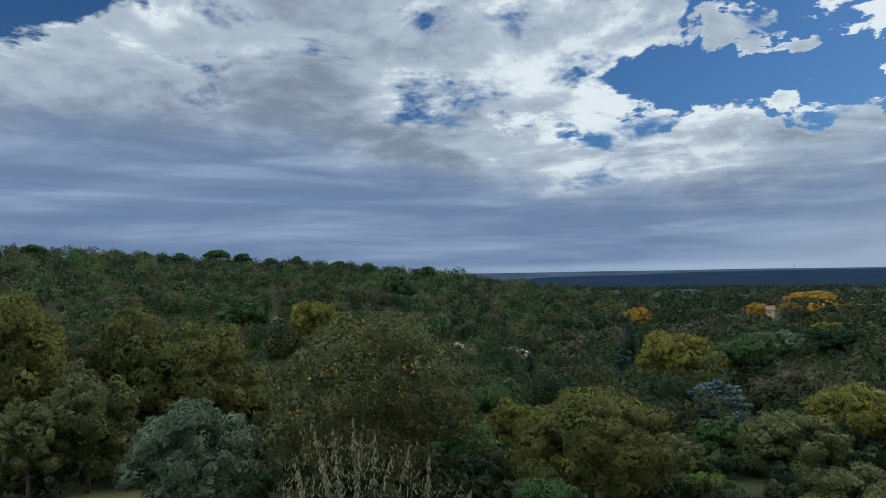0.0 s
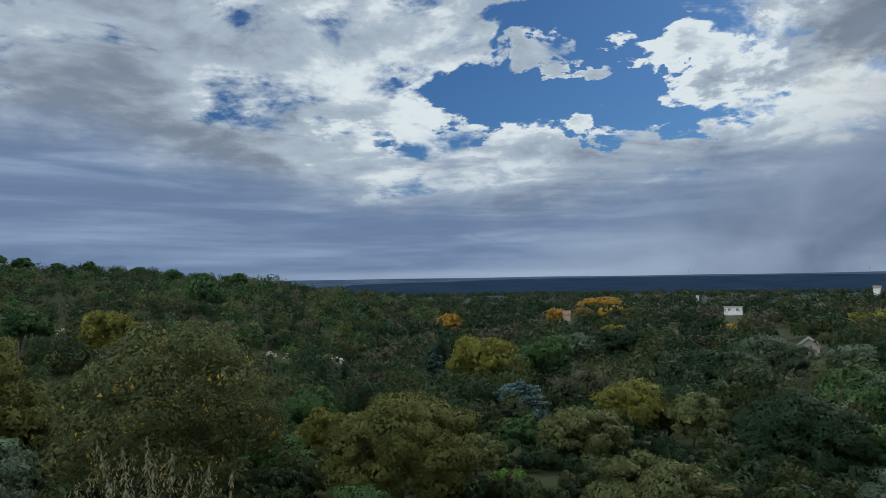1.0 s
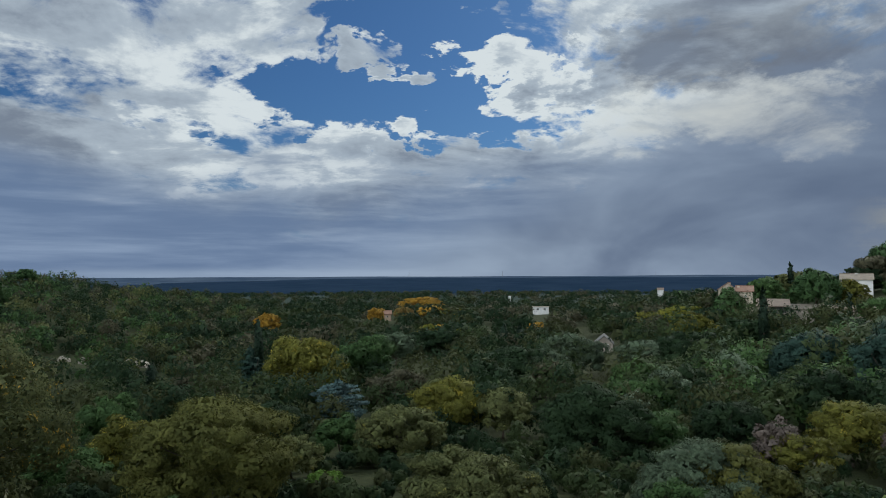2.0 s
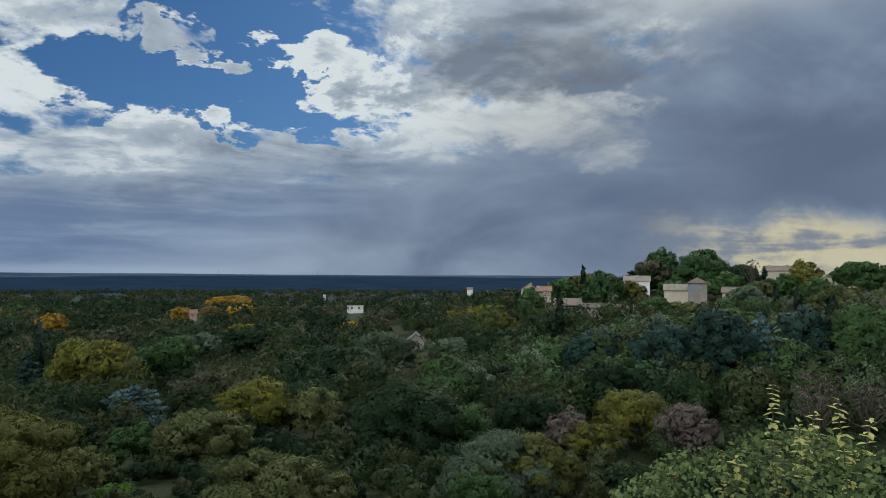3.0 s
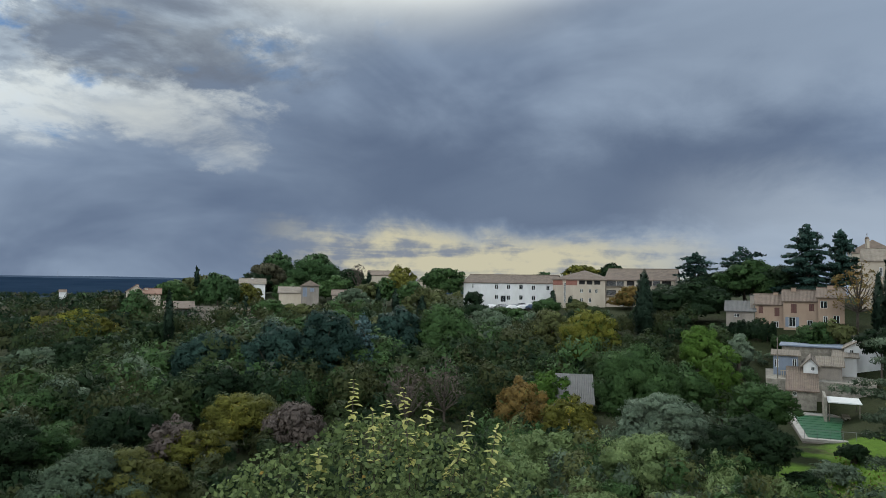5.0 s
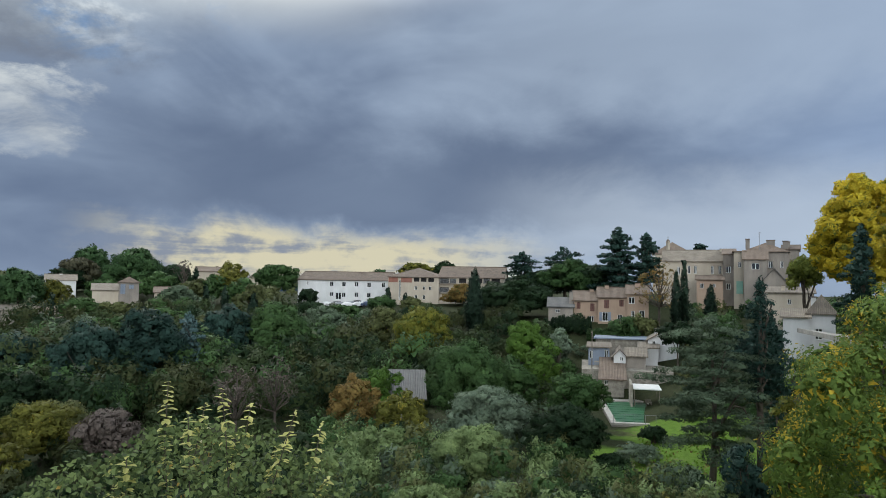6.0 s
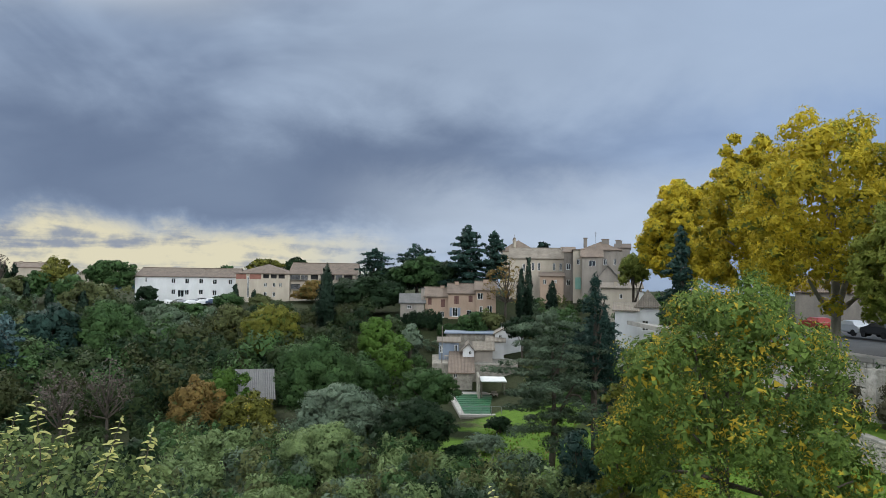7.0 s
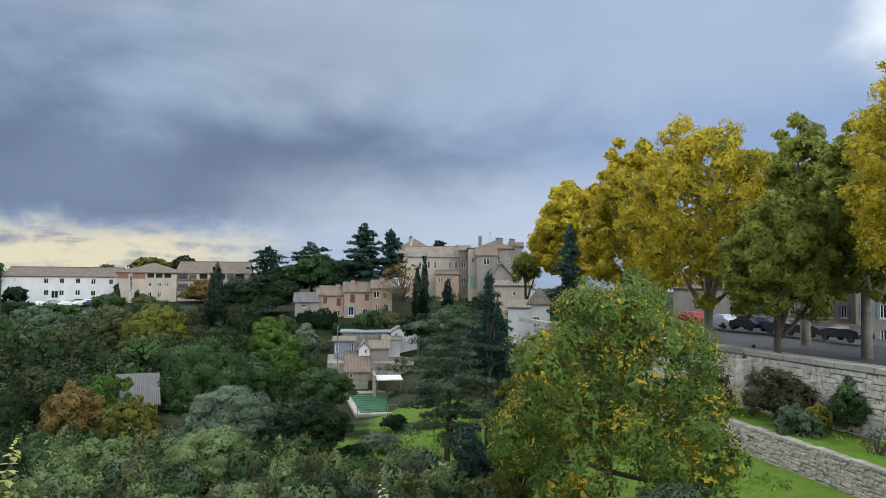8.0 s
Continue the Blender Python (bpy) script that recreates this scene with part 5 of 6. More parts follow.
    for u, y, size, hh in chimneys:
        top = h + rise * (0.55 if roof != "flat" else 0.1)
        c = part("chimney", solid("chimney", [(u * w - size / 2, u * w + size / 2, y, y + size, top - 0.5, top + hh)], wall, 0.02), ob)
        part("chimney_cap", solid("chimney_cap", [(u * w - size / 2 - 0.08, u * w + size / 2 + 0.08, y - 0.08, y + size + 0.08, top + hh + 0.002, top + hh + 0.14)], tiles), c)
    return ob


def car(bearing, dist, z, turn, paint, label):
    x, y = spot(bearing, dist)
    ob = thing("car", x, y, z, label, "car", "parked cars", turn)
    bm = bmesh.new()
    prof = [(-2.05, 0.35), (-2.1, 0.75), (-1.95, 0.95), (-1.45, 1.02), (-1.05, 1.42), (0.25, 1.46), (1.0, 1.02), (1.85, 0.88), (2.08, 0.70), (2.1, 0.35)]
    lo = [bm.verts.new((px, -0.84 if pz < 1.2 else -0.66, pz)) for px, pz in prof]
    hi = [bm.verts.new((px, 0.84 if pz < 1.2 else 0.66, pz)) for px, pz in prof]
    bm.faces.new(lo)
    bm.faces.new(hi[::-1])
    for i in range(len(prof)):
        j = (i + 1) % len(prof)
        bm.faces.new((lo[j], lo[i], hi[i], hi[j]))
    bmesh.ops.bevel(bm, geom=bm.edges[:], offset=0.05, segments=1, affect="EDGES")
    me = bpy.data.meshes.new("body")
    bm.to_mesh(me)
    bm.free()
    me.materials.append(paint)
    part("body", me, ob)
    for s in (-1, 1):
        y0 = s * 0.775
        part("side_window", mesh_of("side_window", [(-1.25, y0, 1.05), (0.75, y0, 1.05), (0.2, y0 - s * 0.095, 1.37), (-1.0, y0 - s * 0.095, 1.37)], [(0, 1, 2, 3)], GLASS), ob)
        for wx in (-1.3, 1.3):
            part("wheel", mesh_of("wheel", *tube([(wx, s * 0.66, 0.32), (wx, s * 0.87, 0.32)], [0.32, 0.32], 14), DARK), ob)
    part("windscreen", mesh_of("windscreen", [(0.33, -0.6, 1.43), (0.33, 0.6, 1.43), (0.97, 0.7, 1.06), (0.97, -0.7, 1.06)], [(0, 3, 2, 1)], GLASS), ob)
    return ob


def paint(name, c):
    m, tree, p = material(name, 0.3)
    n = noise_of(tree, coords_of(tree), 3.0)
    tree.links.new(blend(tree, n, tuple(v * 0.85 for v in c), c), p.inputs["Base Color"])
    p.inputs["Metallic"].default_value = 0.2
    return m


PAINTS = [paint("white_car_paint", (0.6, 0.6, 0.6)), paint("silver_car_paint", (0.22, 0.23, 0.24)), paint("black_car_paint", (0.02, 0.02, 0.022)), paint("blue_car_paint", (0.04, 0.06, 0.11)), paint("red_car_paint", (0.35, 0.03, 0.025))]
CAR_WORDS = ["white car parked at the kerb", "silver grey car parked among others", "black car parked in the shade", "dark blue car parked in the row", "red car parked under the plane trees"]

# ---- the village: fronts by bearing and distance ----
house("row_house", "low pink-rendered house with red-brown shutters and tiled roof", (99.93, 140.0), (101.84, 140.0), -7.32, -2.95, 9.0, "side", 1.70, PINK, TILE,
      [(0.207, -4.57, 0.72, 1.27, "shutter"), (0.776, -5.03, 0.81, 1.54, "shutter"), (0.747, -7.12, 0.81, 1.18, "window")], [(0.75, 4.0, 0.80, 1.2),])
house("row_house", "pink-rendered house with shutters and a white french window", (101.84, 139.0), (104.09, 139.0), -7.27, -2.22, 9.5, "side", 1.80, PINK, TILE,
      [(0.304, -4.34, 0.90, 1.63, "shutter"), (0.816, -3.93, 0.81, 1.27, "shutter"), (0.254, -6.79, 1.08, 1.72, "white"), (0.767, -6.70, 0.90, 1.18, "door")], [(0.30, 4.0, 0.80, 1.3),])
house("row_house", "narrow pink-rendered house with a white door", (104.09, 138.0), (105.75, 138.0), -7.31, -1.50, 10.0, "side", 1.60, PINK, TILE,
      [(0.222, -3.33, 1.08, 1.27, "window"), (0.278, -6.13, 0.63, 1.45, "window"), (0.694, -6.45, 0.99, 1.90, "door")], [(0.50, 4.0, 1.10, 1.2),])
house("garden_shed", "grey rendered outbuilding with a pale sloping roof", (97.92, 138.0), (99.89, 138.0), -7.54, -4.25, 7.0, "lean", 1.60, GREYWALL, GREY_TILE,
      [(0.374, -5.31, 0.88, 0.60, "window")], [(0.93, 2.0, 0.70, 2.0),], category="shed")
house("chapel", "old chapel with a hipped clay roof behind the mansion", (106.07, 205.0), (109.01, 205.0), 4.64, 9.37, 14.0, "hip", 3.40, CREAM, TILE,
      [(0.043, 8.49, 0.61, 0.73, "window"), (0.392, 8.42, 0.61, 0.80, "window")], [])
house("mansion", "long cream mansion with a pale tiled roof", (106.84, 165.0), (111.36, 165.0), -1.62, 5.84, 12.0, "side", 2.60, CREAM, PALE_TILE,
      [(0.424, 3.05, 0.60, 1.76, "window"), (0.528, 3.05, 0.60, 1.76, "window"), (0.799, 3.05, 0.54, 1.76, "window"), (0.916, 3.05, 0.54, 1.76, "window"), (0.257, 2.78, 0.60, 1.76, "window")], [(0.97, 5.0, 1.00, 1.5),])
house("annex", "low cream annex with a lean-to tiled roof", (109.31, 157.0), (111.22, 157.0), -1.73, 1.61, 5.0, "lean", 0.90, PINK, TILE,
      [(0.204, -0.17, 0.72, 1.04, "window"), (0.668, 0.09, 0.52, 0.73, "window")], [], category="house")
house("narrow_house", "tall narrow grey-rendered town house", (111.23, 160.0), (112.07, 160.0), -2.50, 7.16, 9.0, "lean", 1.50, GREYWALL, TILE,
      [(0.435, 3.20, 0.95, 1.37, "window"), (0.435, -0.34, 0.84, 1.27, "window")], [])
house("town_house", "tall cream house front with a mint green patch", (111.97, 156.0), (112.76, 156.0), -2.93, 7.50, 12.0, "flat", 0.30, CREAM, TILE,
      [(0.520, 4.27, 0.62, 1.13, "window")], [])
house("town_house", "tall weathered grey town house with a tiled hip roof", (112.62, 157.0), (115.69, 157.0), -2.67, 7.58, 13.0, "hip", 1.90, GREYWALL, TILE,
      [(0.615, 4.22, 0.72, 1.35, "window"), (0.860, 4.22, 0.51, 1.35, "window")], [(0.10, 1.5, 0.80, 1.6), (0.62, 3.0, 1.60, 1.4), (0.95, 3.0, 1.00, 1.2),])
house("town_house", "grey house front with a tiled lean-to roof and one window", (112.67, 152.0), (114.25, 152.0), -2.59, 5.84, 4.0, "lean", 1.70, GREYWALL, TILE,
      [(0.510, 3.83, 1.40, 1.20, "window")], [])
house("town_house", "dark grey stone house at the end of the row", (115.32, 160.0), (116.42, 160.0), -2.65, 8.14, 10.0, "side", 1.00, GREYWALL, TILE,
      [], [(0.30, 2.0, 0.90, 1.1),])
house("outhouse", "dark grey gabled outhouse below the town houses", (113.92, 146.0), (115.55, 146.0), -1.27, 1.36, 8.0, "gable", 2.40, GREYWALL, GREY_TILE,
      [], [])
house("outhouse", "low cream outhouse with a flat tiled roof", (114.21, 132.0), (117.34, 132.0), -3.28, -0.68, 7.0, "lean", 0.90, CREAM, PALE_TILE,
      [(0.484, -2.60, 0.52, 0.88, "window")], [(0.35, 2.0, 0.60, 0.7), (0.90, 2.0, 0.70, 0.6),])
house("villa", "white villa with a tan roof and an arched window", (116.90, 98.0), (118.63, 98.0), -7.90, -2.68, 9.0, "hip", 1.90, WHITE, PALE_TILE,
      [(0.384, -6.16, 0.82, 1.34, "window")], [(0.20, 2.0, 0.60, 0.6),])
house("villa_wing", "pale grey lower wing of the white villa", (115.24, 96.0), (116.94, 96.0), -7.79, -3.51, 7.0, "lean", 0.80, WHITE, PALE_TILE,
      [], [], category="house")
house("long_shed", "long low building with a blue-grey parapet", (101.69, 121.0), (105.92, 121.0), -11.17, -8.85, 6.0, "flat", 0.10, STONE, BLUEGREY,
      [], [], category="shed")
house("blue_shed", "blue-grey painted shed with a cream surround", (101.12, 113.0), (102.76, 113.0), -12.40, -9.71, 5.0, "lean", 0.30, BLUEGREY, PALE_TILE,
      [(0.852, -11.60, 0.54, 1.50, "door"), (0.130, -11.45, 0.50, 1.20, "window")], [], category="shed")
house("white_shed", "small white gabled shed with a tiled roof", (103.08, 110.0), (104.00, 110.0), -12.80, -10.60, 7.0, "gable", 0.90, WHITE, PALE_TILE,
      [(0.667, -11.37, 0.50, 0.61, "window")], [], category="shed")
house("shed", "low dark-walled shed with a pale tiled roof", (104.00, 111.0), (105.52, 111.0), -13.19, -10.70, 4.0, "lean", 0.80, GREYWALL, PALE_TILE,
      [], [], category="shed")
house("white_house", "white house with a cream tiled roof", (105.69, 119.0), (108.01, 119.0), -11.57, -8.68, 8.0, "gable", 1.40, WHITE, PALE_TILE,
      [(0.193, -9.33, 0.50, 0.50, "window"), (0.493, -9.49, 0.50, 0.60, "window")], [(0.30, 3.0, 0.90, 0.8),])
house("white_annex", "low white annex with a shuttered window", (105.05, 116.0), (106.43, 116.0), -11.65, -9.78, 5.0, "lean", 0.60, WHITE, PALE_TILE,
      [(0.344, -10.90, 0.50, 0.97, "window")], [], category="house")
house("barn", "old stone barn with a clay tiled roof", (102.07, 104.0), (103.90, 104.0), -16.23, -13.43, 8.0, "lean", 2.10, STONE, TILE,
      [(0.242, -14.20, 0.50, 0.62, "window")], [], category="barn")
house("school", "long white two-storey building with a tiled roof", (77.51, 200.0), (84.78, 192.0), -6.53, 0.43, 12.0, "side", 2.20, WHITE, TILE,
      [(0.378, -1.35, 1.06, 1.29, "window"), (0.514, -1.35, 1.06, 1.29, "window"), (0.654, -1.35, 1.06, 1.29, "window"), (0.791, -1.46, 1.06, 1.29, "window"), (0.947, -1.46, 0.95, 1.29, "window"), (0.106, -1.19, 0.50, 1.19, "window"), (0.380, -4.21, 1.06, 1.29, "window"), (0.455, -4.91, 1.59, 1.83, "door"), (0.514, -4.32, 1.06, 1.29, "window"), (0.654, -4.21, 1.06, 1.29, "window"), (0.791, -4.32, 1.06, 1.29, "window")], [(0.65, 5.0, 0.60, 0.8),], category="building")
block = house("apartment_block", "three-storey cream apartment block with a tiled hip roof", (84.78, 184.0), (88.94, 181.0), -6.55, 1.52, 14.0, "hip", 2.40, CREAM, TILE,
      [(0.232, -4.58, 0.50, 5.28, "window"), (0.552, -1.84, 0.78, 0.96, "window"), (0.714, -1.84, 0.69, 0.96, "window"), (0.832, -1.84, 0.69, 0.96, "window"), (0.552, -4.34, 0.78, 1.15, "window"), (0.714, -4.34, 0.69, 1.15, "window"), (0.562, 0.30, 1.5, 1.0, "loggia"), (0.704, 0.30, 1.5, 1.0, "loggia"), (0.850, 0.30, 1.6, 1.0, "loggia")], [], category="building")
block_foot = block.matrix_basis.translation.z
part("red_band", solid("red_band", [(0.1, 2.6, -0.03, -0.004, 0.05 - block_foot, 1.3 - block_foot), (3.5, 6.4, -0.03, -0.004, 0.05 - block_foot, 1.3 - block_foot)], REDBAND), block, "brick-red painted band under the eaves")
house("apartment_block", "cream apartment wing with dark recessed balconies", (88.94, 182.0), (94.26, 180.0), -6.13, 1.56, 14.0, "side", 2.80, CREAM, TILE,
      [(0.083, 0.07, 2.51, 1.21, "balcony"), (0.083, -2.26, 2.51, 1.21, "balcony"), (0.222, 0.12, 1.67, 1.12, "balcony"), (0.519, 0.17, 1.50, 1.21, "balcony"), (0.741, 0.26, 1.67, 1.16, "balcony"), (0.37, 0.17, 1.9, 1.16, "loggia"), (0.63, 0.17, 1.5, 1.16, "loggia"), (0.88, 0.2, 2.2, 1.16, "loggia"), (0.247, -2.21, 0.75, 1.12, "window"), (0.346, -2.21, 0.75, 1.12, "window"), (0.519, -2.21, 0.75, 1.12, "window"), (0.247, -4.92, 0.75, 1.40, "window"), (0.741, -2.21, 0.75, 1.12, "window")], [(0.52, 7.0, 1.00, 1.3),], category="building")
house("ridge_house", "cream house with a red-tiled roof among pines", (52.61, 205.0), (53.73, 205.0), -7.19, -3.97, 9.0, "side", 1.30, CREAM, RED_TILE,
      [(0.564, -5.52, 0.50, 0.75, "window")], [(0.10, 3.0, 0.70, 0.8),])
house("ridge_house", "cream gabled house with a tiled roof among pines", (51.32, 208.0), (52.60, 208.0), -7.00, -3.42, 8.0, "gable", 1.60, CREAM, RED_TILE,
      [], [(0.60, 3.0, 0.80, 0.9),])
house("modern_villa", "grey rendered villa with a dark covered loggia", (53.99, 186.0), (56.15, 186.0), -11.60, -7.20, 10.0, "lean", 1.40, GREYWALL, TILE,
      [(0.619, -8.72, 4.00, 1.36, "balcony"), (0.551, -10.87, 1.90, 0.98, "window")], [])
house("modern_villa", "low pale grey wing with a flat roof", (55.96, 188.0), (58.96, 188.0), -10.24, -7.82, 8.0, "lean", 0.80, GREYWALL, PALE_TILE,
      [], [])
house("terrace_wall_house", "long low white house front with a shaded terrace", (58.83, 190.0), (61.93, 190.0), -9.84, -7.82, 6.0, "lean", 0.50, GREYWALL, TILE,
      [], [])
house("ridge_house", "white house with a pale roof below the pines", (59.50, 232.0), (61.47, 232.0), -2.70, -0.97, 9.0, "side", 1.60, WHITE, PALE_TILE,
      [], [(0.50, 4.0, 0.80, 1.0),])
house("tower_house", "square tower house with grey-blue shutters and pyramid roof", (64.30, 195.0), (65.69, 195.0), -5.20, -1.06, 5.2, "hip", 1.30, GREYWALL, TILE,
      [(0.211, -4.14, 1.16, 2.55, "blueshutter"), (0.622, -2.76, 1.16, 1.06, "blueshutter")], [])
house("tower_house", "low wing with a sloping tiled roof beside the tower", (62.54, 197.0), (64.30, 197.0), -5.33, -3.22, 6.0, "lean", 1.50, CREAM, PALE_TILE,
      [], [])
house("ridge_house", "low cream house with a long tiled roof on the slope", (66.77, 197.0), (69.10, 197.0), -6.09, -3.64, 8.0, "side", 1.30, CREAM, TILE,
      [(0.300, -4.89, 0.64, 0.76, "window")], [])
house("crest_house", "pale house with a tiled roof on the crest", (69.68, 240.0), (71.64, 240.0), 0.17, 2.58, 9.0, "side", 1.40, CREAM, TILE,
      [], [(0.20, 4.0, 0.80, 1.0), (0.80, 4.0, 0.80, 1.0),])
house("crest_house", "cream gabled house on the crest", (73.60, 225.0), (74.61, 225.0), -2.11, 0.47, 9.0, "gable", 1.60, CREAM, TILE,
      [], [])
house("plain_house", "white cubic house on the wooded plain", (37.07, 400.0), (38.37, 400.0), -19.50, -16.68, 8.0, "flat", 0.20, WHITE, PALE_TILE,
      [(0.300, -18.56, 1.21, 1.25, "window"), (0.733, -18.56, 1.21, 1.25, "window")], [])
house("plain_house", "grey gabled house among trees on the plain", (42.00, 185.0), (43.39, 185.0), -19.68, -17.09, 9.0, "gable", 1.90, GREYWALL, GREY_TILE,
      [(0.706, -17.96, 0.53, 0.71, "window")], [])
house("plain_house", "small white house in the wooded hillside", (11.52, 300.0), (12.15, 300.0), -18.85, -17.45, 5.0, "gable", 0.80, WHITE, PALE_TILE,
      [], [])
house("plain_house", "white house far out on the plain", (46.88, 560.0), (47.35, 560.0), -12.29, -9.82, 8.0, "side", 1.50, WHITE, TILE,
      [], [])
house("plain_house", "pale tower house far out on the plain", (35.10, 600.0), (35.33, 600.0), -20.23, -15.49, 4.0, "flat", 0.30, WHITE, TILE,
      [], [])
house("plain_house", "red-roofed house among orange trees on the plain", (24.43, 330.0), (25.45, 330.0), -19.00, -16.89, 8.0, "side", 1.50, PINK, RED_TILE,
      [(0.318, -18.34, 0.80, 0.79, "window"), (0.682, -18.34, 0.80, 0.79, "window")], [])
house("stone_barn", "long barn with a grey stone roof among shrubs", (84.87, 84.0), (87.89, 84.0), -15.01, -13.85, 8.0, "lean", 2.20, STONE, GREY_TILE,
      [], [], category="barn")
house("street_house", "pinkish street house behind the plane trees", (137.97, 78.0), (140.44, 78.0), -6.34, 0.26, 8.0, "side", 2.00, PINK, TILE,
      [(0.186, -5.45, 0.50, 1.34, "window"), (0.457, -5.56, 0.50, 1.34, "window"), (0.357, -3.15, 0.50, 1.23, "white"), (0.714, -3.15, 0.50, 1.23, "white")], [], group="street houses")
house("street_house", "grey-ochre street house behind the plane trees", (140.44, 74.0), (144.72, 74.0), -6.04, 0.79, 8.0, "side", 2.00, GREYWALL, TILE,
      [(0.154, -5.32, 0.51, 1.35, "window"), (0.385, -5.32, 0.51, 1.35, "window"), (0.154, -2.94, 0.51, 1.24, "white"), (0.385, -2.94, 0.51, 1.24, "white")], [], group="street houses")
house("street_house", "weathered street house behind the plane trees", (132.67, 90.0), (137.98, 90.0), -6.86, 0.25, 8.0, "side", 2.00, GREYWALL, TILE,
      [(0.179, -5.84, 0.60, 1.35, "door"), (0.429, -5.84, 0.60, 1.35, "window"), (0.714, -5.84, 0.60, 1.35, "window"), (0.214, -3.41, 0.54, 1.22, "white"), (0.714, -3.41, 0.54, 1.22, "white")], [], group="street houses")
house("street_house", "grey street house at the far end of the avenue", (128.19, 112.0), (132.68, 112.0), -7.75, -0.63, 8.0, "side", 2.00, GREYWALL, TILE,
      [(0.227, -6.97, 0.64, 1.39, "window"), (0.545, -6.97, 0.64, 1.39, "door"), (0.818, -6.97, 0.64, 1.39, "window")], [], group="street houses")
car(79.91, 186.0, ground_z(*spot(79.91, 186.0)), -70, PAINTS[0], CAR_WORDS[0])
car(80.93, 184.0, ground_z(*spot(80.93, 184.0)), -65, PAINTS[1], CAR_WORDS[1])
car(81.60, 182.0, ground_z(*spot(81.60, 182.0)), -60, PAINTS[0], CAR_WORDS[0])
car(82.22, 186.0, ground_z(*spot(82.22, 186.0)), 120, PAINTS[2], CAR_WORDS[2])
car(82.70, 184.0, ground_z(*spot(82.70, 184.0)), 120, PAINTS[0], CAR_WORDS[0])
car(83.18, 182.0, ground_z(*spot(83.18, 182.0)), -70, PAINTS[3], CAR_WORDS[3])
car(83.53, 186.0, ground_z(*spot(83.53, 186.0)), -60, PAINTS[0], CAR_WORDS[0])
car(81.82, 184.0, ground_z(*spot(81.82, 184.0)), -60, PAINTS[1], CAR_WORDS[1])
car(82.48, 182.0, ground_z(*spot(82.48, 182.0)), -60, PAINTS[0], CAR_WORDS[0])
car(80.58, 186.0, ground_z(*spot(80.58, 186.0)), 120, PAINTS[2], CAR_WORDS[2])
car(131.68, 79.0, ROAD_Z + 0.16, -6, PAINTS[0], CAR_WORDS[0])
car(133.46, 76.0, ROAD_Z + 0.16, -6, PAINTS[2], CAR_WORDS[2])
car(134.70, 75.0, ROAD_Z + 0.16, -6, PAINTS[3], CAR_WORDS[3])
car(136.07, 72.0, ROAD_Z + 0.16, -6, PAINTS[2], CAR_WORDS[2])
car(129.52, 84.0, ROAD_Z + 0.16, -6, PAINTS[4], CAR_WORDS[4])
# black, not silver: the shade under the planes is put into the paint
car(139.76, 66.0, ROAD_Z + 0.16, -6, PAINTS[2], CAR_WORDS[2])
car(137.44, 70.0, ROAD_Z + 0.16, -6, PAINTS[2], CAR_WORDS[2])

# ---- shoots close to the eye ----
# yellow tip leaves, made paler so that their colour carries the backlight
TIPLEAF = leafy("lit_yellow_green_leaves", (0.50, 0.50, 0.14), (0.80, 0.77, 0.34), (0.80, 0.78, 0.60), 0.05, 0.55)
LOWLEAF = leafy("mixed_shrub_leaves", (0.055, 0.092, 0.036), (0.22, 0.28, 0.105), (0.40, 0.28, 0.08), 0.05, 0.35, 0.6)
DRYLEAF = leafy("grey_drooping_leaves", (0.10, 0.105, 0.055), (0.27, 0.26, 0.16), (0.22, 0.16, 0.08), 0.03, 0.3)


def leaf_shape(pos, along, across, length, wide):
    """A leaf folded along its rib: two quads."""
    up = np.cross(across, along)
    a, b = np.array(pos), np.array(pos) + along * length
    m1, m2 = a + along * length * 0.38, a + along * length * 0.72
    l1, l2 = m1 + across * wide * 0.5 + up * wide * 0.18, m2 + across * wide * 0.36 + up * wide * 0.12
    r1, r2 = m1 - across * wide * 0.5 + up * wide * 0.18, m2 - across * wide * 0.36 + up * wide * 0.12
    return [(a, l1, l2, b), (a, b, r2, r1)]


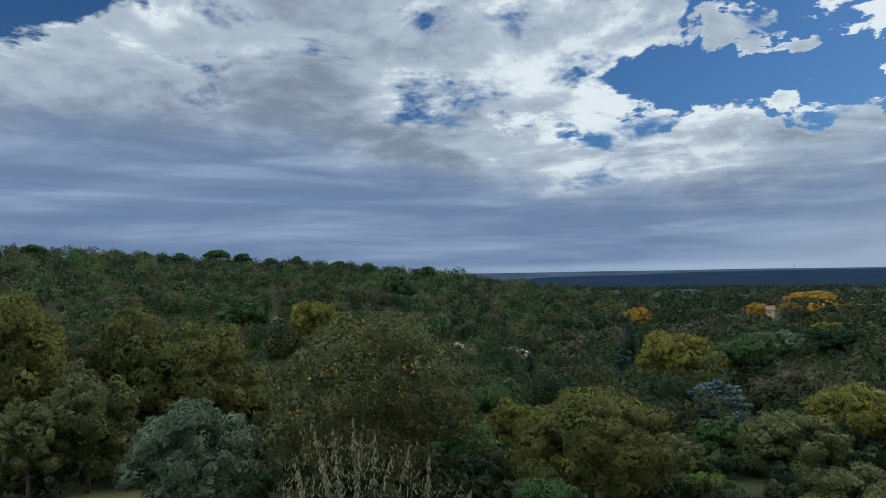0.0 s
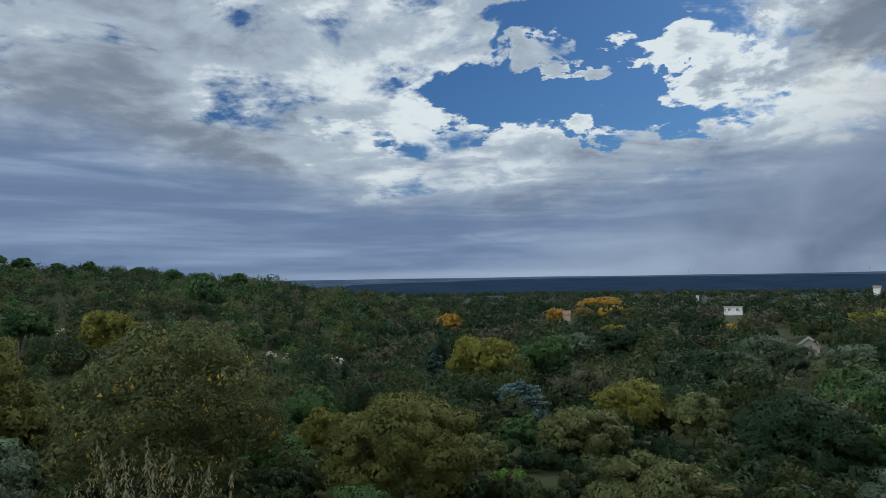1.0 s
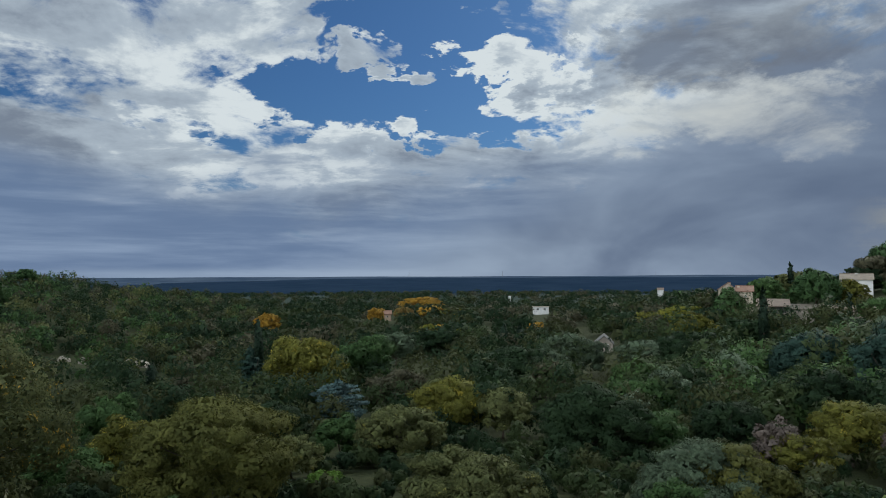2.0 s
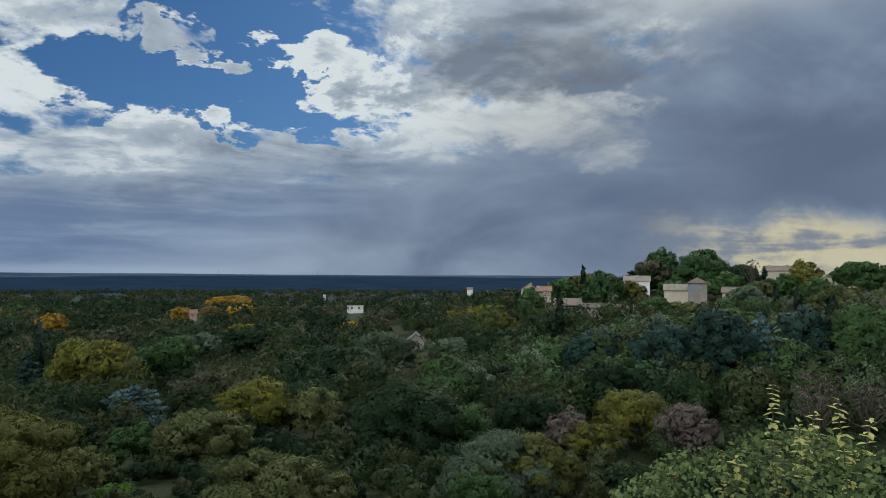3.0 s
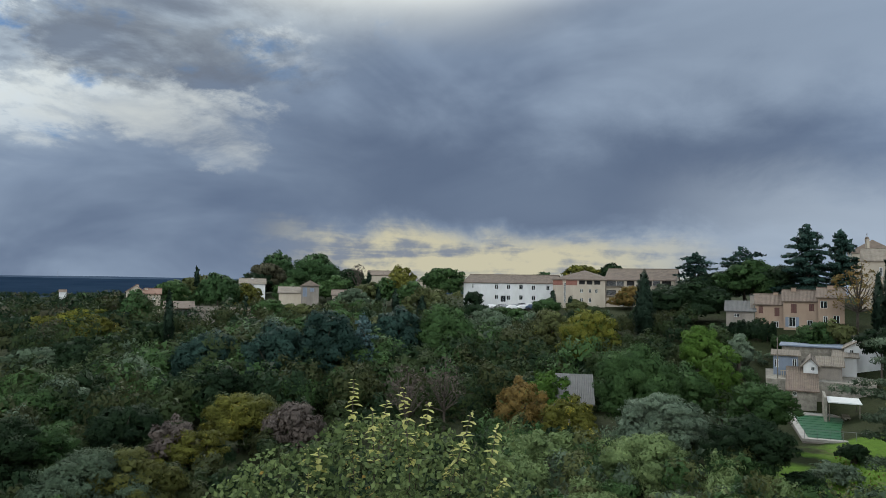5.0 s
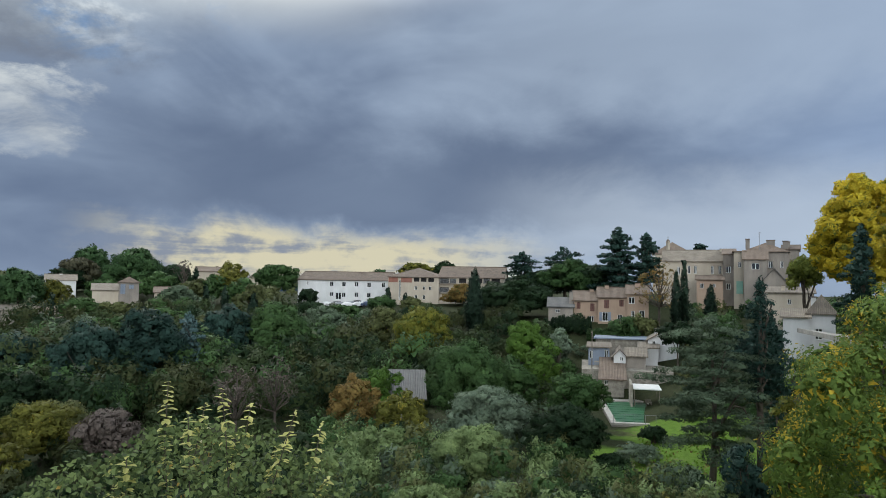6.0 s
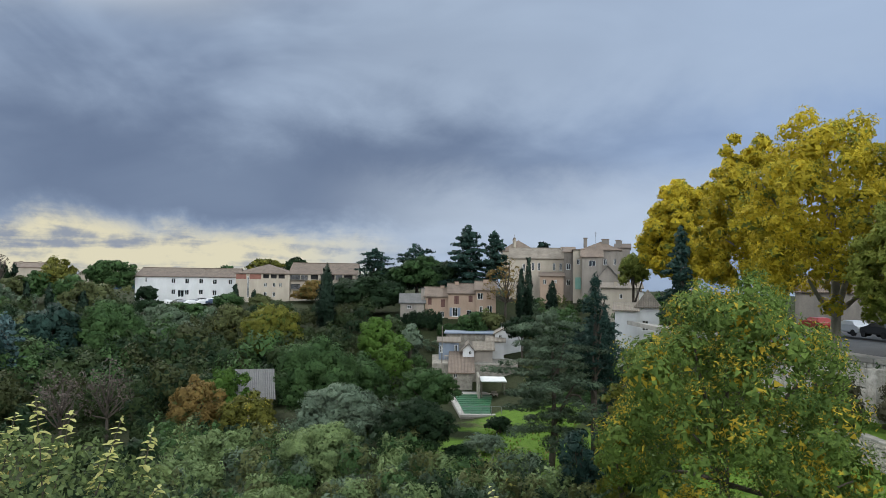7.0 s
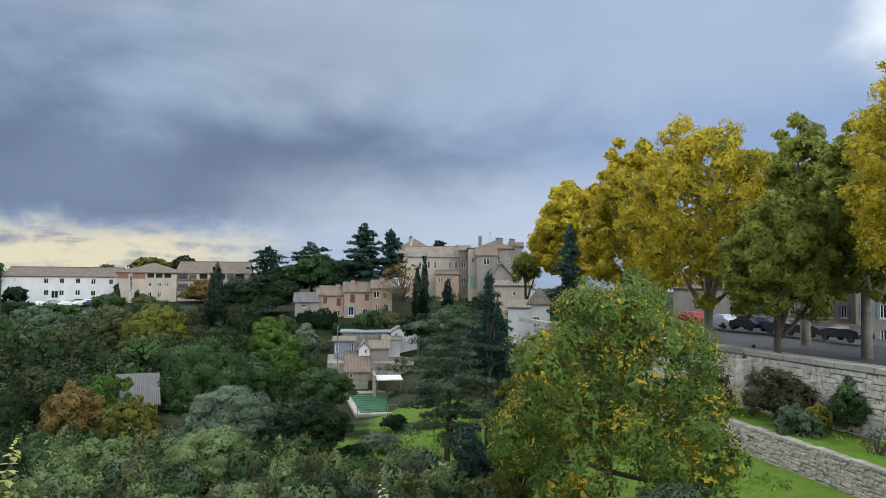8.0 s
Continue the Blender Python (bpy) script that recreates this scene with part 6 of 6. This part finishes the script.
def shoots(name, label, bearing, dist, tips, tip_leaf, low_leaf, length, wide, droop, lit, blobs, count, seed, spacing):
    """A shrub of long shoots; tips: (bearing, height) of each shoot's end; lit: how far down the brightened tip leaves
    reach.
    """
    rng = np.random.default_rng(seed)
    x, y = spot(bearing, dist)
    gz = ground_z(x, y)
    ob = thing(name, x, y, gz, label, "shrub")
    low = []
    for b, z in tips:
        tx, ty = spot(b, dist + rng.uniform(-0.5, 0.5))
        end = np.array([tx - x, ty - y, z - gz])
        start = np.array([end[0] * 0.25, end[1] * 0.25, 0])
        pts = wander(start, end, 0.12, rng, 9)
        part("stem", mesh_of("stem", *tube(pts, list(np.linspace(0.022, 0.004, 10)), 5), BARK, True), ob)
        top = []
        total = np.linalg.norm(end - start)
        k = int(lit * 2.2 / spacing)
        for i in range(k):
            q = 1 - (i * spacing * rng.uniform(0.85, 1.15)) / total
            if q < 0.3:
                break
            f = q * 9
            j = min(8, int(f))
            pos = pts[j] + (pts[j + 1] - pts[j]) * (f - j)
            a = i * 2.4 + rng.uniform(-0.6, 0.6)
            out = unit(np.array([math.cos(a), math.sin(a), -droop + rng.uniform(-0.3, 0.3)]))
            side = unit(np.cross(out, np.array([0, 0, 1.0])))
            s = rng.uniform(0.75, 1.2) * (0.6 if i < 2 else 1.0)
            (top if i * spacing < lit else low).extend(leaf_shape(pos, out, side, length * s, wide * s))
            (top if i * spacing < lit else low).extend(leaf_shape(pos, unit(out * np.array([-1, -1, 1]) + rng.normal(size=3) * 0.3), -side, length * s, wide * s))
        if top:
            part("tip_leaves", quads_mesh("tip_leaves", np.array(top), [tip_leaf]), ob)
    mass = leaf_cards([(bx - x, by - y, bz - gz, rx, ry, rz) for bx, by, bz, rx, ry, rz in blobs], count, length * 0.34, rng, droop, wide / length, 1.0, True)[0]
    quads = np.concatenate([mass, np.array(low)]) if low else mass
    part("foliage", quads_mesh("foliage", quads, [low_leaf]), ob)
    return ob


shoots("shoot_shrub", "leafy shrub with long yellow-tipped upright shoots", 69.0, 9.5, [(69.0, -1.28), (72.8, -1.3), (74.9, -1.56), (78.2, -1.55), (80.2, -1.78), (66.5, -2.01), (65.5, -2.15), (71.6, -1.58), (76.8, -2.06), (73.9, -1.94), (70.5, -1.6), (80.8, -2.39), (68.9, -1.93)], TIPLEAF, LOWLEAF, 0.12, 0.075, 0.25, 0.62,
       [spot(64.9, 9.6) + (-2.66, 0.75, 0.75, 0.50), spot(70.4, 9.7) + (-2.41, 0.80, 0.80, 0.60), spot(75.0, 9.4) + (-2.46, 0.70, 0.70, 0.55), spot(78.7, 9.6) + (-2.70, 0.60, 0.60, 0.45), spot(61.3, 9.6) + (-2.92, 0.60, 0.60, 0.40), spot(67.8, 9.3) + (-3.20, 0.90, 0.90, 0.50), spot(74.2, 9.3) + (-3.17, 0.90, 0.90, 0.50)], 7500, 5, 0.055)
shoots("drooping_shrub", "grey-leaved shrub with thin drooping shoots", -6.5, 16.5, [(-10.6, -3.17), (-8.9, -3.27), (-7.3, -3.27), (-5.6, -3.63), (-6.7, -3.62), (-11.8, -3.97), (-2.9, -3.84), (-4.2, -4.1), (-1.3, -4.06), (2.1, -4.78), (-12.4, -4.61), (1.3, -4.67), (-8.3, -4.01), (-9.9, -3.94)], DRYLEAF, DRYLEAF, 0.15, 0.045, 1.8, 0.9,
       [spot(-8.7, 16.5) + (-4.45, 1.00, 1.00, 0.75), spot(-5.1, 16.8) + (-4.85, 1.00, 1.00, 0.70), spot(-10.5, 16.4) + (-4.91, 0.80, 0.80, 0.50), spot(-1.4, 16.6) + (-5.22, 0.80, 0.80, 0.45), spot(-6.9, 16.0) + (-5.61, 1.50, 1.50, 0.70)], 1500, 6, 0.05)
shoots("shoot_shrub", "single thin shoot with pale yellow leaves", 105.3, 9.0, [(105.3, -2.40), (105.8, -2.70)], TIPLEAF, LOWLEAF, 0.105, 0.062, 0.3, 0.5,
       [spot(105.3, 9.0) + (-3.2, 0.3, 0.3, 0.4)], 120, 8, 0.06)


# ---- the road, its wall and the garden walls ----
LIME = surface("pale_limestone", (0.20, 0.185, 0.16), (0.70, 0.665, 0.59), 2.0, 0.95, 7.0, 0.7)
COPING = surface("grey_coping_stone", (0.20, 0.19, 0.17), (0.40, 0.38, 0.34), 0.8, 0.95, 9.0, 0.5)
KERB = surface("kerb_stone", (0.24, 0.23, 0.21), (0.38, 0.37, 0.34), 0.8, 0.9, 9.0, 0.3)


def stone_block(rng):
    v = np.array(box_data(-0.5, 0.5, -0.5, 0.5, -0.5, 0.5)[0])
    v = v + rng.uniform(-0.05, 0.05, v.shape)
    front = v[v[:, 1] < 0] * np.array([0.90, 1.0, 0.86])
    front[:, 1] -= 0.28
    ring = v.copy()
    verts = [tuple(p) for p in ring] + [tuple(p) for p in front]
    lower = [i for i in range(8) if ring[i, 1] < 0]
    a, b, c, d = lower[0], lower[1], lower[3], lower[2]
    k = {q: 8 + i for i, q in enumerate(lower)}
    faces = [(2, 6, 7, 3), (0, 2, 3, 1), (4, 5, 7, 6), (0, 4, 6, 2), (1, 3, 7, 5), (k[a], k[b], k[c], k[d])]
    for p, q in ((a, b), (b, c), (c, d), (d, a)):
        faces.append((p, q, k[q], k[p]))
    return verts, faces


def stone_wall(name, label, a, b, foot, top, wide, high, seed, singles, thick=0.55, mat=None):
    """A rubble wall from a to b: a core, and courses of stones proud of it; the stones near b are pieces of their own."""
    rng = np.random.default_rng(seed)
    va, vb = Vector(a), Vector(b)
    n = (vb - va).length
    turn = math.degrees(math.atan2(vb.y - va.y, vb.x - va.x))
    ob = thing(name, va.x, va.y, foot, label, "wall", turn=turn)
    ob["kind"] = "structure"
    h = top - foot
    part("core", solid("core", [(0, n, 0.06, thick, -0.8, h - 0.05)], mat or LIME), ob)
    kinds = []
    for i in range(10):
        v, f = stone_block(rng)
        kinds.append(mesh_of("stone", v, f, mat or LIME))
    rest_v, rest_f, made, z, row = [], [], 0, 0.0, 0
    spots = []
    while z < h - high * 0.5:
        x = -rng.uniform(0, wide)
        hh = high * rng.uniform(0.8, 1.2)
        while x < n:
            w = wide * rng.uniform(0.4, 1.9)
            spots.append((x + w / 2, z + hh / 2 + rng.uniform(-0.05, 0.05), w * 0.99, hh * rng.uniform(0.8, 1.12)))
            x += w
        z += hh
    spots.sort(key=lambda q: abs(q[0] - n * 0.62))
    for x, zz, w, hh in spots:
        k = kinds[rng.integers(10)]
        d = 0.12
        y = 0.06 + rng.uniform(-0.02, 0.02)
        if made < singles:
            s = new("stone", k)
            s.parent = ob
            s.matrix_basis = Matrix.LocRotScale((x, y, zz), Euler((0, rng.uniform(-0.05, 0.05), 0)), (w, d, hh))
            made += 1
        else:
            o = len(rest_v)
            rest_v += [(x + v.co.x * w, y + v.co.y * d, zz + v.co.z * hh) for v in k.vertices]
            rest_f += [tuple(i + o for i in p.vertices) for p in k.polygons]
    if rest_v:
        tagged(part("stones", mesh_of("stones", rest_v, rest_f, mat or LIME), ob), kind="stuff")
    return ob, n, h


upper, wall_n, wall_h = stone_wall("road_wall", "tall pale limestone retaining wall below the road", WALL_A, WALL_B, TERRACE_Z - 0.6, ROAD_Z + 0.02, 0.5, 0.27, 31, 0)
for i in range(int(wall_n / 1.3)):
    part("coping", solid("coping", [(i * 1.3 + 0.01, i * 1.3 + 1.29, -0.10, 0.62, wall_h - 0.04, wall_h + 0.28 + 0.02 * (i % 3))], COPING, 0.03), upper)
for u in (13.1, 25.5):
    part("buttress", solid("buttress", [(u, u + 0.9, -0.75, 0.05, -0.5, wall_h - 0.3)], LIME, 0.06), upper)
lower, low_n, low_h = stone_wall("garden_wall", "low rubble garden wall with dark mossy top", LOW_A, LOW_B, LAWN_Z - 0.7, TERRACE_Z - 0.15, 0.42, 0.2, 32, 290)
for i in range(int(low_n / 0.62)):
    part("cap_stone", solid("cap_stone", [(i * 0.62 + 0.01, i * 0.62 + 0.6, -0.05, 0.5, low_h - 0.03, low_h + 0.12 + 0.05 * ((i * 7) % 4) / 3)], COPING, 0.03), lower)


def strip(name, label, category, near, far, z, thick, mat):
    """A paved band beyond the road wall between two offsets from it."""
    va, vb = Vector(WALL_A), Vector(WALL_B)
    d = (va - vb).normalized()
    nrm = Vector((-d.y, d.x))
    if side_of(WALL_A, WALL_B, *(vb + nrm)) < 0:
        nrm = -nrm
    pts = [vb - d * 25 + nrm * near, va + d * 14 + nrm * near, va + d * 34 + nrm * far, vb - d * 25 + nrm * far]
    ob = new(name, slab([(q.x, q.y, z) for q in pts], thick, mat, name))
    tagged(ob, label, category, kind="structure")


def terrace_strip():
    """The grass edge behind the low garden wall."""
    va, vb = Vector(LOW_A), Vector(LOW_B)
    d = (va - vb).normalized()
    nrm = Vector((d.y, -d.x))
    if side_of(LOW_A, LOW_B, *(vb + nrm)) < 0:
        nrm = -nrm
    verts, faces = [], []
    for i in range(41):
        for k, off in enumerate((0.45, 1.2, 2.2, 3.4, 4.4)):
            q = vb - d * 1 + d * ((va - vb).length + 1) * i / 40 + nrm * off
            verts.append((q.x, q.y, TERRACE_Z - 0.02 + noise.noise((q.x * 0.7, q.y * 0.7, 1)) * 0.06 - 0.10 * (k == 4)))
    for i in range(40):
        for k in range(4):
            faces.append((i * 5 + k, (i + 1) * 5 + k, (i + 1) * 5 + k + 1, i * 5 + k + 1))
    tagged(new("grass_terrace", mesh_of("grass_terrace", verts, faces, GRASS_SOIL, True)), "grass bank behind the low garden wall", "grass", kind="structure")


terrace_strip()
strip("pavement", "worn grey pavement along the top of the wall", "pavement", 0.5, 3.2, ROAD_Z + 0.05, 0.5, COPING)
strip("kerb", "stone kerb between pavement and road", "kerb", 3.21, 3.4, ROAD_Z + 0.05, 0.5, KERB)
strip("road", "dark asphalt road under the plane trees", "road", 3.41, 26.0, ROAD_Z - 0.08, 0.4, ASPHALT)


# ---- pool terrace ----
def pool_terrace():
    x, y = spot(104.4, 93.0)
    z = -15.9
    ob = thing("swimming_pool", x, y, z, "garden pool under a green cover in a pale terrace", "pool", turn=-7)
    part("deck", solid("deck", [(-8.2, 9.5, -6.8, -3.0, -0.3, 0), (-8.2, 9.5, 2.6, 3.3, -0.3, 0), (-8.2, -7.4, -2.99, 2.59, -0.3, 0), (7.6, 9.5, -2.99, 2.59, -0.3, 0)], STONEDECK, 0.02), ob)
    cover = surface("green_pool_cover", (0.010, 0.075, 0.028), (0.035, 0.17, 0.065), 0.5, 0.35, 6.0, 0.15)
    part("pool_cover", solid("pool_cover", [(-7.39, 7.59, -2.98, 2.58, -0.16, -0.1)], cover), ob)
    for i in range(9):
        part("cover_bar", solid("cover_bar", [(-6.6 + i * 1.65, -6.5 + i * 1.65, -2.97, 2.57, -0.099, -0.06)], cover), ob)
    part("basin_wall", solid("basin_wall", [(-8.15, -7.9, -6.7, 3.2, -2.6, -0.31), (-7.89, 9.0, 2.95, 3.2, -2.6, -0.31)], GREYWALL), ob)
    for i in range(9):
        part("fence_post", solid("fence_post", [(-8.12, -8.07, -6.6 + i * 1.2, -6.55 + i * 1.2, 0, 1.0)], METAL), ob)
    part("fence_rail", solid("fence_rail", [(-8.11, -8.08, -6.6, 3.05, 0.98, 1.02)], METAL), ob)
    z = -16.2
    x, y = spot(105.8, 99.8)
    hut = thing("pergola", x, y, z, "open poolside shelter with a white roof", "shelter", turn=-12)
    part("canopy", solid("canopy", [(-2.4, 2.4, -1.4, 2.2, 2.45, 2.6)], FRAME, 0.02), hut)
    for px in (-2.2, 2.1):
        for py in (-1.2, 2.0):
            part("post", solid("post", [(px, px + 0.12, py, py + 0.12, 0, 2.449)], WOOD), hut)
    part("back_wall", solid("back_wall", [(-2.6, 3.4, 2.3, 2.6, -0.5, 3.1)], STONE), hut)
    for i, px in enumerate((-1.6, 0.1)):
        seat = thing("garden_table", *(hut.matrix_basis @ Vector((px, 0.2, 0)))[:2], z, "dark garden table under the shelter", "table", "shelter tables", -12)
        part("tabletop", solid("tabletop", [(-0.6, 0.6, -0.4, 0.4, 0.7, 0.75)], WOOD, 0.01), seat)
        for sx in (-0.5, 0.44):
            for sy in (-0.34, 0.28):
                part("leg", solid("leg", [(sx, sx + 0.06, sy, sy + 0.06, 0, 0.699)], WOOD), seat)


pool_terrace()


def stone_terrace(label, b0, b1, r0, r1, top, foot):
    """A levelled yard held by a stone wall."""
    verts, faces = [], []
    n = 12
    for i in range(n + 1):
        b = b0 + (b1 - b0) * i / n
        for r, z in ((r0, foot), (r0, top), (r1, top)):
            verts.append((*spot(b, r + 0.4 * noise.noise((b, r, 2))), z + 0.05 * noise.noise((b * 3, r, 5))))
    for i in range(n):
        k = i * 3
        faces += [(k, k + 3, k + 4, k + 1), (k + 1, k + 4, k + 5, k + 2)]
    faces += [(0, 1, 2), (n * 3, n * 3 + 2, n * 3 + 1)]
    tagged(new("stone_terrace", mesh_of("stone_terrace", verts, faces, STONE)), label, "terrace", kind="structure")


stone_terrace("paved yard behind a rubble wall below the sheds", 100.6, 107.6, 107.5, 124, -12.5, -18)
stone_terrace("stone yard round the pool", 101.2, 108.2, 97.5, 107.4, -16.3, -19)


# ---- clipped hedges, poles, masts, rocks ----
def hedge(label, a, b, high, wide, leaf, seed):
    rng = np.random.default_rng(seed)
    pa, pb = Vector(spot(*a)), Vector(spot(*b))
    n = (pb - pa).length
    zs = [ground_z(*pa.lerp(pb, f)) for f in (0, 0.5, 1)]
    z = sum(zs) / 3
    ob = thing("hedge", pa.x, pa.y, z, label, "hedge", turn=math.degrees(math.atan2(pb.y - pa.y, pb.x - pa.x)))
    blobs = [(i * 0.8 + 0.4, 0, high / 2, 0.72, wide / 2, high / 2 * rng.uniform(0.95, 1.05)) for i in range(int(n / 0.8))]
    quads, normals = foliage(blobs, int(n * high * 220), 0.14, rng, 0, 0.6, 0.5, 6, 0.85)
    part("foliage", quads_mesh("foliage", quads, [LEAF[leaf]], normals=normals), ob)
    part("stems", mesh_of("stems", *joined([tube([(q[0], 0, -0.1), (q[0], 0, high * 0.5)], [0.05, 0.03], 5) for q in blobs]), BARK), ob)


def pole(label, bearing, dist, top, r=0.09):
    x, y = spot(bearing, dist)
    z = ground_z(x, y)
    ob = thing("utility_pole", x, y, z, label, "pole")
    part("shaft", mesh_of("shaft", *tube([(0, 0, -0.1), (0, 0, top - z)], [r, r * 0.7], 8), WOOD, True), ob)
    part("crossarm", solid("crossarm", [(-0.5, 0.5, -0.05, 0.05, top - z - 0.4, top - z - 0.3)], WOOD), ob)


def mast(bearing, dist, foot, high):
    x, y = spot(bearing, dist)
    ob = thing("radio_mast", x, y, foot, "thin radio mast on the far plateau", "mast")
    part("shaft", mesh_of("shaft", *tube([(0, 0, 0), (0, 0, high)], [1.0, 0.5], 6), METAL), ob)
    part("antenna", mesh_of("antenna", *tube([(0, 0, high), (0, 0, high * 1.2)], [0.4, 0.2], 5), METAL), ob)


def rock(bearing, dist, wide, high, seed):
    rng = np.random.default_rng(seed)
    x, y = spot(bearing, dist)
    v, f = ICO2
    w = v * np.array([wide / 2, wide / 2.5, high]) * (1 + rng.uniform(-0.25, 0.25, (len(v), 1)))
    w[:, 2] = np.round(w[:, 2] * 1.2) / 1.2 * 0.6 + w[:, 2] * 0.4
    ob = new("rock_outcrop", mesh_of("rock_outcrop", w, f, STONE))
    ob.matrix_basis = pose(x, y, ground_z(x, y), 0, 0, seed * 40)
    tagged(ob, "pale limestone outcrop among the scrub", "rock", "limestone outcrops")


hedge("dark clipped hedge below the pink houses", (98.28, 134), (101.44, 132), 3.2, 2.0, "dark", 3)
hedge("clipped green hedge along the garden terrace", (101.08, 129), (104.56, 128), 2.4, 1.8, "green", 4)
pole("thin wooden pole beside the sheds", 101.39, 108, -6.77)
mast(26.92, 3850, 2, 32)
mast(34.64, 3850, 2, 32)
mast(46.74, 3850, 2, 32)
for i, (b, r) in enumerate(ROCKS):
    rock(b, r, 4.5 - i % 3 * 1.0, 2.0 - i % 2 * 0.6, i)


def lawn_grass():
    """Blades and tufts on the mown slopes and terraces."""
    rng = np.random.default_rng(77)
    quads, index = [], []
    for i in range(26000):
        b, r = rng.uniform(104, 148), rng.uniform(26, 78)
        if b < 122 and (r < 52 or b > 114) or b >= 122 and r > 52:
            continue
        x, y = spot(b, r)
        if b >= 121 and abs(side_of(LOW_A, LOW_B, x, y)) < 0.7 or side_of(WALL_A, WALL_B, x, y) > -0.3:
            continue
        if noise.noise((x * 0.22, y * 0.22, 3)) < -0.12:
            continue
        z = ground_z(x, y)
        h = rng.uniform(0.06, 0.2)
        a = rng.uniform(0, 6.283)
        u = np.array([math.cos(a), math.sin(a), 0]) * rng.uniform(0.06, 0.16)
        lean = rng.normal(size=3) * 0.05
        p = np.array([x, y, z - 0.03])
        top = p + np.array([0, 0, h]) + lean
        quads.append((p - u, p + u, top + u * 0.5, top - u * 0.4))
        index.append(0 if rng.uniform() < 0.8 else 1)
    blades = leafy("grass_blades", (0.085, 0.16, 0.02), (0.22, 0.36, 0.05), through_light=0.3)
    straw = leafy("dry_leaf_litter", (0.16, 0.12, 0.05), (0.28, 0.21, 0.09), through_light=0.1)
    tagged(new("lawn_grass", quads_mesh("lawn_grass", np.array(quads), [blades, straw], index)), "short green grass with fallen leaves", "grass", kind="stuff")


lawn_grass()


# ---- small things on the roofs and walls ----
def bell_turret(bearing, dist, z):
    x, y = spot(bearing, dist)
    ob = thing("bell_turret", x, y, z, "small stone bell turret with a cross on the chapel roof", "turret")
    part("pier", solid("pier", [(-0.75, -0.35, -0.3, 0.3, -1.6, 1.3), (0.35, 0.75, -0.3, 0.3, -1.6, 1.3)], CREAM, 0.03), ob)
    part("lintel", solid("lintel", [(-0.85, 0.85, -0.35, 0.35, 1.301, 1.6)], CREAM, 0.03), ob)
    part("cap", mesh_of("cap", [(-0.8, -0.3, 1.61), (0.8, -0.3, 1.61), (0.8, 0.3, 1.61), (-0.8, 0.3, 1.61), (0, -0.3, 2.2), (0, 0.3, 2.2)], [(0, 1, 4), (2, 3, 5), (1, 2, 5, 4), (3, 0, 4, 5), (0, 3, 2, 1)], TILE), ob)
    part("bell", mesh_of("bell", *tube([(0, 0, 0.2), (0, 0, 0.5), (0, 0, 1.0)], [0.34, 0.24, 0.12], 10), METAL, True), ob)
    part("cross", solid("cross", [(-0.05, 0.05, -0.05, 0.05, 2.1, 3.2), (-0.3, -0.051, -0.05, 0.05, 2.75, 2.85), (0.051, 0.3, -0.05, 0.05, 2.75, 2.85)], METAL), ob)


def antenna(bearing, dist, z, high):
    x, y = spot(bearing, dist)
    ob = thing("roof_antenna", x, y, z, "thin metal television antenna on the town house roof", "antenna")
    part("rod", mesh_of("rod", *tube([(0, 0, -1), (0, 0, high)], [0.04, 0.03], 6), METAL), ob)
    for i in range(5):
        part("element", solid("element", [(-0.6 + 0.06 * i, 0.6 - 0.06 * i, -0.015, 0.015, high - 0.2 - 0.22 * i, high - 0.17 - 0.22 * i)], METAL), ob)


def mint_panel(bearing, dist, z, wide, high):
    x, y = spot(bearing, dist)
    ob = new("green_wall_patch", solid("green_wall_patch", [(-wide / 2, wide / 2, -0.06, 0, -high / 2, high / 2)], MINT, 0.01))
    ob.matrix_basis = pose(x, y, z, 0, 0, -bearing)
    tagged(ob, "mint green painted patch on the cream house front", "wall panel")


def terrace_railing(a, b, dist, z):
    pa, pb = Vector(spot(a, dist)), Vector(spot(b, dist))
    n = (pb - pa).length
    ob = thing("terrace_railing", pa.x, pa.y, z, "pale balustrade before the blue shed", "railing", turn=math.degrees(math.atan2(pb.y - pa.y, pb.x - pa.x)))
    part("base", solid("base", [(0, n, -0.15, 0.15, -3.0, 0)], STONE), ob)
    for i in range(int(n / 0.3)):
        part("baluster", solid("baluster", [(i * 0.3 + 0.06, i * 0.3 + 0.16, -0.05, 0.05, 0, 0.8)], CREAM), ob)
    part("handrail", solid("handrail", [(0, n, -0.1, 0.1, 0.801, 0.92)], CREAM, 0.01), ob)


bell_turret(107.22, 203.5, 11.06)
antenna(113.76, 155, 8.88, 2.6)
mint_panel(112.38, 155.6, 0.13, 1.25, 2.6)
terrace_railing(101.58, 103.13, 110.6, -12.48)
